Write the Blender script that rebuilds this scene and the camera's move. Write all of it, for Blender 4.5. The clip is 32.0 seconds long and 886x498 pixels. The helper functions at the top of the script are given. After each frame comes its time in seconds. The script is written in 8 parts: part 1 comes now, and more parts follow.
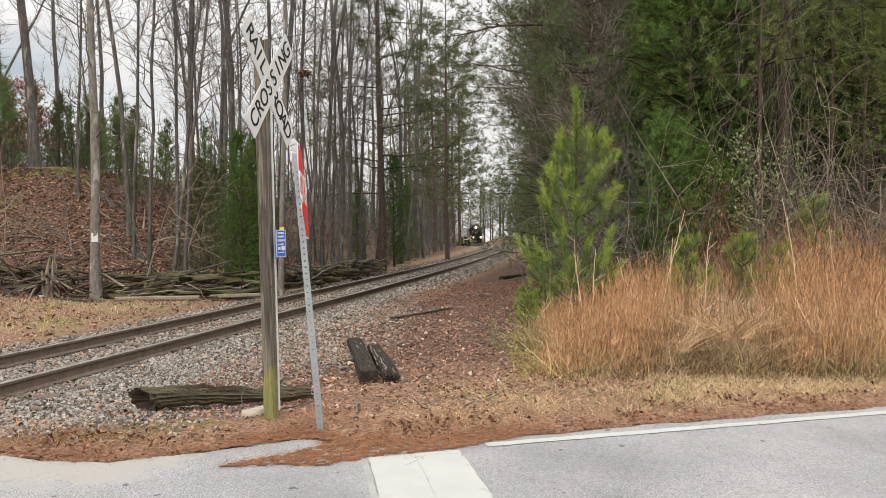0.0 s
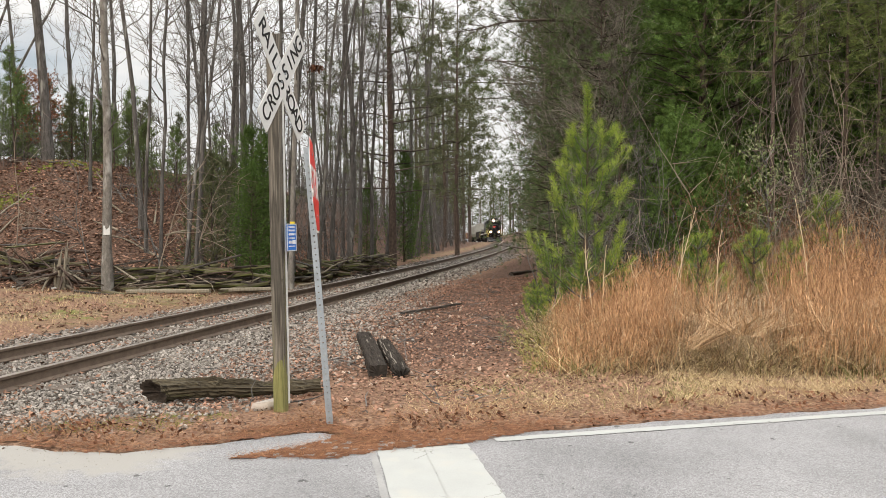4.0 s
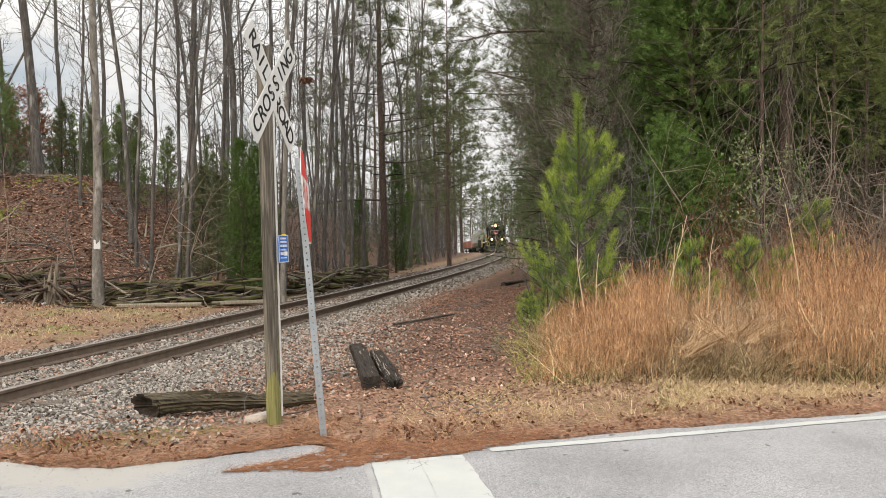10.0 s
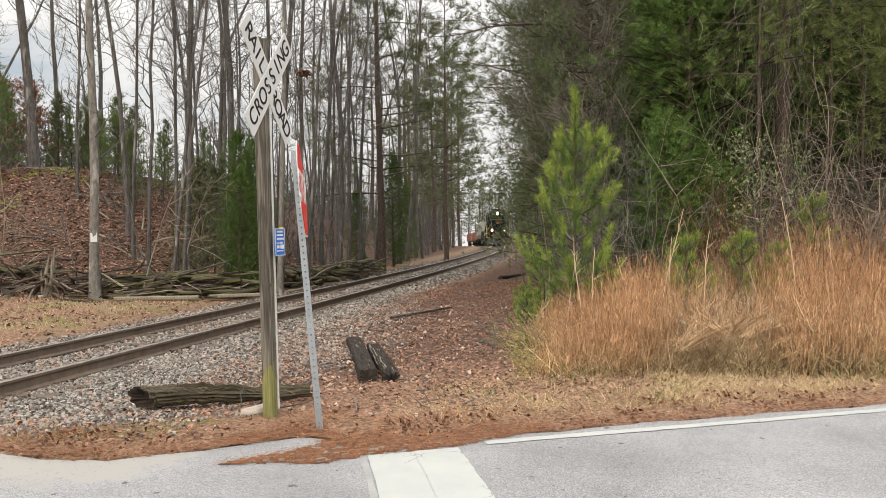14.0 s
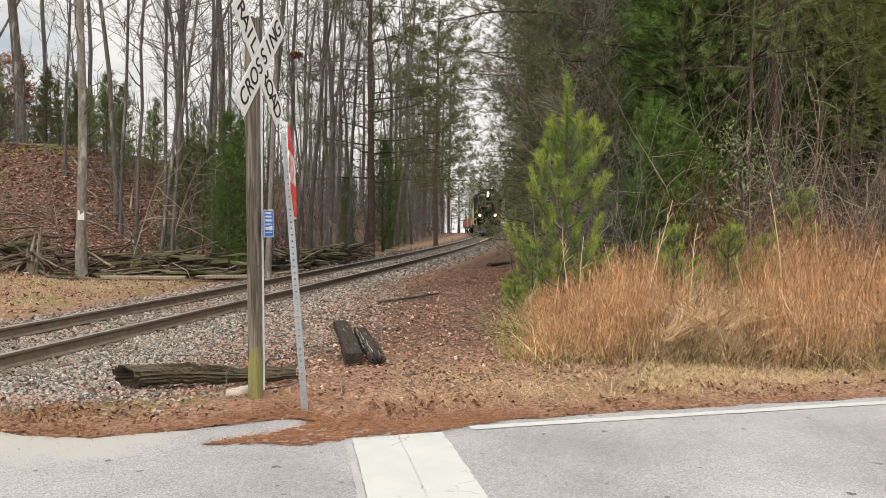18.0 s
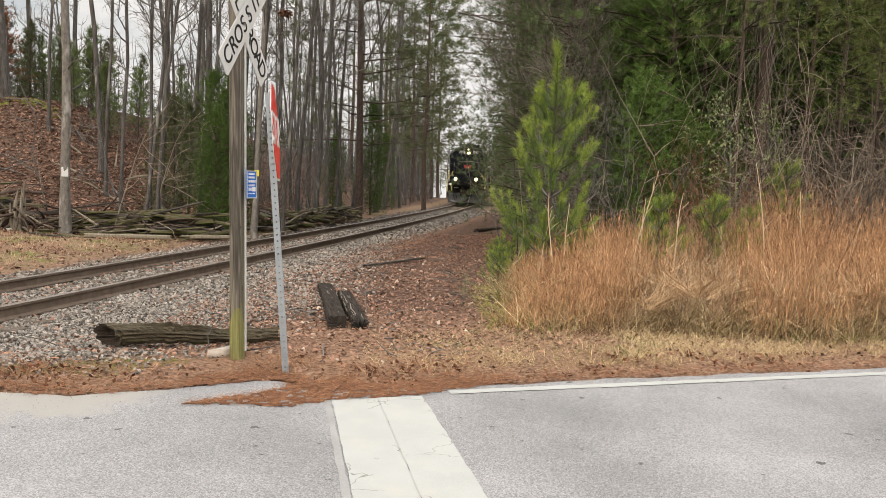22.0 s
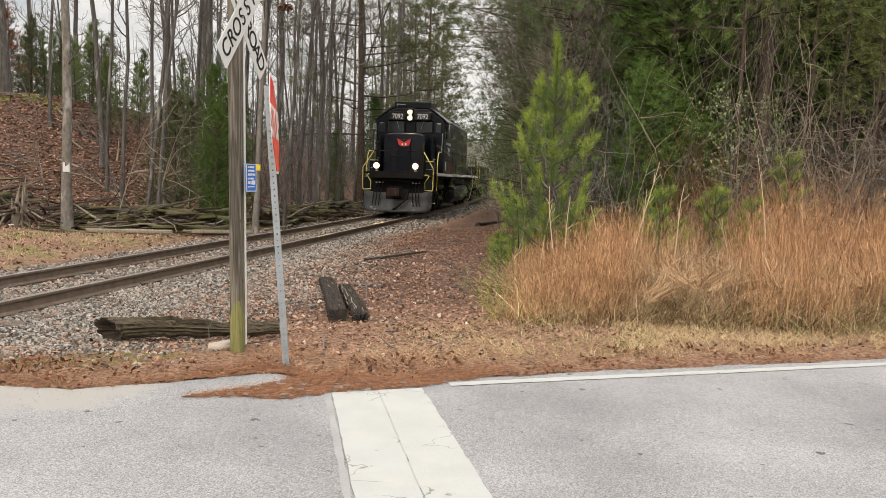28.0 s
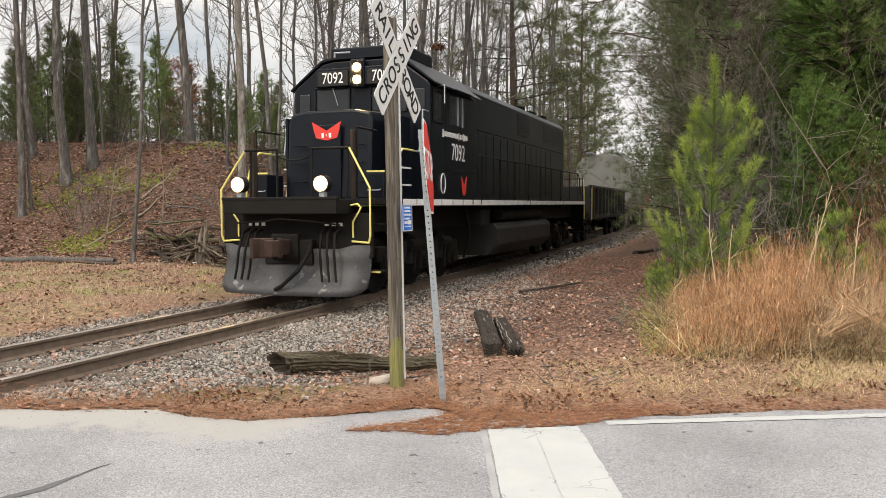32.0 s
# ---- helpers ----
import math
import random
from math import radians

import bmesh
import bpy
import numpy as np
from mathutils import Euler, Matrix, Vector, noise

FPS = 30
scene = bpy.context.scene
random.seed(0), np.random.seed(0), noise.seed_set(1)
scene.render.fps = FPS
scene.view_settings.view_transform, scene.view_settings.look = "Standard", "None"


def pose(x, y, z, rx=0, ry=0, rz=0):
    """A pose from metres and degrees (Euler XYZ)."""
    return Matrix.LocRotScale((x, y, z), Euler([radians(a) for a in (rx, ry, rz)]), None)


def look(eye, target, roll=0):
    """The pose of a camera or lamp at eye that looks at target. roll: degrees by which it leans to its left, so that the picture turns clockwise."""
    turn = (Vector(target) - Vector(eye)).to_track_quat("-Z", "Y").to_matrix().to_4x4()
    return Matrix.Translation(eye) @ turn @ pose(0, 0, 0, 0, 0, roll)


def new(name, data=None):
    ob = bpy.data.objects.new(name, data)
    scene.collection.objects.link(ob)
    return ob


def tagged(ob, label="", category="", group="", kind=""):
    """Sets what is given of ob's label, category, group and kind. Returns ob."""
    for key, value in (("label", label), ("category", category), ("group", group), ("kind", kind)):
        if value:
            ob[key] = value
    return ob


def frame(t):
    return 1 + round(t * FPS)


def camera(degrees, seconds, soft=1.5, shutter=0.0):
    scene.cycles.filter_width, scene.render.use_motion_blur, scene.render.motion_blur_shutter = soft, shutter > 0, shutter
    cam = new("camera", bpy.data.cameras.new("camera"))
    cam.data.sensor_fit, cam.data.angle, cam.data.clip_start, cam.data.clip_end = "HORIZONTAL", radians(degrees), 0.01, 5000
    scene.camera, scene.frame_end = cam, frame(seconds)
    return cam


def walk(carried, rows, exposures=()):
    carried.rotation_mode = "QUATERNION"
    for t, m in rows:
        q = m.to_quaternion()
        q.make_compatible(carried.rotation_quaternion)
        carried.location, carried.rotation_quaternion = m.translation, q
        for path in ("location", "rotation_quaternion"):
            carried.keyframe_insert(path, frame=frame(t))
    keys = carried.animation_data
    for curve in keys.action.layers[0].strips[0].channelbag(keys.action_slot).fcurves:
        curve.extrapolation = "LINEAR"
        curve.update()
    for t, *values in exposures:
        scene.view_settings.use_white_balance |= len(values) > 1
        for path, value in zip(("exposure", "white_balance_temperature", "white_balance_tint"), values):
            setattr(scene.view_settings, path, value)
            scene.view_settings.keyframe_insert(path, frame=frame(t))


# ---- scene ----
cam = camera(58.42, 32.0, soft=0.75)


def view(x, y, z, yaw, pitch, roll):
    """Camera pose from its place, its turn to the left of +y, its pitch and its lean."""
    a, b = radians(yaw), radians(pitch)
    way = Vector((-math.sin(a) * math.cos(b), math.cos(a) * math.cos(b), math.sin(b)))
    eye = Vector((x, y, z))
    return look(eye, eye + 10 * way, roll)


walk(cam, [(t, view(*p)) for t, *p in [
    (0, 0.02, -0, 1.59, 0.68, -1.22, -0.6), (0.5, 0.016, -0.005, 1.588, 0.95, -1.66, -0.44), (1, 0.015, -0.006, 1.583, 2.35, -2.08, -0.66),
    (1.5, 0.018, -0.01, 1.587, 2.33, -2.02, -0.47), (2, 0.018, -0, 1.586, 1.43, -1.71, -0.22), (2.5, 0.02, -0.002, 1.587, 1.34, -1.58, -0.09),
    (3, 0.015, -0.008, 1.581, 1.32, -1.55, -0), (3.5, 0.016, -0.006, 1.585, 1.33, -1.62, -0.06), (5.5, 0.015, -0.005, 1.581, 1.65, -0.96, -0.47),
    (6, 0.014, -0.005, 1.579, 1.71, -0.93, -0.43), (6.5, 0.017, -0.007, 1.581, 1.61, -0.83, -0.4), (7, 0.011, -0.005, 1.58, 1.44, -0.68, -0.34),
    (7.5, 0.018, -0.007, 1.577, 1.3, -0.45, -0.35), (8, 0.011, -0.004, 1.58, 1.12, -0.31, -0.32), (8.5, 0.016, -0.001, 1.574, 1.06, -0.21, -0.45),
    (9, 0.013, -0.004, 1.578, 0.96, -0.2, -0.5), (9.5, 0.012, -0, 1.576, 0.87, -0.37, -0.61), (10, 0.011, 0.006, 1.574, 0.8, -0.73, -0.77),
    (10.5, 0.019, 0.006, 1.572, 0.83, -1.11, -0.93), (11, 0.018, 0.005, 1.57, 0.81, -1.44, -1.06), (11.5, 0.021, -0.006, 1.572, 0.81, -1.63, -1.13),
    (12, 0.024, -0.008, 1.574, 0.83, -1.6, -1.12), (12.5, 0.021, -0.001, 1.573, 0.78, -1.42, -1.02), (13, 0.023, -0.003, 1.575, 0.73, -1.26, -0.91),
    (13.5, 0.024, -0.001, 1.575, 0.68, -1.19, -0.8), (14, 0.022, -0.004, 1.573, 0.63, -1.2, -0.67), (14.5, 0.02, -0.009, 1.578, 0.61, -1.33, -0.5),
    (16.5, 0.011, -0.017, 1.579, 0.32, -1.33, -0.13), (17, 0.015, -0.014, 1.579, 0.08, -1.37, -0.26), (17.5, 0.022, -0.009, 1.576, -0.16, -1.55, 0.1),
    (18, 0.026, -0.002, 1.564, -0.15, -2.18, 0.67), (18.5, 0.021, 0.002, 1.561, -0.05, -3.16, 0.84), (19, 0.02, 0.009, 1.558, 0.15, -3.93, 1.05),
    (19.5, 0.011, 0.014, 1.554, 0.12, -4.39, 1.24), (20, 0.015, 0.014, 1.546, 0.04, -4.49, 1.36), (20.5, 0.016, 0.01, 1.556, -0.08, -4.38, 1.54),
    (21, 0.016, 0.007, 1.562, -0.32, -4.15, 1.67), (21.5, 0.022, 0.016, 1.558, -0.27, -3.98, 1.86), (22, 0.065, 0.007, 1.568, -1.07, -4.71, 1.92),
    (22.5, 0.065, -0.002, 1.562, -1.31, -4.84, 1.65), (23, 0.068, 0.013, 1.558, -1.41, -4.96, 1.52), (23.5, 0.074, 0.015, 1.565, -1.52, -4.9, 1.43),
    (24, 0.075, 0.007, 1.564, -1.59, -4.7, 1.52), (24.5, 0.072, -0, 1.571, -1.64, -4.54, 1.61), (25, 0.07, -0.001, 1.566, -1.72, -4.51, 1.74),
    (25.5, 0.08, -0.006, 1.567, -1.7, -4.54, 1.8), (27.5, 0.071, -0.001, 1.562, -1.3, -5.04, 1.91), (28, 0.087, 0.009, 1.554, -0.91, -5.14, 1.65),
    (28.5, 0.111, 0.017, 1.56, -0.3, -5.08, 1.41), (29, 0.159, 0.028, 1.578, 0.57, -4.81, 1.31), (29.5, 0.248, 0.038, 1.584, 1.56, -4.7, 1.32),
    (30, 0.291, 0.032, 1.576, 2.77, -4.75, 1.22), (30.5, 0.279, 0.028, 1.57, 4.17, -4.78, 0.96), (31, 0.207, 0.014, 1.587, 5.74, -4.66, 0.45),
    (31.5, 0.124, -0.015, 1.625, 7.91, -4.14, 0.1), (32, 0.109, -0.033, 1.62, 10.33, -3.19, -0.24),
]], exposures=[(0.0, 0.16, 7450, 12), (6.0, 0.21, 7500, 12), (14.0, 0.20, 7500, 12), (17.0, 0.21, 7600, 13), (22.0, 0.13, 7680, 13), (28.0, 0.14, 7680, 13), (32.0, 0.19, 7550, 13)])

# ---- world and sun: a bright, broken overcast ----
world = bpy.data.worlds.new("overcast_sky")
world.use_nodes = True
scene.world = world
wn, wl = world.node_tree.nodes, world.node_tree.links
wn.clear()
w_out = wn.new("ShaderNodeOutputWorld")
w_bg = wn.new("ShaderNodeBackground")
w_sky = wn.new("ShaderNodeTexSky")
w_sky.sky_type, w_sky.sun_disc = "NISHITA", False
w_sky.sun_elevation, w_sky.sun_rotation = radians(34), radians(150)
w_sky.air_density, w_sky.dust_density = 1.0, 2.5
w_tc = wn.new("ShaderNodeTexCoord")
w_map = wn.new("ShaderNodeMapping")
w_map.inputs["Scale"].default_value = (1.0, 1.0, 2.6)
w_noise = wn.new("ShaderNodeTexNoise")
w_noise.inputs["Scale"].default_value, w_noise.inputs["Detail"].default_value = 3.4, 7.0
w_ramp = wn.new("ShaderNodeValToRGB")
w_ramp.color_ramp.elements[0].position, w_ramp.color_ramp.elements[1].position = 0.24, 0.47
w_mix = wn.new("ShaderNodeMix")
w_mix.data_type = "RGBA"
w_mix.inputs[7].default_value = (8.1, 8.75, 9.6, 1)
wl.new(w_tc.outputs["Generated"], w_map.inputs[0])
wl.new(w_map.outputs[0], w_noise.inputs["Vector"])
wl.new(w_noise.outputs["Fac"], w_ramp.inputs[0])
wl.new(w_ramp.outputs[0], w_mix.inputs[0])
wl.new(w_sky.outputs[0], w_mix.inputs[6])
# an overcast sky is brighter overhead than near the horizon
w_sep = wn.new("ShaderNodeSeparateXYZ")
w_up = wn.new("ShaderNodeMapRange")
w_up.inputs[1].default_value, w_up.inputs[2].default_value = 0.22, 0.9
w_up.inputs[3].default_value, w_up.inputs[4].default_value = 0.77, 2.75
w_mul = wn.new("ShaderNodeMix")
w_mul.data_type, w_mul.blend_type = "RGBA", "MULTIPLY"
w_mul.inputs[0].default_value = 1.0
wl.new(w_tc.outputs["Generated"], w_sep.inputs[0])
wl.new(w_sep.outputs[2], w_up.inputs[0])
wl.new(w_mix.outputs[2], w_mul.inputs[6])
wl.new(w_up.outputs[0], w_mul.inputs[7])
wl.new(w_mul.outputs[2], w_bg.inputs[0])
wl.new(w_bg.outputs[0], w_out.inputs[0])
w_bg.inputs[1].default_value = 0.12

sun = new("sun", bpy.data.lights.new("sun", "SUN"))
sun.data.energy, sun.data.angle, sun.data.color = 1.5, radians(18), (1.0, 0.93, 0.84)
sun.matrix_world = look((-8, -12, 14), (0, 6, 0))

# ---- building tools ----
def link_mesh(name, verts, faces, smooth=False):
    """A mesh from an array of places and an array of faces with equal corners."""
    verts, faces = np.asarray(verts, np.float32), np.asarray(faces, np.int32)
    me = bpy.data.meshes.new(name)
    me.vertices.add(len(verts))
    me.vertices.foreach_set("co", verts.ravel())
    me.loops.add(faces.size)
    me.loops.foreach_set("vertex_index", faces.ravel())
    me.polygons.add(len(faces))
    me.polygons.foreach_set("loop_start", np.arange(0, faces.size, faces.shape[1], dtype=np.int32))
    me.polygons.foreach_set("use_smooth", np.full(len(faces), smooth))
    me.update(calc_edges=True)
    return me


def mesh_part(name, me, material, parent=None, label=""):
    ob = new(name, me)
    if material and not me.materials:
        me.materials.append(material)
    if parent:
        ob.parent = parent
    return tagged(ob, label)


def part(name, bm, material, parent=None, label="", smooth=False):
    """Links a bmesh as one mesh object under a thing or under a part."""
    me = bpy.data.meshes.new(name)
    bm.normal_update()
    bm.to_mesh(me)
    bm.free()
    if smooth:
        for p in me.polygons:
            p.use_smooth = True
    return mesh_part(name, me, material, parent, label)


def empty(name, m, label="", category="", group="", kind=""):
    ob = new(name)
    ob.empty_display_size = 0.1
    ob.matrix_world = m
    return tagged(ob, label, category, group, kind)


def box(size, at=(0, 0, 0), bevel=0.0, bm=None, turn=None, taper=None):
    """A bevelled box of that size about a place, added to bm."""
    bm = bm or bmesh.new()
    made = bmesh.ops.create_cube(bm, size=1.0)["verts"]
    m = Matrix.Translation(at) @ (turn or Matrix()) @ Matrix.Diagonal((*size, 1))
    for v in made:
        if taper and v.co.z > 0:
            v.co.x *= taper
            v.co.y *= taper
        v.co = m @ v.co
    if bevel:
        edges = {e for v in made for e in v.link_edges}
        bmesh.ops.bevel(bm, geom=list(edges), offset=bevel, segments=2, profile=0.6, affect="EDGES")
    return bm


def prism(outline, depth, axis="y", at=(0, 0, 0), bevel=0.0, bm=None):
    """An outline in x and z (axis y), y and z (axis x) or x and y (axis z), drawn out by depth both ways."""
    bm = bm or bmesh.new()
    put = {"y": lambda a, b, d: (a, d, b), "x": lambda a, b, d: (d, a, b), "z": lambda a, b, d: (a, b, d)}[axis]
    lo = [bm.verts.new(Vector(put(a, b, -depth / 2)) + Vector(at)) for a, b in outline]
    hi = [bm.verts.new(Vector(put(a, b, depth / 2)) + Vector(at)) for a, b in outline]
    n = len(outline)
    made = [bm.faces.new(lo), bm.faces.new(hi[::-1])]
    made += [bm.faces.new((lo[i], hi[i], hi[(i + 1) % n], lo[(i + 1) % n])) for i in range(n)]
    bmesh.ops.recalc_face_normals(bm, faces=made)
    if bevel:
        edges = list({e for f in made for e in f.edges})
        bmesh.ops.bevel(bm, geom=edges, offset=bevel, segments=2, profile=0.6, affect="EDGES")
    return bm


def rod(a, b, r, bm=None, n=10, r2=None):
    """A round bar from a to b."""
    bm = bm or bmesh.new()
    a, b = Vector(a), Vector(b)
    m = Matrix.Translation((a + b) / 2) @ (b - a).to_track_quat("Z", "Y").to_matrix().to_4x4()
    bmesh.ops.create_cone(bm, cap_ends=True, segments=n, radius1=r, radius2=r if r2 is None else r2, depth=(b - a).length, matrix=m)
    return bm


def tube(points, radii, n=6, verts=None, faces=None):
    """Adds a tapering tube along points to two growing lists."""
    points = np.asarray(points, float)
    radii = np.full(len(points), radii) if np.isscalar(radii) else np.asarray(radii, float)
    way = np.gradient(points, axis=0)
    way /= np.linalg.norm(way, axis=1, keepdims=True) + 1e-9
    side = np.cross(way, (0.31, 0.23, 0.92) if abs(way[0] @ (0.31, 0.23, 0.92)) < 0.95 else (1, 0, 0))
    side /= np.linalg.norm(side, axis=1, keepdims=True) + 1e-9
    other = np.cross(way, side)
    a = np.linspace(0, 2 * np.pi, n, endpoint=False)
    ring = points[:, None] + radii[:, None, None] * (np.cos(a)[None, :, None] * side[:, None] + np.sin(a)[None, :, None] * other[:, None])
    base = sum(len(v) for v in verts)
    k = len(points)
    i, j = np.meshgrid(np.arange(k - 1), np.arange(n), indexing="ij")
    i, j = i.ravel(), j.ravel()
    quads = np.stack([i * n + j, i * n + (j + 1) % n, (i + 1) * n + (j + 1) % n, (i + 1) * n + j], 1) + base
    verts.append(ring.reshape(-1, 3))
    faces.append(quads)


def tubes_mesh(name, lines, n=6):
    """One mesh from many (points, radii)."""
    verts, faces = [], []
    for points, radii in lines:
        tube(points, radii, n, verts, faces)
    return link_mesh(name, np.concatenate(verts), np.concatenate(faces), True)


def scatter(name, verts, faces, places, turns, sizes):
    """One mesh of many copies of a small form: turns are 3x3 arrays."""
    verts, faces = np.asarray(verts, float), np.asarray(faces)
    n = len(places)
    sizes = np.broadcast_to(np.asarray(sizes, float).reshape(n, -1), (n, 3))
    v = np.einsum("nij,nkj->nki", turns, verts[None] * sizes[:, None]) + np.asarray(places)[:, None]
    f = faces[None] + (np.arange(n) * len(verts))[:, None, None]
    return link_mesh(name, v.reshape(-1, 3), f.reshape(-1, faces.shape[1]))


def spins(n, rng, tilt=3.2):
    """Random turns: any heading, and a lean of up to tilt radians."""
    a, b, c = rng.uniform(0, 2 * np.pi, n), rng.uniform(-tilt, tilt, n), rng.uniform(0, 2 * np.pi, n)
    z = np.zeros(n)
    one = z + 1

    def about_z(t):
        return np.stack([np.cos(t), -np.sin(t), z, np.sin(t), np.cos(t), z, z, z, one], 1).reshape(-1, 3, 3)

    rx = np.stack([one, z, z, z, np.cos(b), -np.sin(b), z, np.sin(b), np.cos(b)], 1).reshape(-1, 3, 3)
    return about_z(a) @ rx @ about_z(c)


def aims(ways, rng):
    """Turns that lay +z along the given ways, with a random roll."""
    w = np.asarray(ways, float)
    w = w / (np.linalg.norm(w, axis=1, keepdims=True) + 1e-9)
    h = rng.normal(size=w.shape)
    u = np.cross(h, w)
    u /= np.linalg.norm(u, axis=1, keepdims=True) + 1e-9
    return np.stack([u, np.cross(w, u), w], 2)


def words(text, size, depth=0.002):
    """A mesh of letters in the x-z plane that face -y, centred."""
    data = bpy.data.curves.new("letters", "FONT")
    data.body, data.size, data.extrude = text, size, depth
    data.align_x, data.align_y = "CENTER", "CENTER"
    ob = new("letters", data)
    bpy.context.view_layer.update()
    me = bpy.data.meshes.new_from_object(ob.evaluated_get(bpy.context.evaluated_depsgraph_get()))
    bpy.data.objects.remove(ob)
    bpy.data.curves.remove(data)
    me.transform(Matrix.Rotation(radians(90), 4, "X"))
    return me


def smooth_step(a, b, x):
    t = np.clip((np.asarray(x, float) - a) / (b - a), 0, 1)
    return t * t * (3 - 2 * t)

# ---- materials ----
def surface(name, dark, light, scale=6.0, rough=0.8, bump=0.2, metal=0.0, fine=60.0, spread=0.5, island=0.0, stretch=None, stain=None, stain_scale=1.2, stain_cut=(0.5, 0.7), coords="Object", spec=0.3):
    """A material whose colour runs from dark to light at two scales, with fine relief and, if given, stains of a third colour."""
    m = bpy.data.materials.new(name)
    m.use_nodes = True
    n, l = m.node_tree.nodes, m.node_tree.links
    b = n["Principled BSDF"]
    b.inputs["Roughness"].default_value, b.inputs["Metallic"].default_value = rough, metal
    b.inputs["Specular IOR Level"].default_value = spec
    tc = n.new("ShaderNodeTexCoord")
    vec = tc.outputs[coords]
    if stretch:
        mp = n.new("ShaderNodeMapping")
        mp.inputs["Scale"].default_value = stretch
        l.new(vec, mp.inputs[0])
        vec = mp.outputs[0]

    def cloud(s, detail=4.0):
        t = n.new("ShaderNodeTexNoise")
        t.inputs["Scale"].default_value, t.inputs["Detail"].default_value = s, detail
        l.new(vec, t.inputs["Vector"])
        return t.outputs["Fac"]

    def calc(op, a, c):
        t = n.new("ShaderNodeMath")
        t.operation = op
        for k, v in enumerate((a, c)):
            if isinstance(v, (int, float)):
                t.inputs[k].default_value = v
            else:
                l.new(v, t.inputs[k])
        return t.outputs[0]

    coarse, grain = cloud(scale), cloud(fine, 3.0)
    level = calc("ADD", calc("MULTIPLY", coarse, 0.6), calc("MULTIPLY", grain, 0.4))
    if island:
        geo = n.new("ShaderNodeNewGeometry")
        level = calc("ADD", calc("MULTIPLY", level, 1 - island), calc("MULTIPLY", geo.outputs["Random Per Island"], island))
    ramp = n.new("ShaderNodeValToRGB")
    ramp.color_ramp.elements[0].position, ramp.color_ramp.elements[1].position = 0.5 - spread / 2, 0.5 + spread / 2
    ramp.color_ramp.elements[0].color, ramp.color_ramp.elements[1].color = (*dark, 1), (*light, 1)
    l.new(level, ramp.inputs[0])
    colour = ramp.outputs[0]
    if stain:
        cut = n.new("ShaderNodeValToRGB")
        cut.color_ramp.elements[0].position, cut.color_ramp.elements[1].position = stain_cut
        l.new(cloud(stain_scale, 6.0), cut.inputs[0])
        mix = n.new("ShaderNodeMix")
        mix.data_type = "RGBA"
        mix.inputs[7].default_value = (*stain, 1)
        l.new(cut.outputs[0], mix.inputs[0])
        l.new(colour, mix.inputs[6])
        colour = mix.outputs[2]
    l.new(colour, b.inputs["Base Color"])
    if bump:
        bp = n.new("ShaderNodeBump")
        bp.inputs["Strength"].default_value, bp.inputs["Distance"].default_value = bump, 0.02
        l.new(level if not island else grain, bp.inputs["Height"])
        l.new(bp.outputs[0], b.inputs["Normal"])
    return m


def glow(name, colour, strength):
    m = bpy.data.materials.new(name)
    m.use_nodes = True
    b = m.node_tree.nodes["Principled BSDF"]
    b.inputs["Base Color"].default_value = (0.8, 0.8, 0.8, 1)
    b.inputs["Emission Color"].default_value = (*colour, 1)
    b.inputs["Emission Strength"].default_value = strength
    return m


def plain(name, colour, rough=0.5, metal=0.0):
    return surface(name, [c * 0.82 for c in colour], [min(1, c * 1.12) for c in colour], 9, rough, 0.05, metal, 120, 0.7)


def asphalt():
    """Grey aggregate with dark and pale chips, worn lanes and small dark spots."""
    m = surface("asphalt", (0.142, 0.142, 0.144), (0.298, 0.296, 0.300), 0.7, 0.88, 0.6, fine=110, spread=0.34, stain=(0.085, 0.085, 0.085), stain_scale=8.5, stain_cut=(0.685, 0.705))
    n, l = m.node_tree.nodes, m.node_tree.links
    b = n["Principled BSDF"]
    old = b.inputs["Base Color"].links[0].from_socket
    tc, vo, r = n.new("ShaderNodeTexCoord"), n.new("ShaderNodeTexVoronoi"), n.new("ShaderNodeValToRGB")
    vo.inputs["Scale"].default_value = 150
    r.color_ramp.elements[0].color, r.color_ramp.elements[1].color = (0.50, 0.50, 0.50, 1), (1.45, 1.45, 1.45, 1)
    mix = n.new("ShaderNodeMix")
    mix.data_type, mix.blend_type = "RGBA", "MULTIPLY"
    mix.inputs[0].default_value = 1.0
    l.new(tc.outputs["Object"], vo.inputs["Vector"])
    l.new(vo.outputs["Color"], r.inputs[0])
    l.new(old, mix.inputs[6])
    l.new(r.outputs[0], mix.inputs[7])
    # sandy dust blown over the edge of the road
    at, some, add, cut, dust = n.new("ShaderNodeAttribute"), n.new("ShaderNodeTexNoise"), n.new("ShaderNodeMath"), n.new("ShaderNodeValToRGB"), n.new("ShaderNodeMix")
    at.attribute_name = "dust"
    some.inputs["Scale"].default_value, some.inputs["Detail"].default_value = 5.0, 8.0
    add.operation = "ADD"
    cut.color_ramp.elements[0].position, cut.color_ramp.elements[1].position = 0.75, 1.45
    dust.data_type = "RGBA"
    dust.inputs[7].default_value = (0.28, 0.27, 0.25, 1)
    l.new(tc.outputs["Object"], some.inputs["Vector"])
    l.new(at.outputs["Fac"], add.inputs[0])
    l.new(some.outputs["Fac"], add.inputs[1])
    l.new(add.outputs[0], cut.inputs[0])
    l.new(cut.outputs[0], dust.inputs[0])
    l.new(mix.outputs[2], dust.inputs[6])
    l.new(dust.outputs[2], b.inputs["Base Color"])
    return m


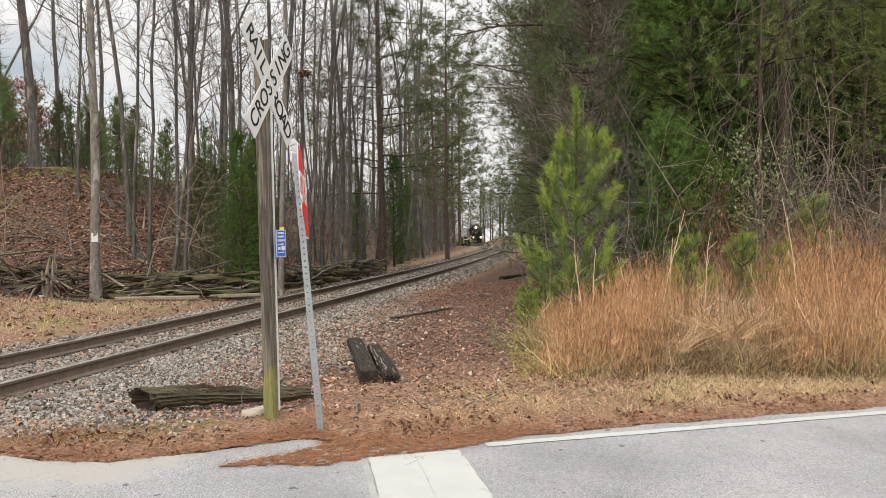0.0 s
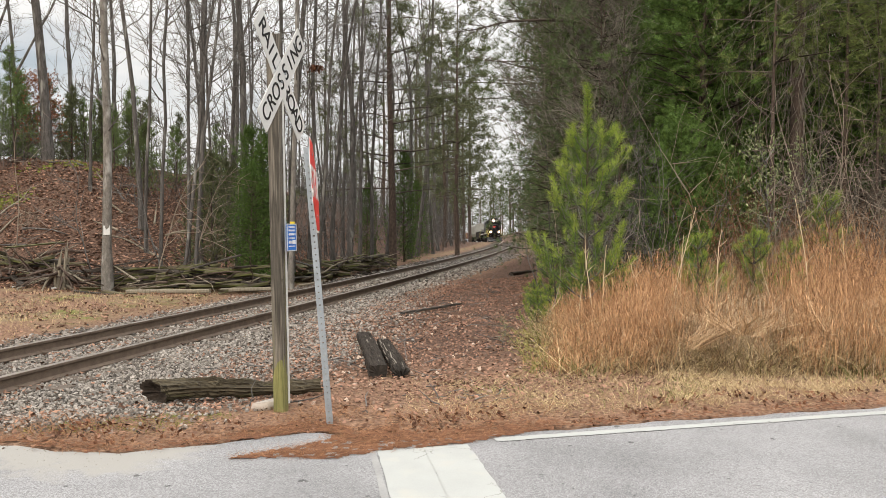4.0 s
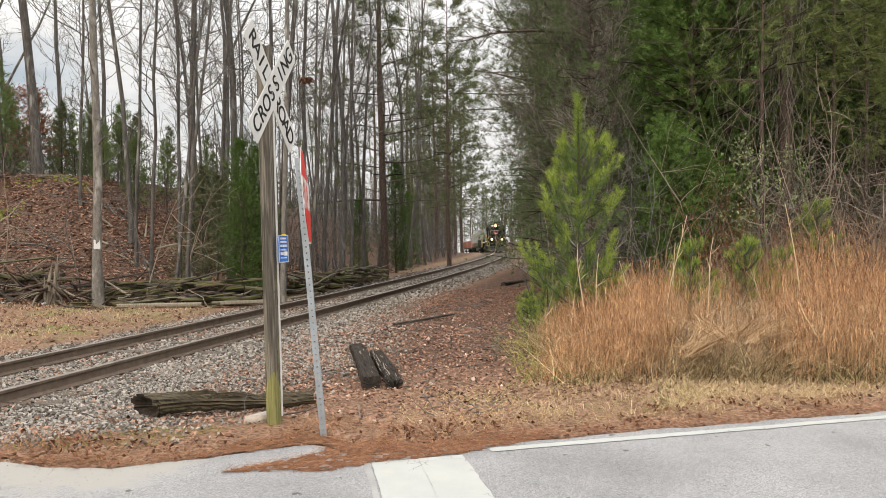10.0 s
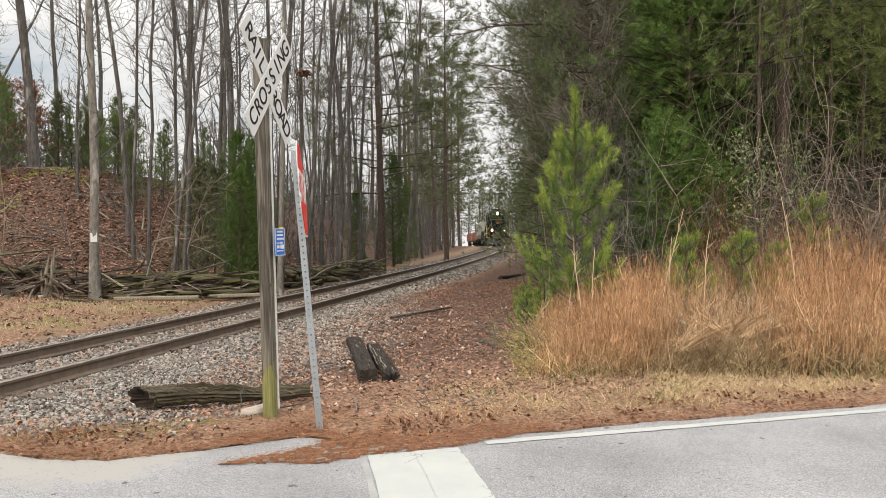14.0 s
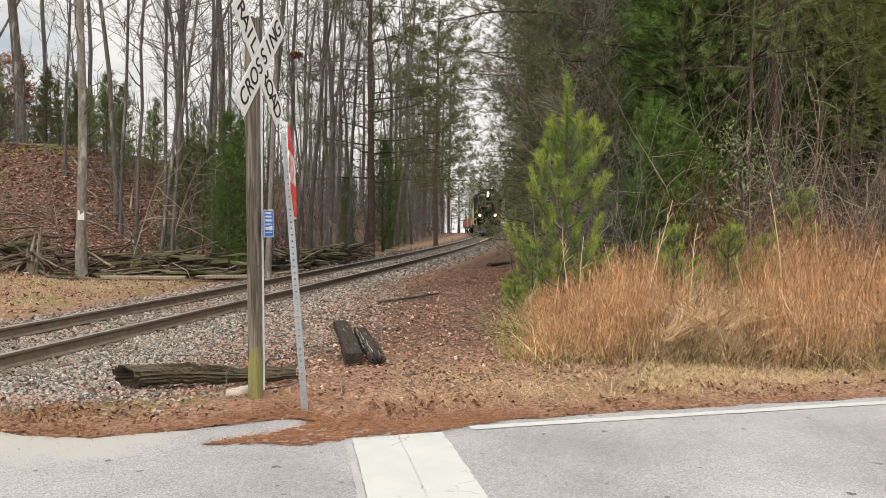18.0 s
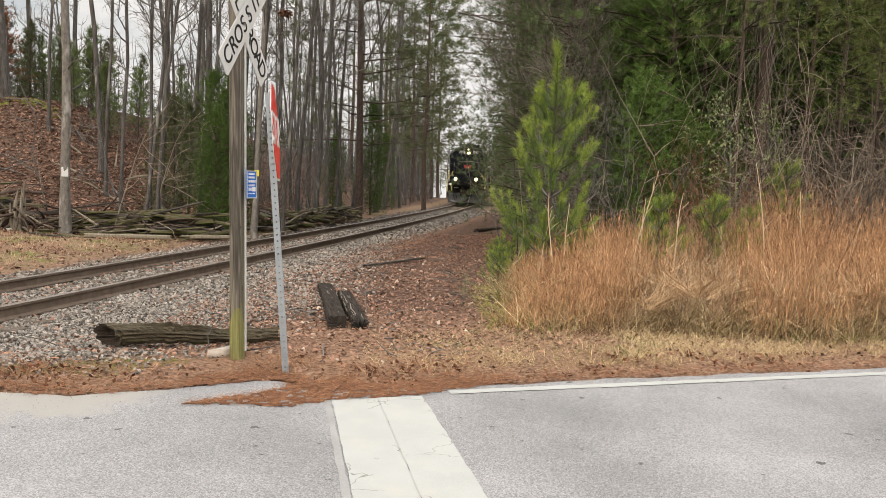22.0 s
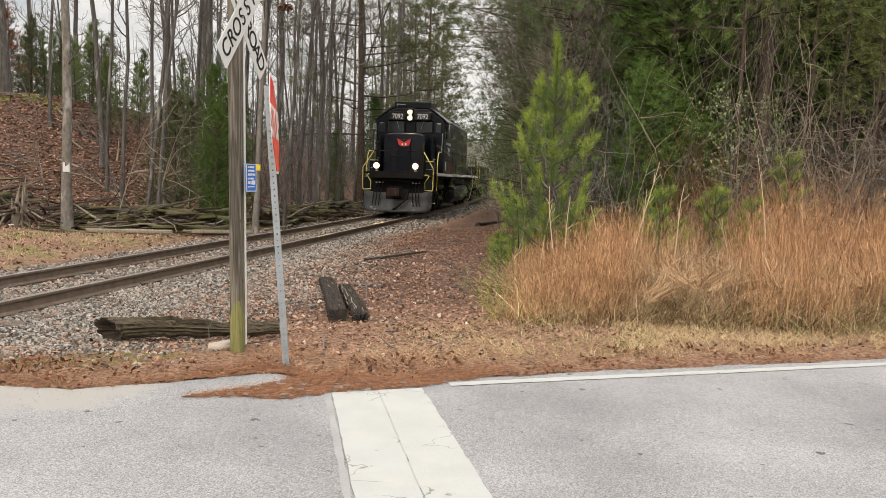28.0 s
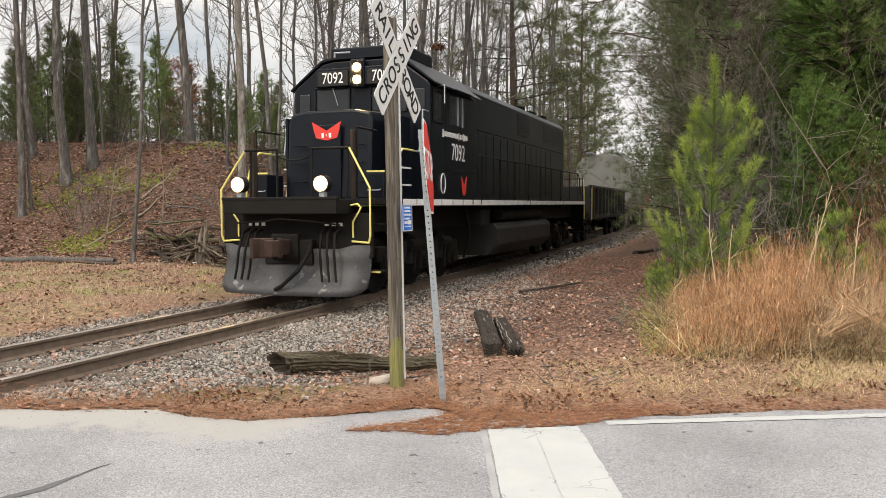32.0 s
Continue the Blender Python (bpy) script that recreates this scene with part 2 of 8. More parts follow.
M_ASPHALT = asphalt()
def cracked_paint():
    """Off-white road paint with fine wandering cracks and dirt."""
    m = surface("road_paint", (0.298, 0.308, 0.296), (0.380, 0.392, 0.378), 3, 0.7, 0.25, fine=90, spread=0.6, stain=(0.37, 0.365, 0.335), stain_scale=4, stain_cut=(0.56, 0.74))
    n, l = m.node_tree.nodes, m.node_tree.links
    b = n["Principled BSDF"]
    old = b.inputs["Base Color"].links[0].from_socket
    tc, warp, vo, r = n.new("ShaderNodeTexCoord"), n.new("ShaderNodeTexNoise"), n.new("ShaderNodeTexVoronoi"), n.new("ShaderNodeValToRGB")
    warp.inputs["Scale"].default_value = 9
    add = n.new("ShaderNodeMix")
    add.data_type, add.blend_type = "RGBA", "LINEAR_LIGHT"
    add.inputs[0].default_value = 0.10
    vo.feature, vo.inputs["Scale"].default_value = "DISTANCE_TO_EDGE", 3.6
    r.color_ramp.elements[0].position, r.color_ramp.elements[1].position = 0.004, 0.018
    r.color_ramp.elements[0].color = (0.5, 0.48, 0.44, 1)
    mix = n.new("ShaderNodeMix")
    mix.data_type, mix.blend_type = "RGBA", "MULTIPLY"
    mix.inputs[0].default_value = 1.0
    l.new(tc.outputs["Object"], warp.inputs["Vector"])
    l.new(tc.outputs["Object"], add.inputs[6])
    l.new(warp.outputs["Color"], add.inputs[7])
    l.new(add.outputs[2], vo.inputs["Vector"])
    l.new(vo.outputs["Distance"], r.inputs[0])
    some, cut = n.new("ShaderNodeTexNoise"), n.new("ShaderNodeValToRGB")
    some.inputs["Scale"].default_value = 1.7
    cut.color_ramp.elements[0].position, cut.color_ramp.elements[1].position = 0.56, 0.60
    l.new(tc.outputs["Object"], some.inputs["Vector"])
    l.new(some.outputs["Fac"], cut.inputs[0])
    l.new(cut.outputs[0], mix.inputs[0])
    l.new(old, mix.inputs[6])
    l.new(r.outputs[0], mix.inputs[7])
    l.new(mix.outputs[2], b.inputs["Base Color"])
    return m


M_PAINT = cracked_paint()
M_RAIL = surface("rusty_rail_side", (0.070, 0.050, 0.038), (0.20, 0.15, 0.115), 8, 0.75, 0.3, 0.1, 90, 0.6)
M_RAILTOP = surface("worn_rail_head", (0.22, 0.18, 0.15), (0.44, 0.39, 0.35), 5, 0.33, 0.1, 0.85, 70, 0.6)
M_TIE = surface("weathered_tie", (0.045, 0.035, 0.028), (0.16, 0.13, 0.105), 6, 0.9, 0.6, fine=60, stretch=(1, 6, 6))
M_STONE = surface("ballast_stone", (0.022, 0.018, 0.015), (0.40, 0.365, 0.325), 4, 0.9, 0.3, fine=40, island=0.85, spread=0.95)
M_OLDWOOD = surface("grey_weathered_wood", (0.10, 0.085, 0.065), (0.34, 0.30, 0.23), 3, 0.9, 0.5, fine=45, stretch=(9, 9, 0.7), spread=0.6, stain=(0.12, 0.10, 0.08), stain_scale=2, stain_cut=(0.55, 0.75))
M_STEEL = surface("galvanised_steel", (0.20, 0.23, 0.25), (0.40, 0.44, 0.47), 10, 0.5, 0.05, 0.45, 120, 0.7)
M_WHITE = surface("white_sign_sheeting", (0.50, 0.51, 0.50), (0.66, 0.67, 0.66), 5, 0.5, 0.03, 0, 90, 0.7)
M_BLACKPAINT = plain("black_lettering", (0.012, 0.012, 0.012), 0.6)
M_RED = plain("red_sign_sheeting", (0.62, 0.035, 0.03), 0.45)
M_BLUE = plain("blue_sign_sheeting", (0.02, 0.17, 0.60), 0.45)
M_BARK = surface("grey_bark", (0.026, 0.024, 0.022), (0.17, 0.158, 0.148), 3, 0.95, 0.9, fine=14, stretch=(5, 5, 1.1), spread=0.5, stain=(0.24, 0.235, 0.215), stain_scale=1.1, stain_cut=(0.57, 0.68), spec=0.08)
M_PALEBARK = surface("pale_bark", (0.060, 0.054, 0.047), (0.26, 0.24, 0.215), 4, 0.95, 0.7, fine=14, stretch=(4, 4, 1.6), spread=0.5, stain=(0.33, 0.32, 0.295), stain_scale=1.3, stain_cut=(0.55, 0.68))
M_PINEBARK = surface("pine_bark", (0.025, 0.019, 0.016), (0.15, 0.112, 0.092), 4, 0.95, 0.9, fine=13, stretch=(5, 5, 1.6), spread=0.5, spec=0.08)
M_TWIG = surface("bare_twigs", (0.050, 0.047, 0.044), (0.20, 0.19, 0.18), 3, 0.95, 0.2, fine=20, island=0.5, spec=0.08)
M_NEEDLE = surface("pine_needles", (0.030, 0.050, 0.020), (0.13, 0.17, 0.06), 2, 0.6, 0, fine=12, island=0.7, spread=1.0, spec=0.08)
M_GREYNEEDLE = surface("grey_green_needles", (0.034, 0.044, 0.023), (0.185, 0.205, 0.105), 2, 0.6, 0, fine=12, island=0.7, spread=1.0, spec=0.08)
# twig brown made darker so that limbs among the evergreens look shaded
M_SHADETWIG = surface("shaded_brown_twigs", (0.022, 0.017, 0.013), (0.12, 0.098, 0.082), 3, 0.95, 0.1, fine=20, island=0.6, spec=0.05)
M_DEADTWIG = surface("dead_grey_twigs", (0.036, 0.032, 0.026), (0.29, 0.262, 0.22), 3, 0.95, 0.1, fine=20, island=0.75, spread=0.9, spec=0.05)
M_SHOOT = surface("fresh_pine_shoots", (0.10, 0.17, 0.025), (0.38, 0.46, 0.10), 3, 0.55, 0, fine=14, island=0.75, spread=0.9, spec=0.08)
M_YOUNG = surface("young_pine_needles", (0.025, 0.060, 0.014), (0.20, 0.30, 0.065), 3, 0.55, 0, fine=14, island=0.75, spread=0.9, spec=0.08)
M_CEDAR = surface("cedar_foliage", (0.012, 0.030, 0.009), (0.125, 0.205, 0.05), 2, 0.65, 0, fine=12, island=0.7, spread=1.0, spec=0.08)
# the cedar green again, a little lighter, so the front trees look lit
M_LITCEDAR = surface("lit_cedar_foliage", (0.017, 0.042, 0.010), (0.135, 0.215, 0.055), 2, 0.65, 0, fine=12, island=0.75, spread=1.0, spec=0.08)
M_BOUGH = surface("yellow_green_needles", (0.035, 0.052, 0.017), (0.21, 0.25, 0.085), 2, 0.6, 0, fine=12, island=0.7, spread=1.0, spec=0.08)
M_LEAF = surface("dead_leaves", (0.024, 0.013, 0.009), (0.41, 0.235, 0.165), 2, 0.8, 0, fine=12, island=0.9, spread=1.0, spec=0.08)
M_CURLED = surface("curled_oak_leaves", (0.020, 0.010, 0.007), (0.26, 0.12, 0.07), 2, 0.8, 0, fine=12, island=0.85, spread=1.0, spec=0.08)
M_STRAW = surface("pine_straw", (0.045, 0.018, 0.010), (0.42, 0.215, 0.115), 2, 0.85, 0, fine=12, island=0.9, spread=0.9, spec=0.08)
M_RUSTGRASS = surface("rust_broom_grass", (0.11, 0.045, 0.020), (0.70, 0.42, 0.235), 2, 0.8, 0, fine=10, island=0.85, spread=1.0, spec=0.08)
M_TANGRASS = surface("dry_tan_grass", (0.14, 0.085, 0.045), (0.74, 0.58, 0.34), 2, 0.8, 0, fine=10, island=0.85, spread=1.0, spec=0.08)
M_GREENGRASS = surface("thin_green_grass", (0.06, 0.085, 0.02), (0.22, 0.24, 0.075), 2, 0.8, 0, fine=10, island=0.8, spread=1.0, spec=0.08)
M_OLIVE = surface("olive_brown_stems", (0.035, 0.028, 0.010), (0.32, 0.255, 0.12), 2, 0.85, 0, fine=10, island=0.85, spread=1.0, spec=0.08)
M_MOSS = surface("moss", (0.065, 0.080, 0.014), (0.25, 0.275, 0.055), 6, 0.95, 0.5, fine=60)
M_LOCO = surface("black_locomotive_paint", (0.0024, 0.0038, 0.0065), (0.0070, 0.0100, 0.0155), 2, 0.28, 0.03, 0, 40, 0.7, spec=0.22)
M_FRAME = surface("grimy_black_steel", (0.004, 0.004, 0.004), (0.018, 0.0165, 0.015), 3, 0.7, 0.2, 0.05, 50, 0.7, spec=0.15)
M_PLOW = surface("scuffed_plough_steel", (0.022, 0.023, 0.025), (0.10, 0.103, 0.107), 3, 0.55, 0.15, 0.2, 30, 0.8, stain=(0.22, 0.21, 0.2), stain_scale=5, stain_cut=(0.62, 0.7))
M_TANK = surface("dusty_fuel_tank", (0.010, 0.010, 0.010), (0.035, 0.034, 0.033), 2, 0.65, 0.05, 0, 30, 0.8)
M_GRIMY = surface("brown_road_grime", (0.014, 0.011, 0.009), (0.065, 0.05, 0.038), 3, 0.75, 0.2, 0.05, 50, 0.7, spec=0.15)
M_YELLOW = plain("yellow_handrail_paint", (0.72, 0.63, 0.20), 0.5)
M_LOCOWHITE = plain("white_loco_lettering", (0.75, 0.75, 0.74), 0.6)
M_GLASS = surface("dark_cab_glass", (0.012, 0.014, 0.016), (0.03, 0.034, 0.038), 2, 0.08, 0, 0, 20, 0.8, spec=0.4)
M_EMBLEM = plain("red_wing_emblem", (0.65, 0.05, 0.04), 0.5)
M_COUPLER = surface("rusty_coupler", (0.016, 0.010, 0.008), (0.060, 0.034, 0.027), 8, 0.85, 0.3, 0, 60, 0.8)
M_HOPPER = surface("light_grey_hopper_paint", (0.20, 0.205, 0.185), (0.36, 0.365, 0.335), 2, 0.65, 0.05, 0, 30, 0.8, stain=(0.2, 0.16, 0.13), stain_scale=1.5, stain_cut=(0.55, 0.75))
M_REDCAR = surface("faded_red_car_paint", (0.17, 0.07, 0.055), (0.32, 0.15, 0.12), 2, 0.75, 0.05, 0, 30, 0.8)
M_LAMP = glow("lit_headlamp", (1.0, 0.72, 0.33), 260.0)
# weak amber emission that imitates the warm halo round a lamp
M_LAMPHALO = glow("lamp_halo_glow", (1.0, 0.50, 0.13), 1.3)
M_YELLOWTAG = plain("yellow_tag", (0.7, 0.55, 0.05), 0.6)
M_SAPLING = surface("sapling_needles", (0.05, 0.085, 0.03), (0.20, 0.27, 0.10), 2, 0.6, 0, fine=12, island=0.7, spread=1.0, spec=0.08)

# ---- plan: the track's line, the lie of the land, the road ----
def track_x(y):
    v = np.minimum(np.asarray(y, float), 255.0) / 100
    return -7.426 + 20.8452 * v - 5.61436 * v**2 - 2.80578 * v**3 + 0.908695 * v**4


def rail_z(y):
    return -0.0207 * np.maximum(np.asarray(y, float) - 86.0, 0) ** 2 / (np.maximum(np.asarray(y, float) - 86.0, 0) + 12.0)


ROAD_SLOPE, ROAD_AT = 0.272, 5.84


def road_edge(x):
    """y of the road's far edge line."""
    return ROAD_AT + ROAD_SLOPE * (np.asarray(x, float) - 0.27)


def rough_xy(x, y):
    """A gentle unevenness."""
    return 0.5 * np.sin(1.3 * x + 0.7 * y) * np.cos(0.9 * y - 0.4 * x) + 0.3 * np.sin(3.1 * x - 1.9 * y + 1) + 0.2 * np.sin(5.3 * x + 4.1 * y)


def ground_z(x, y):
    x, y = np.asarray(x, float), np.asarray(y, float)
    u = x - track_x(y)
    past = y - road_edge(x)
    z = rail_z(y) * smooth_step(80, 100, y)
    z = z - 0.115 * smooth_step(3.2, 1.6, np.abs(u)) * smooth_step(0.8, 2.4, past)
    z = z - 0.08 * smooth_step(1.0, 3.0, past) * smooth_step(8.0, 4.0, np.abs(u))
    left = np.minimum(y - 21.0 - 0.5 * np.sin(x * 0.6), -u - 4.2)
    z = z + 4.3 * smooth_step(0.0, 10.0, left) * smooth_step(130, 40, y) - 1.5 * smooth_step(10, 24, left)
    right = np.minimum(np.minimum(x - 0.9 - 0.02 * y, u - 3.0), y - 8.6 - 0.18 * x)
    z = z + 2.9 * smooth_step(0.0, 10.0, right) + 2.5 * smooth_step(8, 30, right)
    lump = 0.05 * rough_xy(x, y) * (1 + 2.0 * smooth_step(1.0, 6.0, left))
    z = z + lump * smooth_step(0.4, 2.5, past) * smooth_step(1.4, 2.6, np.abs(u))
    return np.where(past < 0.35, -0.05, z - 0.05 * smooth_step(0.9, 0.35, past))


def spaced(stops):
    return np.unique(np.concatenate([np.arange(a, b, s) for a, b, s in stops]))


gx = spaced([(-700, -100, 60), (-100, -30, 7), (-30, -16, 1.0), (-16, 12, 0.22), (12, 30, 1.0), (30, 100, 7), (100, 701, 60)])
gy = spaced([(-300, -40, 40), (-40, 3, 4), (3, 30, 0.22), (30, 60, 0.6), (60, 140, 2.5), (140, 260, 8), (260, 900, 60)])
GX, GY = np.meshgrid(gx, gy, indexing="ij")
GZ = ground_z(GX, GY)
ii, jj = np.meshgrid(np.arange(len(gx) - 1), np.arange(len(gy) - 1), indexing="ij")
ii, jj = ii.ravel(), jj.ravel()
nj = len(gy)
g_faces = np.stack([ii * nj + jj, (ii + 1) * nj + jj, (ii + 1) * nj + jj + 1, ii * nj + jj + 1], 1)
ground_me = link_mesh("ground", np.stack([GX, GY, GZ], -1).reshape(-1, 3), g_faces, True)

# what covers the soil: red = leaf litter, green = thin grass, blue = gravel, none = clay and straw
U = GX - track_x(GY)
LEFT = np.minimum(GY - 21.0, -U - 4.2)
PAST = GY - road_edge(GX)
RIGHTB = np.minimum(np.minimum(GX - 0.9 - 0.02 * GY, U - 3.0), GY - 8.0 - 0.15 * GX)
litter = np.maximum(np.maximum(smooth_step(-1.2, 0.5, LEFT), smooth_step(2.2, 3.4, U) * smooth_step(2.5, 5, PAST)), smooth_step(23, 29, GY) * smooth_step(2.6, 3.8, np.abs(U)))
gravel = smooth_step(4.4, 2.6, U + 1.6 * smooth_step(11, 23, GY)) * smooth_step(-2.5, -1.7, U) * smooth_step(0.9, 1.7, PAST + 0.2 * rough_xy(GX, GY))
grass = smooth_step(-1.9, -2.9, U) * smooth_step(0.2, -1.5, LEFT)
zone = np.stack([litter, grass * (1 - litter), gravel * (1 - grass), np.ones_like(litter)], -1).reshape(-1, 4)
attr = ground_me.color_attributes.new("cover", "FLOAT_COLOR", "POINT")
attr.data.foreach_set("color", zone.astype(np.float32).ravel())


def soil_material():
    m = bpy.data.materials.new("soil_and_litter")
    m.use_nodes = True
    n, l = m.node_tree.nodes, m.node_tree.links
    b = n["Principled BSDF"]
    b.inputs["Roughness"].default_value = 0.95
    b.inputs["Specular IOR Level"].default_value = 0.15
    tc, at = n.new("ShaderNodeTexCoord"), n.new("ShaderNodeAttribute")
    at.attribute_name = "cover"
    sep = n.new("ShaderNodeSeparateColor")
    l.new(at.outputs["Color"], sep.inputs[0])

    def ramp(scale, dark, light, detail=5.0, lo=0.3, hi=0.7):
        t, r = n.new("ShaderNodeTexNoise"), n.new("ShaderNodeValToRGB")
        t.inputs["Scale"].default_value, t.inputs["Detail"].default_value = scale, detail
        r.color_ramp.elements[0].position, r.color_ramp.elements[1].position = lo, hi
        r.color_ramp.elements[0].color, r.color_ramp.elements[1].color = (*dark, 1), (*light, 1)
        l.new(tc.outputs["Object"], t.inputs["Vector"])
        l.new(t.outputs["Fac"], r.inputs[0])
        return r.outputs[0], t.outputs["Fac"]

    def blend(f, a, c):
        x = n.new("ShaderNodeMix")
        x.data_type = "RGBA"
        l.new(f, x.inputs[0])
        l.new(a, x.inputs[6])
        l.new(c, x.inputs[7])
        return x.outputs[2]

    clay, h0 = ramp(26, (0.075, 0.041, 0.028), (0.34, 0.21, 0.14), 9.0)
    leaf, h1 = ramp(13, (0.030, 0.018, 0.014), (0.18, 0.11, 0.08), 9.0)
    turf, h2 = ramp(9, (0.09, 0.057, 0.036), (0.32, 0.235, 0.145), 9.0)
    # soil under the ballast, darkened to imitate shaded gaps between the stones
    stone, h3 = ramp(34, (0.020, 0.015, 0.012), (0.15, 0.125, 0.105), 8.0)
    green, h4 = ramp(1.1, (0.0, 0.0, 0.0), (1, 1, 1), 3.0, 0.52, 0.66)
    weedy, h5 = ramp(20, (0.07, 0.075, 0.02), (0.23, 0.235, 0.08), 8.0)
    turf = blend(green, turf, weedy)
    bare, h6 = ramp(0.5, (0.0, 0.0, 0.0), (1, 1, 1), 5.0, 0.47, 0.56)
    turf = blend(bare, turf, clay)
    colour = blend(sep.outputs[2], clay, stone)
    colour = blend(sep.outputs[1], colour, turf)
    colour = blend(sep.outputs[0], colour, leaf)
    l.new(colour, b.inputs["Base Color"])
    bp = n.new("ShaderNodeBump")
    bp.inputs["Strength"].default_value, bp.inputs["Distance"].default_value = 0.8, 0.05
    l.new(h0, bp.inputs["Height"])
    l.new(bp.outputs[0], b.inputs["Normal"])
    return m


M_SOIL = soil_material()
ground = mesh_part("ground", ground_me, M_SOIL)
tagged(ground, "red clay ground with leaf litter, gravel and thin grass", "ground", kind="structure")

# ---- the road ----
rng = np.random.default_rng(7)
rx = np.concatenate([np.arange(-60, -6, 3.0), np.arange(-6, 9, 0.12), np.arange(9, 61, 3.0)])


def asphalt_edge(x):
    x = np.asarray(x, float)
    e = road_edge(x) + 0.018 * np.sin(5.1 * x) + 0.015 * np.sin(11.7 * x + 1) + 0.008 * np.sin(29 * x)
    return e + np.interp(x, (-6, -3.3, -2.8, -2.4, -2.0, -1.65, -1.25, -1.0, -0.8, 0.3, 1.7, 4.0, 9.0), (1.1, 0.78, 0.52, 0.36, 0.40, 0.49, 0.62, 0.52, 0.20, 0.17, 0.22, 0.20, 0.25))


far_y = asphalt_edge(rx)
AC = 26
across = np.linspace(0, 1, AC) ** 2
rows_y = far_y[:, None] * (1 - across) + (road_edge(rx) - 7.6)[:, None] * across
rv = np.stack([np.repeat(rx[:, None], AC, 1), rows_y, np.full(rows_y.shape, 0.006)], -1).reshape(-1, 3)
i2, j2 = np.meshgrid(np.arange(len(rx) - 1), np.arange(AC - 1), indexing="ij")
i2, j2 = i2.ravel(), j2.ravel()
rf = np.stack([i2 * AC + j2, i2 * AC + j2 + 1, (i2 + 1) * AC + j2 + 1, (i2 + 1) * AC + j2], 1)
# a turned-down edge gives the asphalt its thickness
lip = np.stack([rx, far_y + 0.03, np.full(len(rx), -0.06)], -1)
base = len(rv)
k2 = np.arange(len(rx) - 1)
lf = np.stack([base + k2, k2 * AC, (k2 + 1) * AC, base + k2 + 1], 1)
road_me = link_mesh("road", np.concatenate([rv, lip]), np.concatenate([rf, lf]))
dust = smooth_step(1.0, 0.0, far_y[:, None] - rows_y) * (0.15 + 0.58 * smooth_step(-1.5, -2.3, rx))[:, None]
dust_attr = road_me.attributes.new("dust", "FLOAT", "POINT")
dust_attr.data.foreach_set("value", np.concatenate([dust.ravel(), np.zeros(len(lip))]).astype(np.float32))
road = mesh_part("road", road_me, M_ASPHALT)
tagged(road, "worn grey asphalt road with dark patches", "road", kind="structure")

along, back = Vector((0.965, 0.2625, 0)).normalized(), Vector((0.185, -0.983, 0)).normalized()


def strip(name, start, way, length, width_way, width, material, label, wobble=0.006, z=0.011):
    """A painted band on the road with slightly worn edges."""
    n = max(3, int(length / 0.08))
    a = np.linspace(0, length, n)
    r = np.random.default_rng(int(length * 100))
    w, o, s = np.array(way), np.array(width_way), np.array(start)
    lo = s + a[:, None] * w + r.normal(0, wobble, n)[:, None] * o
    hi = s + a[:, None] * w + (width + r.normal(0, wobble, n))[:, None] * o
    v = np.concatenate([lo, hi])
    v[:, 2] = z
    k = np.arange(n - 1)
    ob = mesh_part(name, link_mesh(name, v, np.stack([k, k + 1, n + k + 1, n + k], 1)), material)
    return tagged(ob, label, "road marking", kind="structure")


strip("stop_line_left", (-0.588, 5.54, 0), back, 3.1, along, 0.336, M_PAINT, "white cracked stop line panel on the asphalt", 0.004)
strip("stop_line_right", (-0.2665, 5.624, 0), back, 3.1, along, 0.331, M_PAINT, "white cracked stop line panel on the asphalt", 0.003, 0.0145)
strip("edge_line", (0.27, 5.80, 0), along, 40, (-0.2625, 0.965, 0), 0.10, M_PAINT, "thin white road edge line, worn", 0.004)
M_SEAL = surface("dark_joint_strip", (0.19, 0.19, 0.19), (0.33, 0.33, 0.32), 4, 0.9, 0.2, fine=80)
strip("joint_strip", (-0.640, 5.53, 0), back, 3.1, along, 0.042, M_SEAL, "grey strip along the stop line", 0.004, 0.009)

M_TAR = surface("dark_tar", (0.055, 0.055, 0.056), (0.11, 0.11, 0.112), 6, 0.85, 0.2, fine=90)
crack_line = np.array([(-3.10, 3.62), (-3.04, 3.79), (-2.955, 3.92), (-2.92, 4.06), (-2.885, 4.20), (-2.86, 4.32), (-2.82, 4.40)])
crack_wide = np.array([0.030, 0.034, 0.036, 0.024, 0.010, 0.007, 0.004])
crack_v = np.concatenate([np.column_stack([crack_line + np.stack([crack_wide, -0.3 * crack_wide], -1) * side, np.full(7, 0.0095)]) for side in (-1, 1)])
ck = np.arange(6)
tagged(mesh_part("road_crack", link_mesh("road_crack", crack_v, np.stack([ck, 7 + ck, 8 + ck, ck + 1], 1)), M_TAR), "dark sealed crack in the worn asphalt", "road marking", kind="structure")

# ---- the railway track ----
def rail_line(side, y0=-6.0, y1=250.0, step=1.0):
    ys = np.concatenate([np.arange(y0, 60, step), np.arange(60, y1 + 1, step * 4)])
    xs = track_x(ys)
    d = np.gradient(xs, ys)
    nx, ny = 1 / np.sqrt(1 + d * d), -d / np.sqrt(1 + d * d)
    return np.stack([xs + side * nx, ys + side * ny, rail_z(ys)], -1), np.stack([nx, ny], -1)


PROFILE = [(-0.07, -0.172), (0.07, -0.172), (0.07, -0.160), (0.014, -0.135), (0.010, -0.05), (0.036, -0.036), (0.037, -0.006), (0.028, 0.0), (-0.028, 0.0), (-0.037, -0.006), (-0.036, -0.036), (-0.010, -0.05), (-0.014, -0.135), (-0.07, -0.160)]


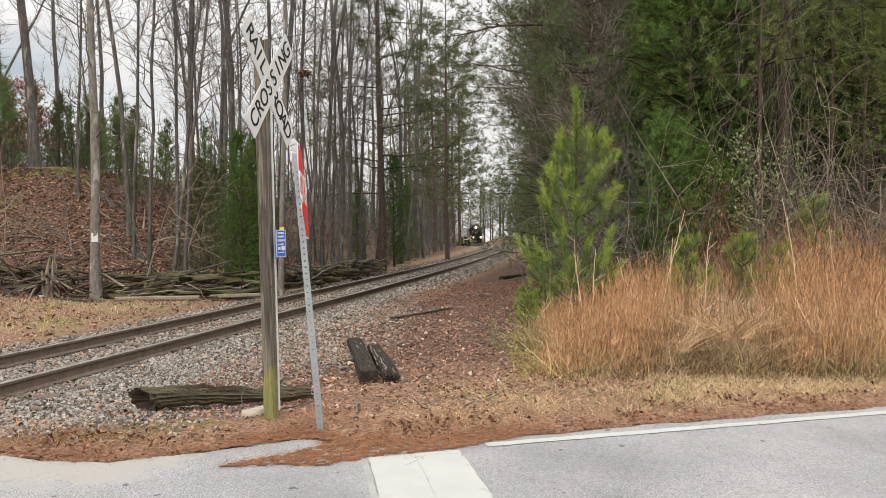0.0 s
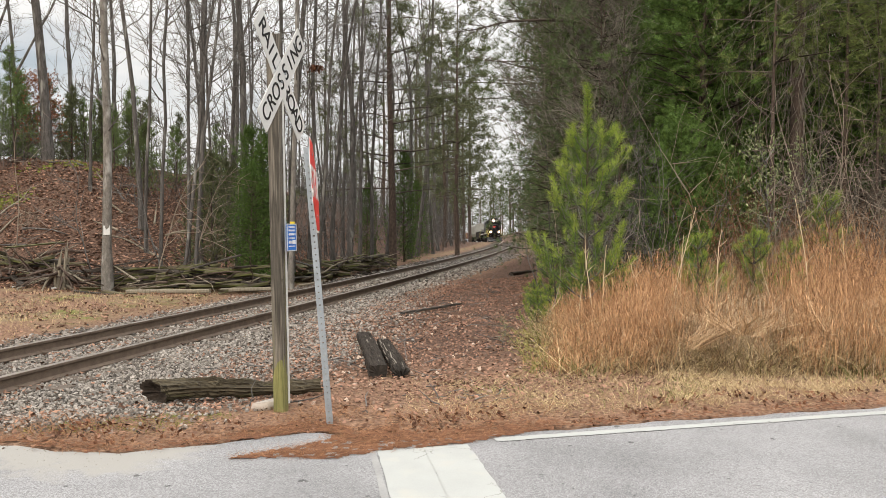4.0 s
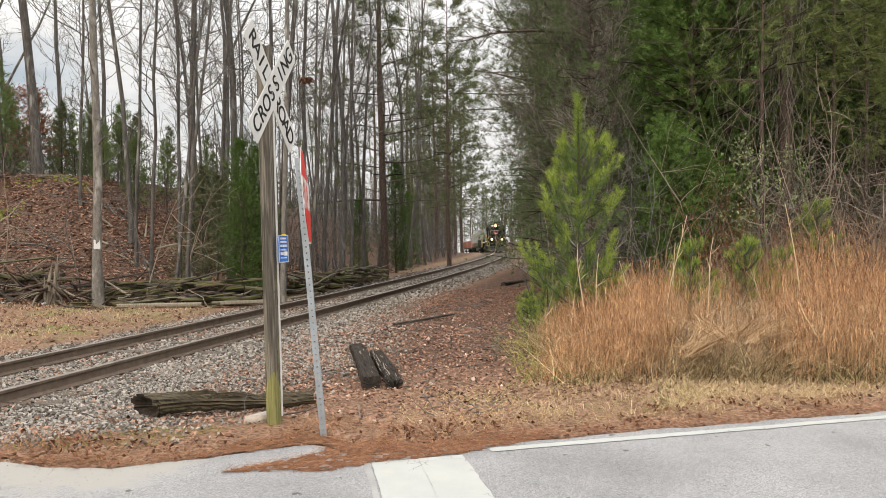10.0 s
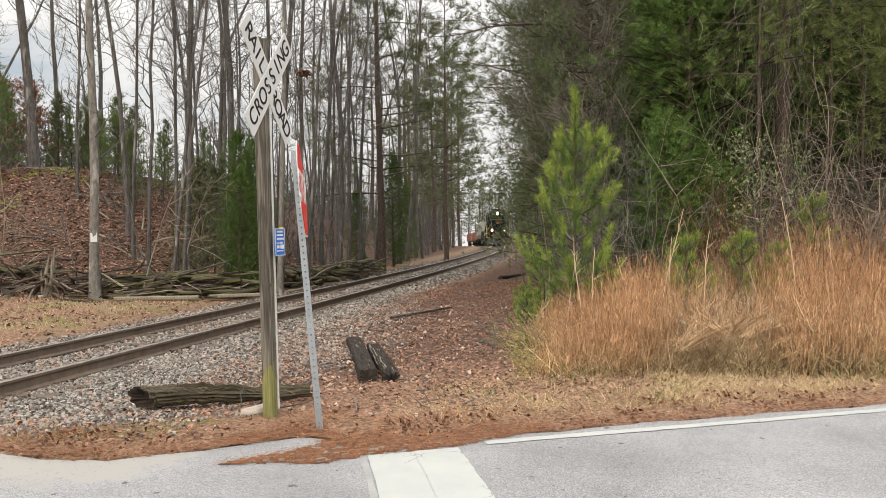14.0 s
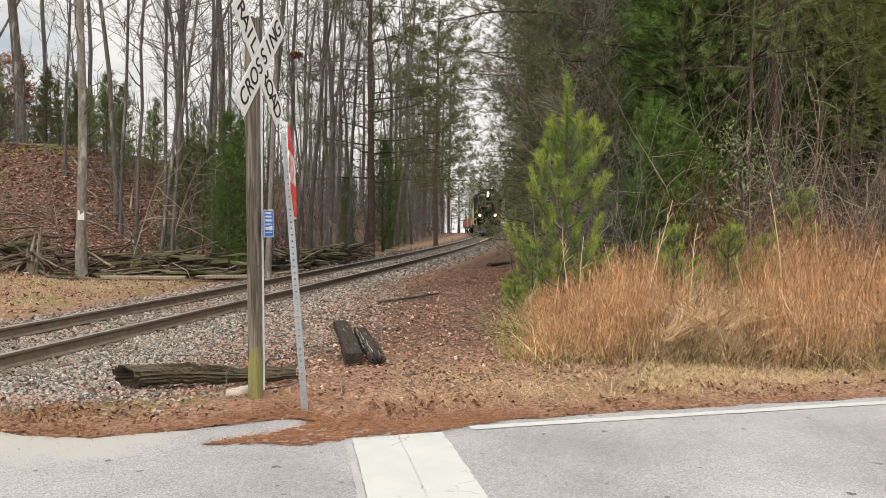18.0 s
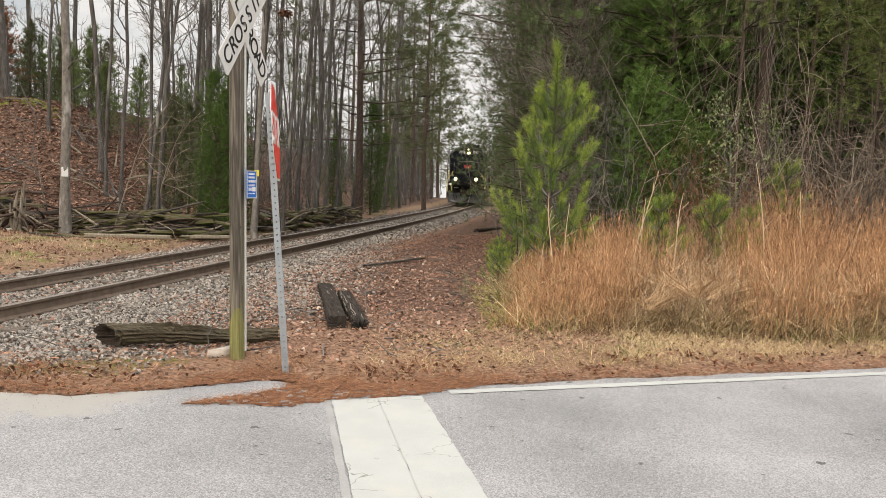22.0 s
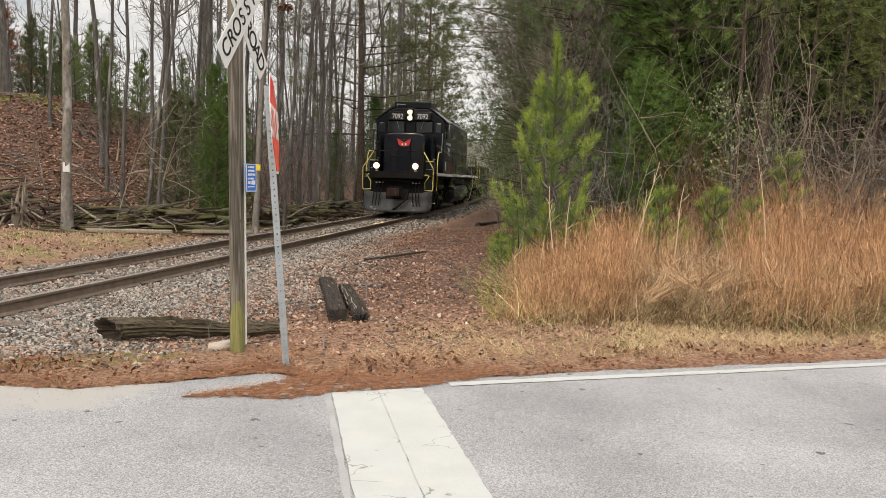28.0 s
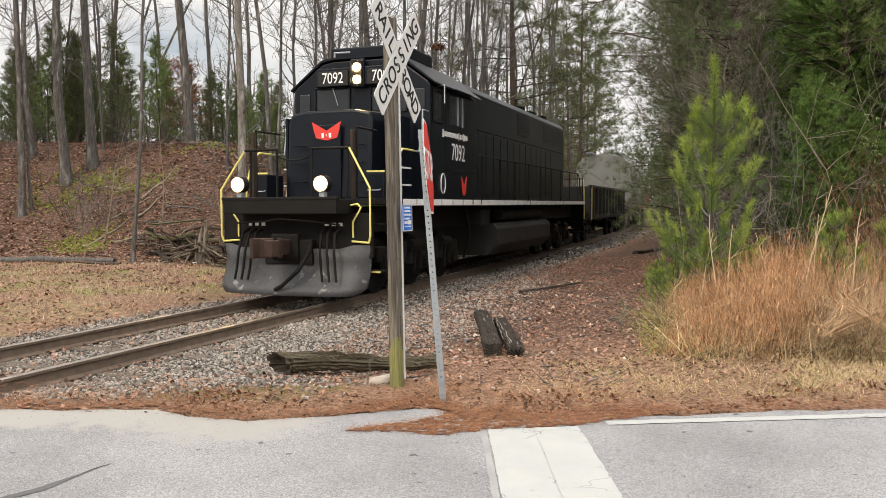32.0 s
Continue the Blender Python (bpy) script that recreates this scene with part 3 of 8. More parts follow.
def build_rail(side):
    line, across_way = rail_line(side)
    n, k = len(line), len(PROFILE)
    v = np.concatenate([[[p[0] + a * w[0], p[1] + a * w[1], p[2] + h] for a, h in PROFILE] for p, w in zip(line, across_way)])
    i, j = np.meshgrid(np.arange(n - 1), np.arange(k), indexing="ij")
    i, j = i.ravel(), j.ravel()
    f = np.stack([i * k + j, i * k + (j + 1) % k, (i + 1) * k + (j + 1) % k, (i + 1) * k + j], 1)
    me = link_mesh("rail", v, f)
    me.materials.append(M_RAIL)
    me.materials.append(M_RAILTOP)
    me.polygons.foreach_set("material_index", np.isin(j, (6, 7, 8)).astype(np.int32))
    return me


track = empty("railway_track", Matrix(), "single railway track of rusty rails on old wooden ties", "railway track")
mesh_part("rail", build_rail(-0.753), None, track)
mesh_part("rail", build_rail(0.753), None, track)
tie_me = bpy.data.meshes.new("tie")
tb = box((2.6, 0.22, 0.17), (0, 0, 0), 0.015)
tb.to_mesh(tie_me)
tb.free()
tie_me.materials.append(M_TIE)
for y in np.arange(4.0, 60, 0.54):
    ob = new("tie", tie_me)
    ob.parent = track
    slope = float(track_x(y + 0.5) - track_x(y - 0.5))
    ob.matrix_local = pose(float(track_x(y)) + random.uniform(-0.05, 0.05), float(y), -0.262 + random.uniform(-0.008, 0.012), 0, 0, -math.degrees(math.atan(slope)) + random.uniform(-1.5, 1.5))

# ---- the train ----
ARC_Y = np.arange(-30.0, 420.0, 0.1)
ARC_X, ARC_Z = track_x(ARC_Y), rail_z(ARC_Y)
ARC_S = np.concatenate([[0], np.cumsum(np.sqrt(np.diff(ARC_Y) ** 2 + np.diff(ARC_X) ** 2))])


def on_track(s):
    return Vector((float(np.interp(s, ARC_S, ARC_X)), float(np.interp(s, ARC_S, ARC_Y)), float(np.interp(s, ARC_S, ARC_Z))))


def front_s(t):
    """How far along the line the train's front stands: a nearly steady five metres a second."""
    v = t / 32
    return 100 * (-0.010563 * v**5 + 0.0164876 * v**4 + 0.0134702 * v**3 - 0.00178702 * v**2 - 1.632296 * v + 2.040716)


def riding(s_front, bogie_a, bogie_b):
    """Pose of a vehicle whose front stands at s_front; it rides on two bogies that far behind its front, and faces down the line."""
    a, b = on_track(s_front + bogie_a), on_track(s_front + bogie_b)
    way = (a - b).normalized()
    right = way.cross(Vector((0, 0, 1))).normalized()
    up = right.cross(way)
    org = a + way * bogie_a
    return Matrix(((right.x, way.x, up.x, org.x), (right.y, way.y, up.y, org.y), (right.z, way.z, up.z, org.z), (0, 0, 0, 1)))


def rows_for(gap, bogie_a, bogie_b):
    return [(float(t), riding(front_s(t) + gap, bogie_a, bogie_b)) for t in np.arange(0, 32.01, 1.0)]


moving = []


def bar_line(points, r, bm=None, n=8):
    """A bent round bar through points."""
    bm = bm or bmesh.new()
    for a, b in zip(points[:-1], points[1:]):
        rod(a, b, r, bm, n)
    for p in points[1:-1]:
        bmesh.ops.create_icosphere(bm, subdivisions=1, radius=r * 1.02, matrix=Matrix.Translation(p))
    return bm


def curved_plate(outline, thick):
    """A swept plate: outline holds (x, y, z) rows; the plate is thick towards -y."""
    bm = bmesh.new()
    rows_a = [[bm.verts.new(p) for p in row] for row in outline]
    rows_b = [[bm.verts.new(Vector(p) + Vector((0, -thick, 0))) for p in row] for row in outline]
    for k in range(len(outline) - 1):
        for j in range(len(outline[0]) - 1):
            bm.faces.new((rows_a[k][j], rows_a[k][j + 1], rows_a[k + 1][j + 1], rows_a[k + 1][j]))
            bm.faces.new((rows_b[k][j], rows_b[k + 1][j], rows_b[k + 1][j + 1], rows_b[k][j + 1]))
    for grid in ((rows_a[0], rows_b[0]), (rows_a[-1], rows_b[-1])):
        for j in range(len(grid[0]) - 1):
            bm.faces.new((grid[0][j], grid[1][j], grid[1][j + 1], grid[0][j + 1]))
    for j in (0, len(outline[0]) - 1):
        for k in range(len(outline) - 1):
            bm.faces.new((rows_a[k][j], rows_a[k + 1][j], rows_b[k + 1][j], rows_b[k][j]))
    bmesh.ops.recalc_face_normals(bm, faces=bm.faces[:])
    return bm


def wheel_mesh():
    bm = rod((-0.07, 0, 0), (0.07, 0, 0), 0.51, None, 28)
    rod((-0.09, 0, 0), (0.085, 0, 0), 0.12, bm, 14)
    rod((-0.105, 0, 0), (-0.06, 0, 0), 0.545, bm, 28)
    me = bpy.data.meshes.new("wheel")
    bm.to_mesh(me)
    bm.free()
    me.materials.append(M_FRAME)
    return me


WHEEL = wheel_mesh()
turning = []


def place_part(name, me, material, parent, m, label=""):
    ob = mesh_part(name, me, material, parent, label)
    ob.matrix_local = m
    return ob


def side_words(text, size, material, parent, x, y, z, facing=-1, name="lettering", squeeze=1.0):
    """Letters on a side that faces local -x (facing -1) or the front, +y (facing 0)."""
    me = words(text, size)
    me.transform(Matrix.Diagonal((squeeze, 1, 1, 1)))
    turn = {-1: -90, 0: 180, 1: 90}[facing]
    return place_part(name, me, material, parent, pose(x, y, z, 0, 0, turn))


def wing_emblem(width, height):
    """A plain pair of wings: a shield with two swept tips, in the x-z plane facing -y."""
    bm = bmesh.new()
    shape = [(-0.5, 0.5), (-0.14, 0.16), (0, 0.02), (0.14, 0.16), (0.5, 0.5), (0.44, 0.05), (0.36, -0.36), (0.12, -0.46), (0, -0.5), (-0.12, -0.46), (-0.36, -0.36), (-0.44, 0.05)]
    return prism([(a * width, b * height) for a, b in shape], 0.008, "y", bm=bm)


def bogie(parent, y0, sides=3):
    """A six-wheel truck with its side frames, springs and brake gear."""
    for sx in (-1, 1):
        bm = box((0.10, 4.3, 0.26), (sx * 1.02, y0, 0.72), 0.03)
        for k in (-1, 0, 1):
            box((0.16, 0.42, 0.40), (sx * 1.05, y0 + 1.68 * k, 0.52), 0.04, bm)
            rod((sx * 1.10, y0 + 1.68 * k, 0.51), (sx * 1.20, y0 + 1.68 * k, 0.51), 0.15, bm, 14)
        for k in (-0.84, 0.84):
            for dy in (-0.14, 0.14):
                rod((sx * 1.06, y0 + k + dy, 0.48), (sx * 1.06, y0 + k + dy, 0.92), 0.085, bm, 12)
            rod((sx * 1.16, y0 + k - 0.45, 0.86), (sx * 1.16, y0 + k + 0.05, 0.86), 0.10, bm, 12)
            box((0.08, 0.10, 0.50), (sx * 1.10, y0 + k - 0.32, 0.52), 0.02, bm)
        part("truck_side_frame", bm, M_FRAME, parent)
    for k in (-1, 0, 1):
        axle = part("axle", rod((-0.8, 0, 0), (0.8, 0, 0), 0.09), M_FRAME, parent)
        axle.matrix_local = pose(0, y0 + 1.68 * k, 0.51)
        turning.append((axle, y0 + 1.68 * k))
        for sx in (-1, 1):
            place_part("wheel", WHEEL, None, axle, Matrix.Translation((sx * 0.753, 0, 0)) @ Matrix.Diagonal((sx, 1, 1, 1)))


loco = empty("locomotive", Matrix(), "black six-axle diesel locomotive with lit headlights and yellow handrails", "locomotive")
moving.append((loco, 0.0, 4.4, 16.9))

# frame, deck and pilot
part("walkway_deck", box((3.02, 18.9, 0.10), (0, -10.7, 1.68), 0.01), M_FRAME, loco)
part("underframe", box((2.0, 18.8, 0.46), (0, -10.7, 1.36), 0.02), M_FRAME, loco)
for sx in (-1, 1):
    bm = bmesh.new()
    for k in range(28):
        box((0.012, 0.60 if k % 7 else 0.50, 0.115), (sx * 1.522, -2.05 - 0.655 * k, 1.672), 0, bm)
    tagged(part("sill_stripe", bm, M_LOCOWHITE, loco), "white reflective stripe along the sill", kind="stuff")
part("anticlimber", box((2.16, 0.62, 0.24), (0, -1.03, 1.60), 0.02), M_FRAME, loco)
part("anticlimber_lip", box((2.2, 0.10, 0.05), (0, -0.76, 1.735), 0.01), M_FRAME, loco)
part("pilot_plate", box((2.9, 0.10, 0.75), (0, -1.30, 1.12), 0.02), M_FRAME, loco)
grid = []
for z, fwd in ((0.13, 0.30), (0.25, 0.18), (0.45, 0.06), (0.70, 0.0), (0.90, 0.05)):
    half = 1.42 if z > 0.2 else 1.25
    grid.append([(half * u, -1.18 + fwd + 0.16 * (1 - abs(u) ** 1.5) - (0.10 if abs(u) > 0.9 else 0), z + (0.06 if abs(u) > 0.8 and z > 0.8 else 0)) for u in np.linspace(-1, 1, 13)])
part("snow_plough", curved_plate(grid, 0.03), M_PLOW, loco, "scuffed grey steel snow plough", True)
part("plough_notch", box((0.92, 0.16, 0.42), (-0.02, -1.06, 0.84), 0.02), M_FRAME, loco)
bm = box((0.24, 0.75, 0.26), (0.02, -0.85, 0.93), 0.04)
head = [(-0.19, -0.58), (0.20, -0.58), (0.25, -0.40), (0.22, -0.24), (0.15, -0.22), (0.10, -0.36), (-0.02, -0.40), (-0.19, -0.40)]
prism(head, 0.32, "z", (0.02, 0, 0.93), 0.02, bm)
coupler = part("coupler", bm, M_COUPLER, loco, "dark rust-brown coupler")
knuckle = [(-0.20, -0.44), (-0.06, -0.42), (0.02, -0.34), (-0.02, -0.28), (-0.10, -0.26), (-0.14, -0.18), (-0.21, -0.20), (-0.24, -0.34)]
part("knuckle", prism(knuckle, 0.27, "z", (0.0, 0, 0.93), 0.02), M_COUPLER, coupler)
part("knuckle_pin", rod((-0.14, -0.40, 0.74), (-0.14, -0.40, 1.14), 0.035, None, 12), M_FRAME, coupler)
part("draft_box", box((0.52, 0.14, 0.44), (0.02, -1.0, 0.93), 0.03), M_FRAME, coupler)
part("cut_lever", bar_line([(1.0, -0.98, 1.32), (0.3, -0.86, 1.36), (0.05, -0.80, 1.40), (-0.5, -0.86, 1.36), (-1.0, -0.98, 1.30)], 0.014), M_FRAME, loco)
for sx in (-1, 1):
    for k in range(3):
        x = sx * (0.62 + 0.13 * k)
        pts = [(x, -1.2, 1.22), (x + sx * 0.01, -1.02, 1.15), (x + sx * 0.04, -0.92, 0.85), (x + sx * 0.07, -0.90, 0.55), (x + sx * 0.10, -0.88, 0.36)]
        part("brake_hose", bar_line(pts, 0.022), M_FRAME, loco)
        part("hose_tag", box((0.07, 0.02, 0.055), (x, -1.235, 1.30), 0.004), M_LOCOWHITE, loco, "white hose tag")
part("train_line_hose", bar_line([(-0.42, -1.1, 1.05), (-0.52, -0.82, 0.86), (-0.36, -0.72, 0.55), (-0.05, -0.74, 0.30), (0.12, -0.78, 0.22)], 0.035), M_FRAME, loco)

# step wells and the yellow corner handrails
for sx in (-1, 1):
    for z in (0.50, 0.90, 1.30):
        part("front_step", box((0.46, 0.34, 0.03), (sx * 1.26, -1.62, z), 0.004), M_FRAME, loco)
    part("step_edge", box((0.46, 0.03, 0.03), (sx * 1.28, -1.44, 0.50)), M_YELLOW, loco, "yellow step edge")
    rail_pts = [(sx * 1.10, -1.22, 1.02), (sx * 1.42, -1.20, 1.00), (sx * 1.45, -1.19, 1.10), (sx * 1.45, -1.19, 1.90), (sx * 1.02, -1.30, 2.58)]
    part("corner_handrail", bar_line(rail_pts, 0.018), M_YELLOW, loco, "yellow corner handrail")
    part("step_grab", bar_line([(sx * 1.08, -1.22, 1.62), (sx * 1.22, -1.2, 1.64), (sx * 1.28, -1.2, 1.58), (sx * 1.12, -1.22, 1.34), (sx * 1.12, -1.22, 1.08)], 0.016), M_YELLOW, loco, "yellow step grab bar")
    part("side_handrail", bar_line([(sx * 1.49, -2.0, 1.02), (sx * 1.49, -2.02, 1.95), (sx * 1.49, -2.2, 2.45), (sx * 1.49, -2.45, 2.62), (sx * 1.49, -2.95, 2.62)], 0.018), M_YELLOW, loco, "yellow side handrail")
    part("platform_rail", bar_line([(sx * 1.02, -1.30, 2.58), (sx * 0.34, -1.25, 2.58), (sx * 0.34, -1.25, 1.72)], 0.022), M_FRAME, loco)
    part("platform_post", bar_line([(sx * 0.95, -1.35, 1.72), (sx * 0.95, -1.38, 2.58)], 0.024), M_FRAME, loco)
    part("walkway_rail", bar_line([(sx * 1.0, -1.62, 1.72), (sx * 1.0, -1.62, 2.95), (sx * 1.0, -2.42, 2.95)], 0.020), M_FRAME, loco)
    part("walkway_post", box((0.05, 0.10, 1.2), (sx * 0.98, -1.52, 2.30), 0.008), M_GRIMY, loco, "brown grimy rail post")
    part("battery_box", box((0.34, 0.55, 0.46), (sx * 1.18, -2.25, 1.96), 0.02), M_LOCO, loco)
    part("box_edge_bar", box((0.34, 0.03, 0.03), (sx * 1.18, -1.99, 2.21), 0.004), M_YELLOW, loco, "yellow bar over the box")
    part("box_handle", bar_line([(sx * 1.05, -1.96, 1.90), (sx * 1.05, -1.93, 1.88), (sx * 1.28, -1.93, 1.88), (sx * 1.28, -1.96, 1.90)], 0.010), M_STEEL, loco)
    part("cab_grab", bar_line([(sx * 1.46, -2.95, 2.62), (sx * 1.46, -3.3, 2.62), (sx * 1.48, -3.42, 3.05), (sx * 1.48, -3.44, 3.42), (sx * 1.48, -3.72, 3.42)], 0.016), M_STEEL, loco)
    for z in (2.0, 2.32):
        part("ladder_rung", box((0.03, 0.62, 0.03), (sx * 1.2, -3.2, z)), M_LOCOWHITE, loco)
    part("ladder_panel", box((0.05, 0.8, 1.6), (sx * 1.12, -3.25, 2.5), 0.01), M_LOCO, loco)

part("safety_chain", bar_line([(0.34 * math.cos(a), -1.25, 2.52 - 0.13 * math.sin(a)) for a in np.linspace(0, math.pi, 9)], 0.012), M_FRAME, loco)

# nose
nose_shape = [(-0.88, 1.72), (0.88, 1.72), (0.88, 3.22), (0.81, 3.38), (0.50, 3.44), (-0.50, 3.44), (-0.81, 3.38), (-0.88, 3.22)]
bm = prism(nose_shape, 1.35, "y", (0, -3.10, 0), 0.05)
for v in bm.verts:
    if v.co.y > -2.5 and v.co.z > 3.0:
        v.co.y -= 0.10
        v.co.z -= 0.06
nose = part("short_hood", bm, M_LOCO, loco)
part("nose_door", box((0.60, 0.03, 1.35), (0.02, -2.42, 2.42), 0.015), M_LOCO, nose)
emblem = part("wing_emblem", wing_emblem(0.60, 0.34), M_EMBLEM, nose, "red wing emblem with pale marks")
emblem.matrix_local = pose(0, -2.395, 2.98, 0, 0, 180)
for k, w in ((-0.075, 0.05), (0.0, 0.022), (0.075, 0.05)):
    part("emblem_mark", box((w, 0.012, 0.085 if w > 0.04 else 0.035), (k, -2.388, 2.90), 0.004), M_LOCOWHITE, nose)
for sx in (-1, 1):
    for z in (2.05, 2.40, 2.72):
        part("nose_grab", bar_line([(sx * 0.45, -2.43, z), (sx * 0.45, -2.37, z), (sx * 0.73, -2.37, z), (sx * 0.73, -2.43, z)], 0.011), M_FRAME, nose)

# cab
cab_shape = [(-1.50, 1.72), (1.50, 1.72), (1.50, 3.94), (1.44, 4.02), (0.84, 4.46), (0.6, 4.50), (-0.6, 4.50), (-0.84, 4.46), (-1.44, 4.02), (-1.50, 3.94)]
cab = part("cab", prism(cab_shape, 2.80, "y", (0, -5.2, 0), 0.02), M_LOCO, loco)
roof_shape = [(-1.60, 3.96), (-0.86, 4.51), (-0.6, 4.55), (0.6, 4.55), (0.86, 4.51), (1.60, 3.96), (1.60, 3.99), (0.88, 4.55), (0.6, 4.59), (-0.6, 4.59), (-0.88, 4.55), (-1.60, 3.99)]
part("cab_roof", prism(roof_shape, 2.95, "y", (0, -5.28, 0)), M_LOCO, cab)
part("roof_air_conditioner", box((1.62, 1.55, 0.26), (-0.02, -4.85, 4.70), 0.03), M_LOCO, loco)
part("roof_horn", bar_line([(0.62, -3.9, 4.58), (0.62, -3.9, 4.70), (0.25, -3.85, 4.68)], 0.02), M_STEEL, loco)
part("number_panel", box((1.9, 0.12, 0.36), (0, -3.76, 4.18), 0.02), M_LOCO, cab)
for sx in (-1, 1):
    board = part("number_board", box((0.68, 0.03, 0.30), (sx * 0.55, -3.69, 4.15), 0.01), M_BLACKPAINT, cab)
    side_words("7092", 0.31, M_LOCOWHITE, board, sx * 0.55, -3.67, 4.15, 0, squeeze=0.78)
    win = part("windshield", box((0.74, 0.03, 0.50), (sx * 0.62, -3.80, 3.72), 0.03), M_GLASS, cab)
    part("windshield_frame", bar_line([(sx * 0.23, -3.78, 3.46), (sx * 1.01, -3.78, 3.46), (sx * 1.01, -3.78, 3.98), (sx * 0.23, -3.78, 3.98), (sx * 0.23, -3.78, 3.46)], 0.018), M_LOCO, win)
    part("corner_window", box((0.26, 0.03, 0.42), (sx * 1.26, -3.80, 3.68), 0.03), M_GLASS, cab)
    part("wiper", bar_line([(sx * 0.6, -3.765, 3.98), (sx * 0.48, -3.755, 3.62)], 0.008), M_STEEL, cab)
    side = part("side_window", box((0.03, 0.92, 0.62), (sx * 1.50, -5.32, 3.58), 0.02), M_GLASS, cab)
    part("sash", box((0.03, 0.035, 0.62), (sx * 1.525, -5.32, 3.58), 0.005), M_STEEL, side)
    part("sash", box((0.03, 0.03, 0.62), (sx * 1.525, -5.62, 3.58), 0.005), M_STEEL, side)
    part("front_side_window", bar_line([(sx * 1.51, -3.95, 3.25), (sx * 1.51, -4.42, 3.25), (sx * 1.51, -4.42, 3.85), (sx * 1.51, -3.95, 3.85), (sx * 1.51, -3.95, 3.25)], 0.02), M_FRAME, cab)
    part("front_side_pane", box((0.02, 0.47, 0.60), (sx * 1.498, -4.185, 3.55), 0.01), M_GLASS, cab)
    part("mirror", bar_line([(sx * 1.50, -4.2, 3.95), (sx * 1.68, -4.1, 3.96), (sx * 1.70, -4.05, 3.6)], 0.014), M_STEEL, cab)
    part("cab_seam", box((0.012, 0.02, 2.2), (sx * 1.502, -4.62, 2.85)), M_FRAME, cab)
    part("belt_rail", box((0.012, 1.9, 0.02), (sx * 1.505, -5.5, 2.32)), M_FRAME, cab)
    part("sunshade", box((0.22, 1.05, 0.02), (sx * 1.58, -5.32, 3.96), 0.004), M_LOCO, cab)
bm = bmesh.new()
for k in range(15):
    box((0.012, 0.07 if k not in (9, 11) else 0.03, 0.10 + 0.05 * (k in (0, 9, 12))), (-1.508, -4.48 - 0.105 * k, 3.06), 0, bm)
tagged(part("name_line", bm, M_LOCOWHITE, cab), "line of small white marks", kind="stuff")
side_words("7092", 0.50, M_LOCOWHITE, cab, -1.512, -5.38, 2.70, -1, squeeze=0.86)
em2 = part("side_emblem", wing_emblem(0.34, 0.42), M_EMBLEM, cab, "small red wing emblem")
em2.matrix_local = pose(-1.512, -5.75, 2.02, 0, 0, -90)
me = tubes_mesh("roundel", [([(0, 0.13 * math.cos(a), 0.20 * math.sin(a)) for a in np.linspace(0, 2 * np.pi, 25)], 0.014)], 6)
place_part("roundel", me, M_LOCOWHITE, cab, pose(-1.512, -4.45, 2.05), "thin white oval mark")

# long hood
hood_shape = [(-0.88, 1.72), (0.88, 1.72), (0.88, 4.40), (0.78, 4.55), (0.55, 4.58), (-0.55, 4.58), (-0.78, 4.55), (-0.88, 4.40)]
hood = part("long_hood", prism(hood_shape, 12.5, "y", (0, -12.85, 0), 0.02), M_LOCO, loco)
for sx in (-1, 1):
    for k in range(15):
        part("hood_door", box((0.02, 0.62, 1.55), (sx * 0.885, -7.6 - 0.68 * k, 2.66), 0.008), M_LOCO, hood)
    part("hood_seam", box((0.015, 12.3, 0.02), (sx * 0.885, -12.85, 3.50)), M_FRAME, hood)
    for y, l in ((-17.3, 2.9), (-13.2, 1.4)):
        bm = bmesh.new()
        for k in range(9):
            box((0.03, l, 0.03), (sx * 0.888, y, 3.72 + 0.07 * k), 0.004, bm)
        part("louvre_panel", bm, M_LOCO, hood)
    blower = rod((sx * 0.75, -7.35, 3.30), (sx * 1.16, -7.35, 3.30), 0.36, None, 22)
    box((0.5, 0.72, 0.8), (sx * 0.96, -7.35, 2.9), 0.05, blower)
    part("blower_housing", blower, M_LOCO, hood)
for y in (-14.4, -15.9, -17.4):
    fan = rod((0, y, 4.56), (0, y, 4.74), 0.60, None, 26)
    rod((0, y, 4.74), (0, y, 4.76), 0.12, fan, 12)
    part("radiator_fan", fan, M_FRAME, hood)
for y in (-11.3, -12.6):
    part("brake_fan", rod((0, y, 4.56), (0, y, 4.70), 0.45, None, 22), M_FRAME, hood)
part("exhaust_stack", box((0.5, 0.9, 0.22), (0, -9.6, 4.66), 0.03), M_FRAME, hood)
part("roof_cover", box((0.9, 1.2, 0.16), (0.1, -7.9, 4.63), 0.03), M_LOCO, hood)
for sx in (-1, 1):
    part("hood_handrail", bar_line([(sx * 1.46, -6.9, 2.75), (sx * 1.46, -18.9, 2.75), (sx * 1.46, -19.2, 2.6), (sx * 1.46, -19.4, 2.0), (sx * 1.46, -20.05, 1.95)], 0.018), M_FRAME, loco)
    for k in range(9):
        part("stanchion", rod((sx * 1.46, -7.2 - 1.45 * k, 1.72), (sx * 1.46, -7.2 - 1.45 * k, 2.75), 0.016), M_FRAME, loco)
    part("rear_handrail", bar_line([(sx * 1.46, -20.0, 2.55), (sx * 1.46, -20.15, 2.2), (sx * 1.46, -20.2, 1.85), (sx * 1.46, -20.2, 1.05)], 0.022), M_YELLOW, loco, "yellow rear handrail")
    for z in (0.55, 0.95, 1.32):
        part("rear_step", box((0.42, 0.3, 0.03), (sx * 1.28, -19.95, z), 0.004), M_FRAME, loco)
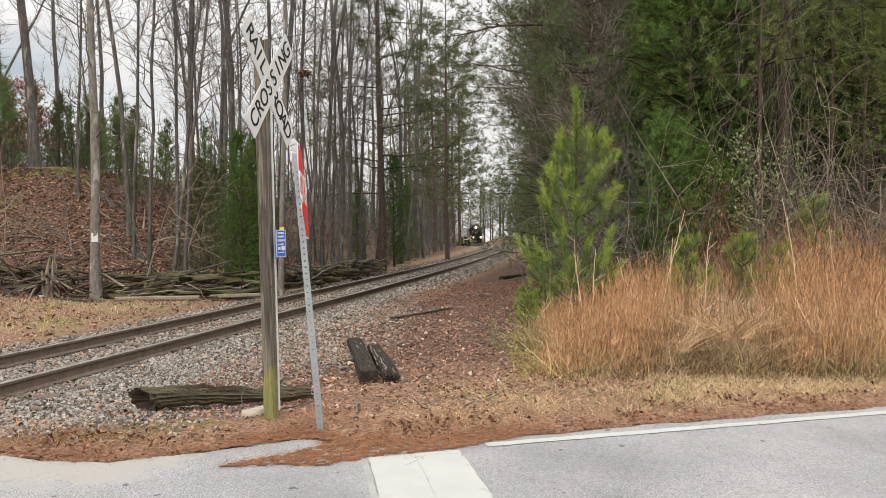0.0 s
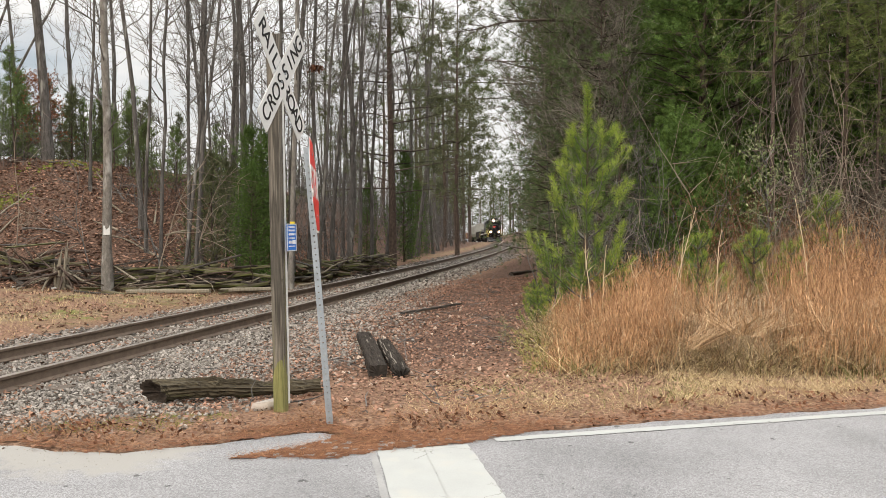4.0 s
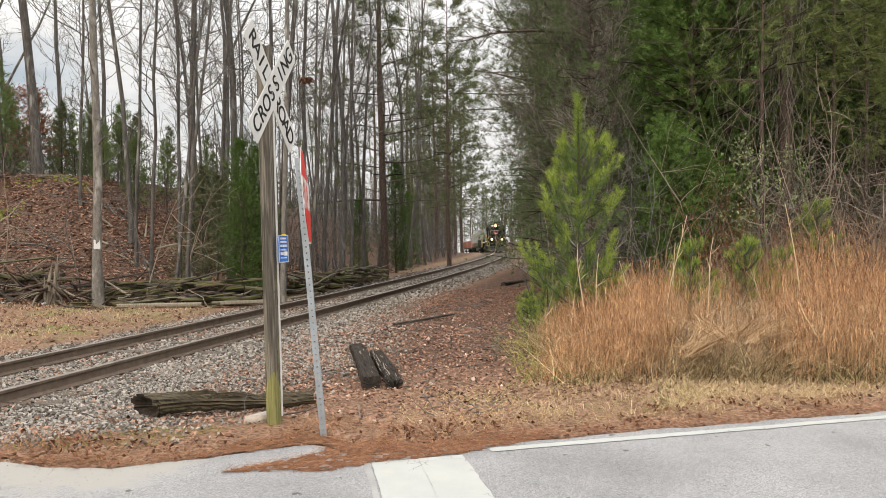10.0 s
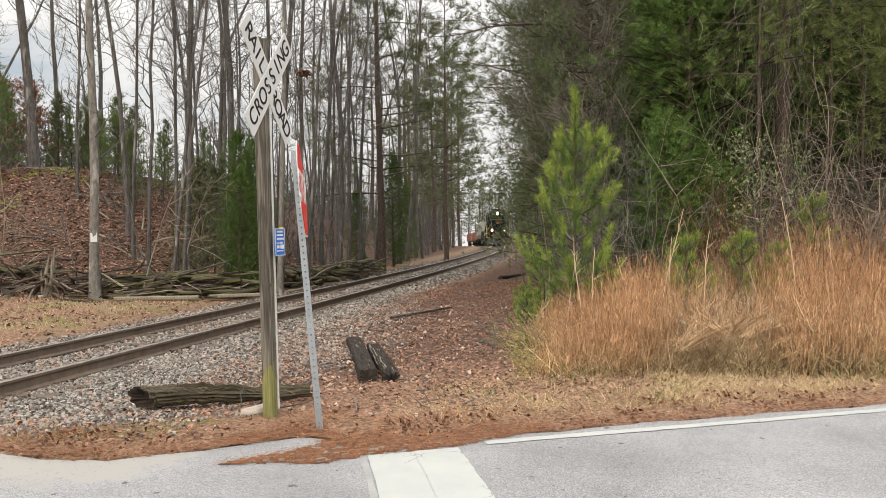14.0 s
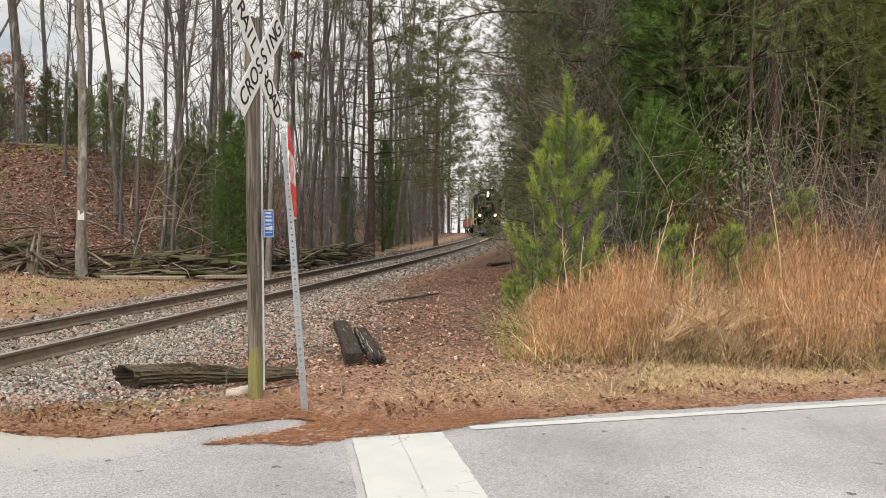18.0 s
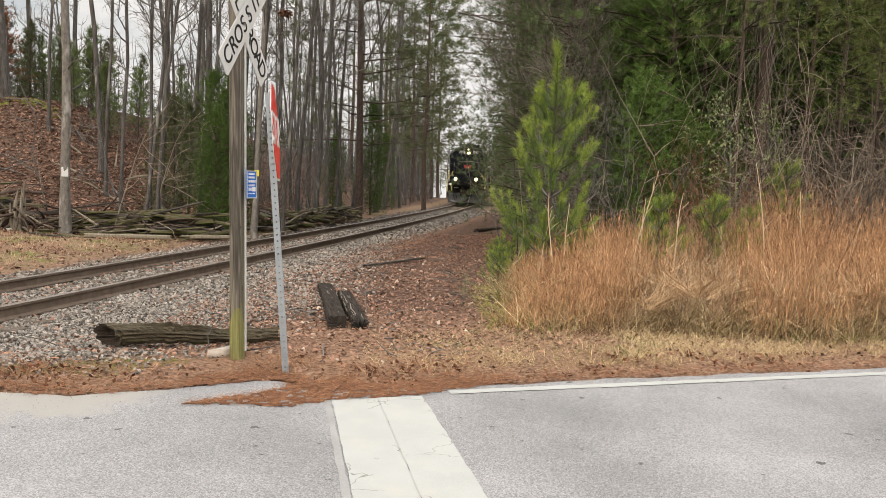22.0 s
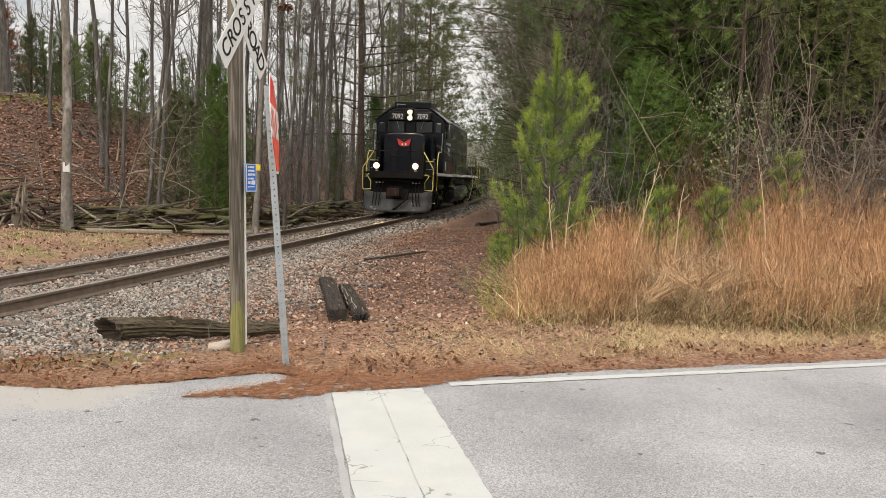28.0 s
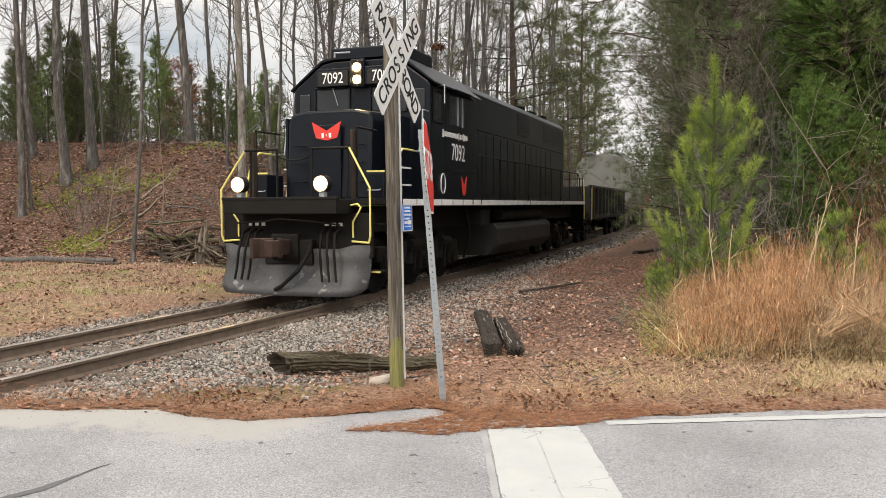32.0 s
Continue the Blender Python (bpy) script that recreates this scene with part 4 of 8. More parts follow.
part("rear_railing", bar_line([(-1.4, -20.15, 1.72), (-1.4, -20.15, 2.6), (1.4, -20.15, 2.6), (1.4, -20.15, 1.72)], 0.018), M_FRAME, loco)
part("rear_pilot", box((2.9, 0.1, 0.9), (0, -20.2, 1.2), 0.02), M_FRAME, loco)
part("rear_coupler", box((0.3, 0.9, 0.3), (0, -20.6, 0.93), 0.05), M_COUPLER, loco)

# below the deck
tank_shape = [(-1.20, 0.34), (1.20, 0.34), (1.46, 0.62), (1.46, 1.02), (1.34, 1.16), (-1.34, 1.16), (-1.46, 1.02), (-1.46, 0.62)]
part("fuel_tank", prism(tank_shape, 5.9, "y", (0, -11.4, 0), 0.03), M_TANK, loco, "dusty grey fuel tank")
for sx in (-1, 1):
    part("air_reservoir", rod((sx * 1.25, -9.2, 1.36), (sx * 1.25, -13.6, 1.36), 0.15, None, 18), M_FRAME, loco)
    part("sand_pipe", bar_line([(sx * 1.3, -6.5, 1.5), (sx * 1.32, -6.7, 1.0), (sx * 1.1, -6.9, 0.4)], 0.03), M_FRAME, loco)
    part("filter_box", box((0.35, 0.7, 0.4), (sx * 1.25, -7.6, 1.32), 0.03), M_FRAME, loco)
bogie(loco, -4.4)
bogie(loco, -16.9)

# lamps
for sx in (-0.79, 0.79):
    body = part("ditch_light", rod((sx, -0.88, 1.97), (sx, -0.74, 1.97), 0.14, None, 20), M_FRAME, loco)
    part("lens", rod((sx, -0.745, 1.97), (sx, -0.722, 1.97), 0.080, None, 20), M_LAMP, body, "glowing ditch lamp lens")
    # the rim emits amber itself, in place of the glare round the lens
    part("reflector", rod((sx, -0.75, 1.97), (sx, -0.728, 1.97), 0.128, None, 20), M_LAMPHALO, body, "amber glowing rim that imitates the lamp's halo")
    part("lamp_bracket", box((0.10, 0.10, 0.16), (sx, -0.82, 1.80), 0.01), M_STEEL, body)
case = part("headlight_case", box((0.30, 0.12, 0.56), (0, -3.72, 4.23), 0.03), M_LOCO, loco)
part("headlight_plate", box((0.25, 0.012, 0.48), (0, -3.656, 4.22), 0.03), M_FRAME, case)
for z in (4.10, 4.34):
    part("headlight_lens", rod((0, -3.66, z), (0, -3.635, z), 0.080, None, 20), M_LAMP, case, "glowing headlamp lens")


def car_bogie(parent, y0):
    for sx in (-1, 1):
        bm = box((0.14, 1.9, 0.20), (sx * 1.0, y0, 0.62), 0.04)
        box((0.16, 0.5, 0.42), (sx * 1.0, y0, 0.60), 0.04, bm)
        for k in (-0.88, 0.88):
            box((0.16, 0.3, 0.3), (sx * 1.0, y0 + k, 0.48), 0.03, bm)
        part("truck_side_frame", bm, M_FRAME, parent)
    for k in (-0.88, 0.88):
        axle = part("axle", rod((-0.8, 0, 0), (0.8, 0, 0), 0.08), M_FRAME, parent)
        axle.matrix_local = pose(0, y0 + k, 0.46)
        for sx in (-1, 1):
            place_part("wheel", WHEEL, None, axle, Matrix.Translation((sx * 0.753, 0, 0)) @ Matrix.Diagonal((sx * 0.9, 0.9, 0.9, 1)))


def gondola(gap, length, wall, paint, label, category="gondola"):
    """An open steel car with ribbed sides."""
    car = empty("gondola_car", Matrix(), label, category, "freight cars behind the locomotive")
    moving.append((car, gap, 2.2, length - 2.2))
    part("floor", box((2.8, length - 0.8, 0.30), (0, -length / 2, 1.12), 0.02), M_FRAME, car)
    for sx in (-1, 1):
        part("side_wall", box((0.06, length - 0.8, wall), (sx * 1.42, -length / 2, 1.2 + wall / 2), 0.01), paint, car)
        part("top_rail", box((0.14, length - 0.8, 0.12), (sx * 1.44, -length / 2, 1.2 + wall), 0.02), paint, car)
        for k in range(int(length / 1.15)):
            part("side_post", box((0.12, 0.12, wall), (sx * 1.49, -0.8 - 1.15 * k, 1.2 + wall / 2), 0.01), paint, car)
        part("end_ladder", bar_line([(sx * 1.5, -0.55, 1.0), (sx * 1.5, -0.55, 1.2 + wall)], 0.02), M_YELLOW, car)
    for y in (-0.45, -length + 0.45):
        part("end_wall", box((2.84, 0.08, wall), (0, y, 1.2 + wall / 2), 0.01), paint, car)
        part("coupler", box((0.28, 0.7, 0.28), (0, y + (0.45 if y > -1 else -0.45), 0.93), 0.04), M_COUPLER, car)
    car_bogie(car, -2.2)
    car_bogie(car, -length + 2.2)
    return car


def covered_hopper(gap, length=16.5):
    car = empty("covered_hopper_car", Matrix(), "light grey covered hopper car with ribbed sides", "hopper car", "freight cars behind the locomotive")
    moving.append((car, gap, 2.2, length - 2.2))
    shape = [(-1.1, 1.3), (1.1, 1.3), (1.55, 2.0), (1.55, 3.9), (1.2, 4.35), (0.4, 4.5), (-0.4, 4.5), (-1.2, 4.35), (-1.55, 3.9), (-1.55, 2.0)]
    part("body", prism(shape, length - 2.6, "y", (0, -length / 2, 0), 0.03), M_HOPPER, car)
    part("underframe", box((2.7, length - 0.8, 0.25), (0, -length / 2, 1.18), 0.02), M_FRAME, car)
    for sx in (-1, 1):
        for k in range(10):
            part("side_rib", box((0.10, 0.12, 1.95), (sx * 1.58, -2.1 - 1.36 * k, 2.95), 0.01), M_HOPPER, car)
        part("roof_walk", box((0.35, length - 1.4, 0.06), (sx * 0.75, -length / 2, 4.62), 0.005), M_STEEL, car)
    for k in range(4):
        part("roof_hatch", box((0.7, 1.4, 0.14), (0, -3.0 - 3.4 * k, 4.58), 0.03), M_HOPPER, car)
    for k in range(3):
        hop = box((1.6, 3.6, 0.9), (0, -4.2 - 4.05 * k, 0.9), 0.02)
        for v in hop.verts:
            if v.co.z < 0.9:
                v.co.y = -4.2 - 4.05 * k + (v.co.y + 4.2 + 4.05 * k) * 0.3
        part("discharge_hopper", hop, M_HOPPER, car)
    for y in (-1.0, -length + 1.0):
        part("end_platform", box((2.8, 1.0, 0.08), (0, y, 1.3), 0.01), M_FRAME, car)
        part("end_ladder", bar_line([(1.2, y, 1.3), (1.2, y, 4.3)], 0.025), M_HOPPER, car)
        part("coupler", box((0.28, 0.9, 0.28), (0, y + (0.9 if y > -2 else -0.9), 0.93), 0.04), M_COUPLER, car)
    car_bogie(car, -2.2)
    car_bogie(car, -length + 2.2)


M_DARKCAR = surface("sooty_black_car_paint", (0.015, 0.015, 0.014), (0.05, 0.047, 0.043), 2, 0.75, 0.1, 0, 30, 0.8)
gondola(21.4, 13.6, 1.15, M_DARKCAR, "low black gondola car coupled behind the locomotive")
covered_hopper(35.3)
gondola(52.2, 14.0, 1.5, M_REDCAR, "faded red gondola car with ribbed sides")
gondola(66.6, 14.0, 1.5, M_REDCAR, "faded red gondola car with ribbed sides")

# ---- crossing sign ----
def lean_pose(base, top, turn):
    """A frame whose z runs from base to top and whose x heads turn degrees from +x."""
    z = (Vector(top) - Vector(base)).normalized()
    x = Vector((math.cos(radians(turn)), math.sin(radians(turn)), 0))
    y = z.cross(x).normalized()
    x = y.cross(z)
    return Matrix(((x.x, y.x, z.x, base[0]), (x.y, y.y, z.y, base[1]), (x.z, y.z, z.z, base[2]), (0, 0, 0, 1)))


cross = empty("railroad_crossing_sign", lean_pose((-1.555, 6.78, 0.02), (-1.60, 6.79, 3.22), 79.0), "weathered wooden post with white crossed railroad crossing boards", "road sign")


def wood_post(height, half, rings=22, jag=0.012):
    """A worn square timber with rounded corners, checks and a slightly wavy face."""
    r = np.random.default_rng(3)
    zs = np.linspace(-0.35, height, rings)
    a = np.linspace(0, 2 * np.pi, 20, endpoint=False)
    square = np.stack([np.sign(np.cos(a)) * np.abs(np.cos(a)) ** 0.45, np.sign(np.sin(a)) * np.abs(np.sin(a)) ** 0.45], -1)
    v = []
    for k, z in enumerate(zs):
        w = half * (1 + 0.012 * np.sin(3 * z) + r.normal(0, 0.006, 20))
        v.append(np.stack([square[:, 0] * w, square[:, 1] * w, np.full(20, z) + (jag * r.normal(size=20) if k == rings - 1 else 0)], -1))
    v = np.concatenate(v + [[[0, 0, height + 0.005]]])
    i, j = np.meshgrid(np.arange(rings - 1), np.arange(20), indexing="ij")
    i, j = i.ravel(), j.ravel()
    quads = [tuple(q) for q in np.stack([i * 20 + j, i * 20 + (j + 1) % 20, (i + 1) * 20 + (j + 1) % 20, (i + 1) * 20 + j], 1)]
    caps = [((rings - 1) * 20 + k, (rings - 1) * 20 + (k + 1) % 20, rings * 20) for k in range(20)]
    me = bpy.data.meshes.new("post")
    me.from_pydata([tuple(p) for p in v], [], [tuple(int(c) for c in q) for q in quads + caps])
    return me


M_POST = surface("weathered_post_timber", (0.040, 0.035, 0.029), (0.22, 0.195, 0.16), 4.5, 0.9, 0.7, fine=16, stretch=(16, 16, 0.45), spread=0.42, stain=(0.15, 0.14, 0.07), stain_scale=0.8, stain_cut=(0.5, 0.72))


def grain(m, lo):
    """Adds long wandering dark growth lines to a timber."""
    n, l = m.node_tree.nodes, m.node_tree.links
    b = n["Principled BSDF"]
    old = b.inputs["Base Color"].links[0].from_socket
    tc, mp, wave, r, mix = n.new("ShaderNodeTexCoord"), n.new("ShaderNodeMapping"), n.new("ShaderNodeTexWave"), n.new("ShaderNodeValToRGB"), n.new("ShaderNodeMix")
    mp.inputs["Scale"].default_value = (1, 1, 0.09)
    wave.inputs["Scale"].default_value, wave.inputs["Distortion"].default_value = 13, 7
    wave.inputs["Detail"].default_value, wave.inputs["Detail Scale"].default_value = 2.0, 1.1
    r.color_ramp.elements[0].position, r.color_ramp.elements[1].position = 0.1, 0.75
    r.color_ramp.elements[0].color, r.color_ramp.elements[1].color = (lo, lo, lo, 1), (1.25, 1.25, 1.25, 1)
    mix.data_type, mix.blend_type = "RGBA", "MULTIPLY"
    mix.inputs[0].default_value = 1.0
    l.new(tc.outputs["Object"], mp.inputs[0])
    l.new(mp.outputs[0], wave.inputs["Vector"])
    l.new(wave.outputs["Fac"], r.inputs[0])
    l.new(old, mix.inputs[6])
    l.new(r.outputs[0], mix.inputs[7])
    l.new(mix.outputs[2], b.inputs["Base Color"])


grain(M_POST, 0.55)
M_ALGAE = surface("green_stained_timber", (0.065, 0.066, 0.026), (0.30, 0.29, 0.115), 4.5, 0.9, 0.5, fine=16, stretch=(16, 16, 0.5), spread=0.45)
place_part("post", wood_post(3.22, 0.053), M_POST, cross, Matrix())
foot = wood_post(0.33, 0.0545, 8, 0.10)
place_part("algae_stained_foot", foot, M_ALGAE, cross, Matrix(), "green algae-stained foot of the post")
M_KNOT = surface("dark_knot", (0.03, 0.024, 0.017), (0.12, 0.10, 0.07), 30, 0.9, 0.3, fine=90)
for kx, kz, ks in ((-0.012, 0.60, 1.0), (-0.02, 1.44, 0.5), (0.015, 2.05, 0.6), (-0.04, 1.12, 0.6)):
    bm = bmesh.new()
    bmesh.ops.create_uvsphere(bm, u_segments=10, v_segments=6, radius=1.0)
    for v in bm.verts:
        v.co = Vector((v.co.x * 0.011 * ks, v.co.y * 0.003, v.co.z * 0.026 * ks))
    knot = part("knot", bm, M_KNOT, cross)
    knot.matrix_local = pose(kx, -0.052, kz)
strip_bm = box((0.010, 0.026, 2.75), (0.0, 0.0, 1.42), 0.002)
for v in strip_bm.verts:
    v.co = Vector((v.co.y, v.co.x, v.co.z))
part("reflective_strip", strip_bm, M_WHITE, cross, "bright steel strip down the post").matrix_local = pose(0.040, -0.058, 0)


def cross_board(turn, off, pieces):
    """One board with its letters; turn is its slope in degrees."""
    bm = box((1.22, 0.006, 0.229), (0, 0, 0), 0.0)
    bmesh.ops.bevel(bm, geom=[e for e in bm.edges if abs((e.verts[0].co - e.verts[1].co).normalized().y) > 0.9], offset=0.012, segments=2, affect="EDGES")
    ob = part("crossbuck_board", bm, M_WHITE, cross)
    ob.matrix_local = pose(0, off, 2.852) @ Matrix.Rotation(radians(-turn), 4, "Y")
    for text, x, size in pieces:
        me = words(text, size)
        place_part("lettering", me, M_BLACKPAINT, ob, pose(x, -0.0055, 0), "black capital letters")
    for x in (-0.06, 0.06):
        part("bolt", rod((x, -0.012, 0), (x, -0.002, 0), 0.010, None, 8), M_STEEL, ob)
    return ob


def spaced_letters(text, start, end):
    """Each letter by itself, evenly between two places."""
    step = (end - start) / (len(text) - 1)
    return [(c, start + step * k, 0.205) for k, c in enumerate(text)]


cross_board(-45, -0.066, spaced_letters("RAIL", -0.50, -0.17) + spaced_letters("ROAD", 0.15, 0.51))
cross_board(45, -0.081, spaced_letters("CROSSING", -0.49, 0.50))
M_NOTICE = plain("white_notice_print", (0.85, 0.86, 0.86), 0.5)
blue = part("blue_notice", box((0.20, 0.004, 0.235), (0.072, -0.10, 1.485), 0.0), M_BLUE, cross, "small blue notice with rows of white marks")
rim = bmesh.new()
for w, h, x, z in ((0.20, 0.008, 0.072, 1.599), (0.20, 0.008, 0.072, 1.371), (0.008, 0.235, -0.024, 1.485), (0.008, 0.235, 0.168, 1.485)):
    box((w, 0.003, h), (x, -0.1035, z), 0, rim)
part("border", rim, M_WHITE, blue)
for row, (z, h, end) in enumerate(((1.575, 0.016, 0.125), (1.545, 0.016, 0.135), (1.512, 0.020, 0.140), (1.478, 0.016, 0.130), (1.444, 0.026, 0.060), (1.408, 0.010, 0.135))):
    bm = bmesh.new()
    r = random.Random(row)
    x = 0.005
    while x < end:
        w = r.uniform(0.005, 0.011)
        box((w, 0.003, h), (x + w / 2, -0.1035, z), 0, bm)
        x += w + r.choice((0.005, 0.005, 0.012))
    tagged(part("notice_line", bm, M_NOTICE, blue), kind="stuff")
part("notice_panel", box((0.068, 0.003, 0.036), (0.112, -0.1035, 1.444), 0.0), M_NOTICE, blue, "white panel on the notice")

# ---- stop sign ----
stop = empty("stop_sign", lean_pose((-1.055, 6.33, 0.0), (-1.235, 6.34, 2.30), 97.3), "red stop sign on a leaning perforated steel post", "road sign")


def perforated_post(height, half=0.024, hole=0.0065):
    """A square tube whose near and far walls have rows of holes: plates between the holes."""
    bm = bmesh.new()
    step = 0.0254 * 2
    n = int((height + 0.3) / step)
    for side in (-1, 1):
        for s2 in (-1, 1):
            w = half - hole
            box((w, 0.003, height + 0.3), (s2 * (hole + w / 2), side * half, height / 2 - 0.15), 0, bm)
            box((0.003, w, height + 0.3), (side * half, s2 * (hole + w / 2), height / 2 - 0.15), 0, bm)
    for k in range(n):
        z = -0.3 + step * (k + 0.5)
        for side in (-1, 1):
            box((hole * 2, 0.003, step - hole * 2), (0, side * half, z), 0, bm)
            box((0.003, hole * 2, step - hole * 2), (side * half, 0, z), 0, bm)
    return bm


part("perforated_post", perforated_post(2.24), M_STEEL, stop, "galvanised post with rows of holes")
R8 = 0.381 / math.cos(radians(22.5))
octa = [(R8 * math.cos(radians(22.5 + 45 * k)), R8 * math.sin(radians(22.5 + 45 * k))) for k in range(8)]
plate = part("octagon_plate", prism(octa, 0.004, "y", (0.0, -0.034, 1.93)), M_WHITE, stop)
part("red_face", prism([(a * 0.95, b * 0.95) for a, b in octa], 0.003, "y", (0.0, -0.0385, 1.93)), M_RED, plate)
place_part("lettering", words("STOP", 0.36), M_WHITE, plate, pose(0.0, -0.0415, 1.93), "white capital letters")
for z in (1.68, 2.18):
    part("bolt", rod((0, -0.045, z), (0, 0.03, z), 0.009, None, 8), M_STEEL, plate)

# ---- trees ----
def unit(v):
    return v / (np.linalg.norm(v) + 1e-9)


def wander(start, way, length, r, steps, bend, lift=0.0):
    """A crooked line from start along way."""
    pts, w = [np.array(start, float)], unit(np.array(way, float))
    for _ in range(steps):
        w = unit(w + r.normal(0, bend, 3) + (0, 0, lift))
        pts.append(pts[-1] + w * length / steps)
    return np.array(pts)


def bare_tree_meshes(seed, height=18.0, dia=0.30, first=0.25, limbs=20, twigs=5, crook=0.035, fork=False):
    """A leafless tree: the trunk, and its limbs with twigs."""
    r = np.random.default_rng(seed)
    trunk = wander((0, 0, -0.3), (r.normal(0, 0.02), r.normal(0, 0.02), 1), height, r, 12, crook, 0.06)
    s = np.linspace(0, 1, 13)
    rad = dia / 2 * (1 - 0.82 * s**1.1)
    rad[0] *= 1.45
    lines = [(trunk, rad)]
    if fork:
        k = 4
        w = unit(np.array([r.choice([-1, 1]) * 0.5, r.normal(0, 0.3), 1.0]))
        arm = wander(trunk[k], w, height * 0.6, r, 9, 0.09, 0.08)
        lines.append((arm, np.linspace(rad[k] * 0.75, 0.02, 10)))
    thick, fine = [], []
    starts = [(trunk, rad)] + lines[1:]
    for i in range(limbs):
        src, sr = starts[i % len(starts)]
        f = first + (0.97 - first) * (i + r.uniform(0, 1)) / limbs
        k = f * (len(src) - 1)
        j = int(k)
        p = src[j] + (src[min(j + 1, len(src) - 1)] - src[j]) * (k - j)
        a = r.uniform(0, 2 * np.pi)
        up = r.uniform(0.15, 1.1)
        length = height * r.uniform(0.09, 0.21) * (1.15 - 0.7 * f) * (0.55 if f < 0.3 else 1.0)
        limb = wander(p, (np.cos(a), np.sin(a), up), length, r, 6, 0.20, 0.05)
        lr = np.linspace(max(0.010, dia * 0.095 * (1.1 - f)), 0.005, 7)
        thick.append((limb, lr))
        for b in range(twigs):
            q = limb[r.integers(1, 6)]
            w = unit(limb[-1] - limb[0]) + r.normal(0, 0.55, 3) + (0, 0, 0.2)
            sub = wander(q, w, length * r.uniform(0.3, 0.6), r, 4, 0.2, 0.04)
            thick.append((sub, np.linspace(0.011, 0.004, 5)))
            for c in range(4):
                q2 = sub[r.integers(1, 5)]
                fine.append((wander(q2, unit(sub[-1] - sub[0]) + r.normal(0, 0.6, 3) + (0, 0, 0.15), length * r.uniform(0.12, 0.32), r, 2, 0.2), np.array([0.006, 0.005, 0.003])))
    big, thin = tubes_mesh("crown", thick, 4), tubes_mesh("twigs", fine, 3)
    joined = bmesh.new()
    joined.from_mesh(big)
    joined.from_mesh(thin)
    joined.to_mesh(big)
    joined.free()
    bpy.data.meshes.remove(thin)
    girths = [tubes_mesh("trunk", [(p, q * g) for p, q in lines], 9) for g in (0.40, 0.62, 0.90, 1.35)]
    return girths, big


BARE = [bare_tree_meshes(11 + k, 18 + (k % 3) * 2, 0.30, 0.17 + 0.06 * (k % 4), 24 + 4 * (k % 3), 4, 0.04 + 0.012 * (k % 3), k in (2, 5)) for k in range(7)]
BARE_FAR = [bare_tree_meshes(21 + k, 18 + (k % 3) * 2, 0.30, 0.2 + 0.08 * (k % 4), 17, 3, 0.045, k == 2) for k in range(4)]
BARE_WORDS = ["tall slender leafless tree with grey bark and fine twigs", "leafless hardwood with a straight grey trunk and thin limbs", "leafless hardwood with a forked grey trunk"]


def bare_tree(x, y, dia, kind=0, height=1.0, turn=0.0, bark=None, label="", lean=(0, 0)):
    z = float(ground_z(x, y))
    root = empty("bare_tree", Matrix(), label or BARE_WORDS[2 if kind in (2, 5) else kind % 2], "tree", "bare trees of the wood")
    girths, crown = BARE_FAR[kind % 4] if y > 44 else BARE[kind]
    stem = girths[int(np.argmin([abs(dia - g * 0.30) for g in (0.40, 0.62, 0.90, 1.35)]))]
    root.matrix_world = pose(x, y, z - 0.05, lean[0], lean[1], turn) @ Matrix.Diagonal((0.92, 0.92, height, 1))
    for name, me, mat in zip(("trunk", "crown"), (stem, crown), (M_BARK, M_TWIG)):
        ob = new(name, me)
        if not me.materials:
            me.materials.append(mat)
        if bark and name == "trunk":
            ob.material_slots[0].link = "OBJECT"
            ob.material_slots[0].material = bark
        ob.parent = root
        if name == "crown":
            tagged(ob, kind="stuff")
    return root


def tuft(needles, spread, width, r):
    """Thin needles that fan out about +z, one long."""
    v, f = [], []
    for k in range(needles):
        w = unit(np.array([r.normal(0, spread), r.normal(0, spread), 1.0]))
        side = unit(np.cross(w, r.normal(size=3))) * width / 2
        ln = r.uniform(0.75, 1.0)
        s = r.uniform(0, 0.15) * w
        v += [s - side, s + side, w * ln]
        f.append((3 * k, 3 * k + 1, 3 * k + 2))
    return np.array(v), np.array(f)


def scale_spray(r, leaves=30):
    """A flat drooping fan of small scaly twigs, one long."""
    v, f = [], []
    for k in range(leaves):
        s = k / leaves
        side = 1 if k % 2 else -1
        p = np.array([0, 0.06 * math.sin(5 * s), 0.85 * s])
        w = unit(np.array([side * r.uniform(0.4, 1.0), r.normal(0, 0.4), r.uniform(0.5, 1.1)]))
        n = unit(np.cross(w, (r.normal(0, 0.5), 1, 0)))
        ln = r.uniform(0.26, 0.46) * (1.1 - 0.5 * s)
        v += [p - n * 0.020, p + w * ln, p + w * ln * 0.5 + n * 0.035]
        f.append((3 * k, 3 * k + 1, 3 * k + 2))
    return np.array(v), np.array(f)


def leaf_spray(r, leaves=9):
    """A twig with small broad leaves, one long."""
    v, f = [], []
    for k in range(leaves):
        s = (k + 0.5) / leaves
        p = np.array([0, 0, 0.9 * s])
        w = unit(r.normal(size=3) + (0, 0, 0.5))
        n = unit(np.cross(w, r.normal(size=3)))
        ln = r.uniform(0.16, 0.26)
        v += [p, p + w * ln * 0.5 + n * ln * 0.24, p + w * ln, p + w * ln * 0.5 - n * ln * 0.24]
        f.append((4 * k, 4 * k + 1, 4 * k + 2, 4 * k + 3))
    return np.array(v), np.array(f)


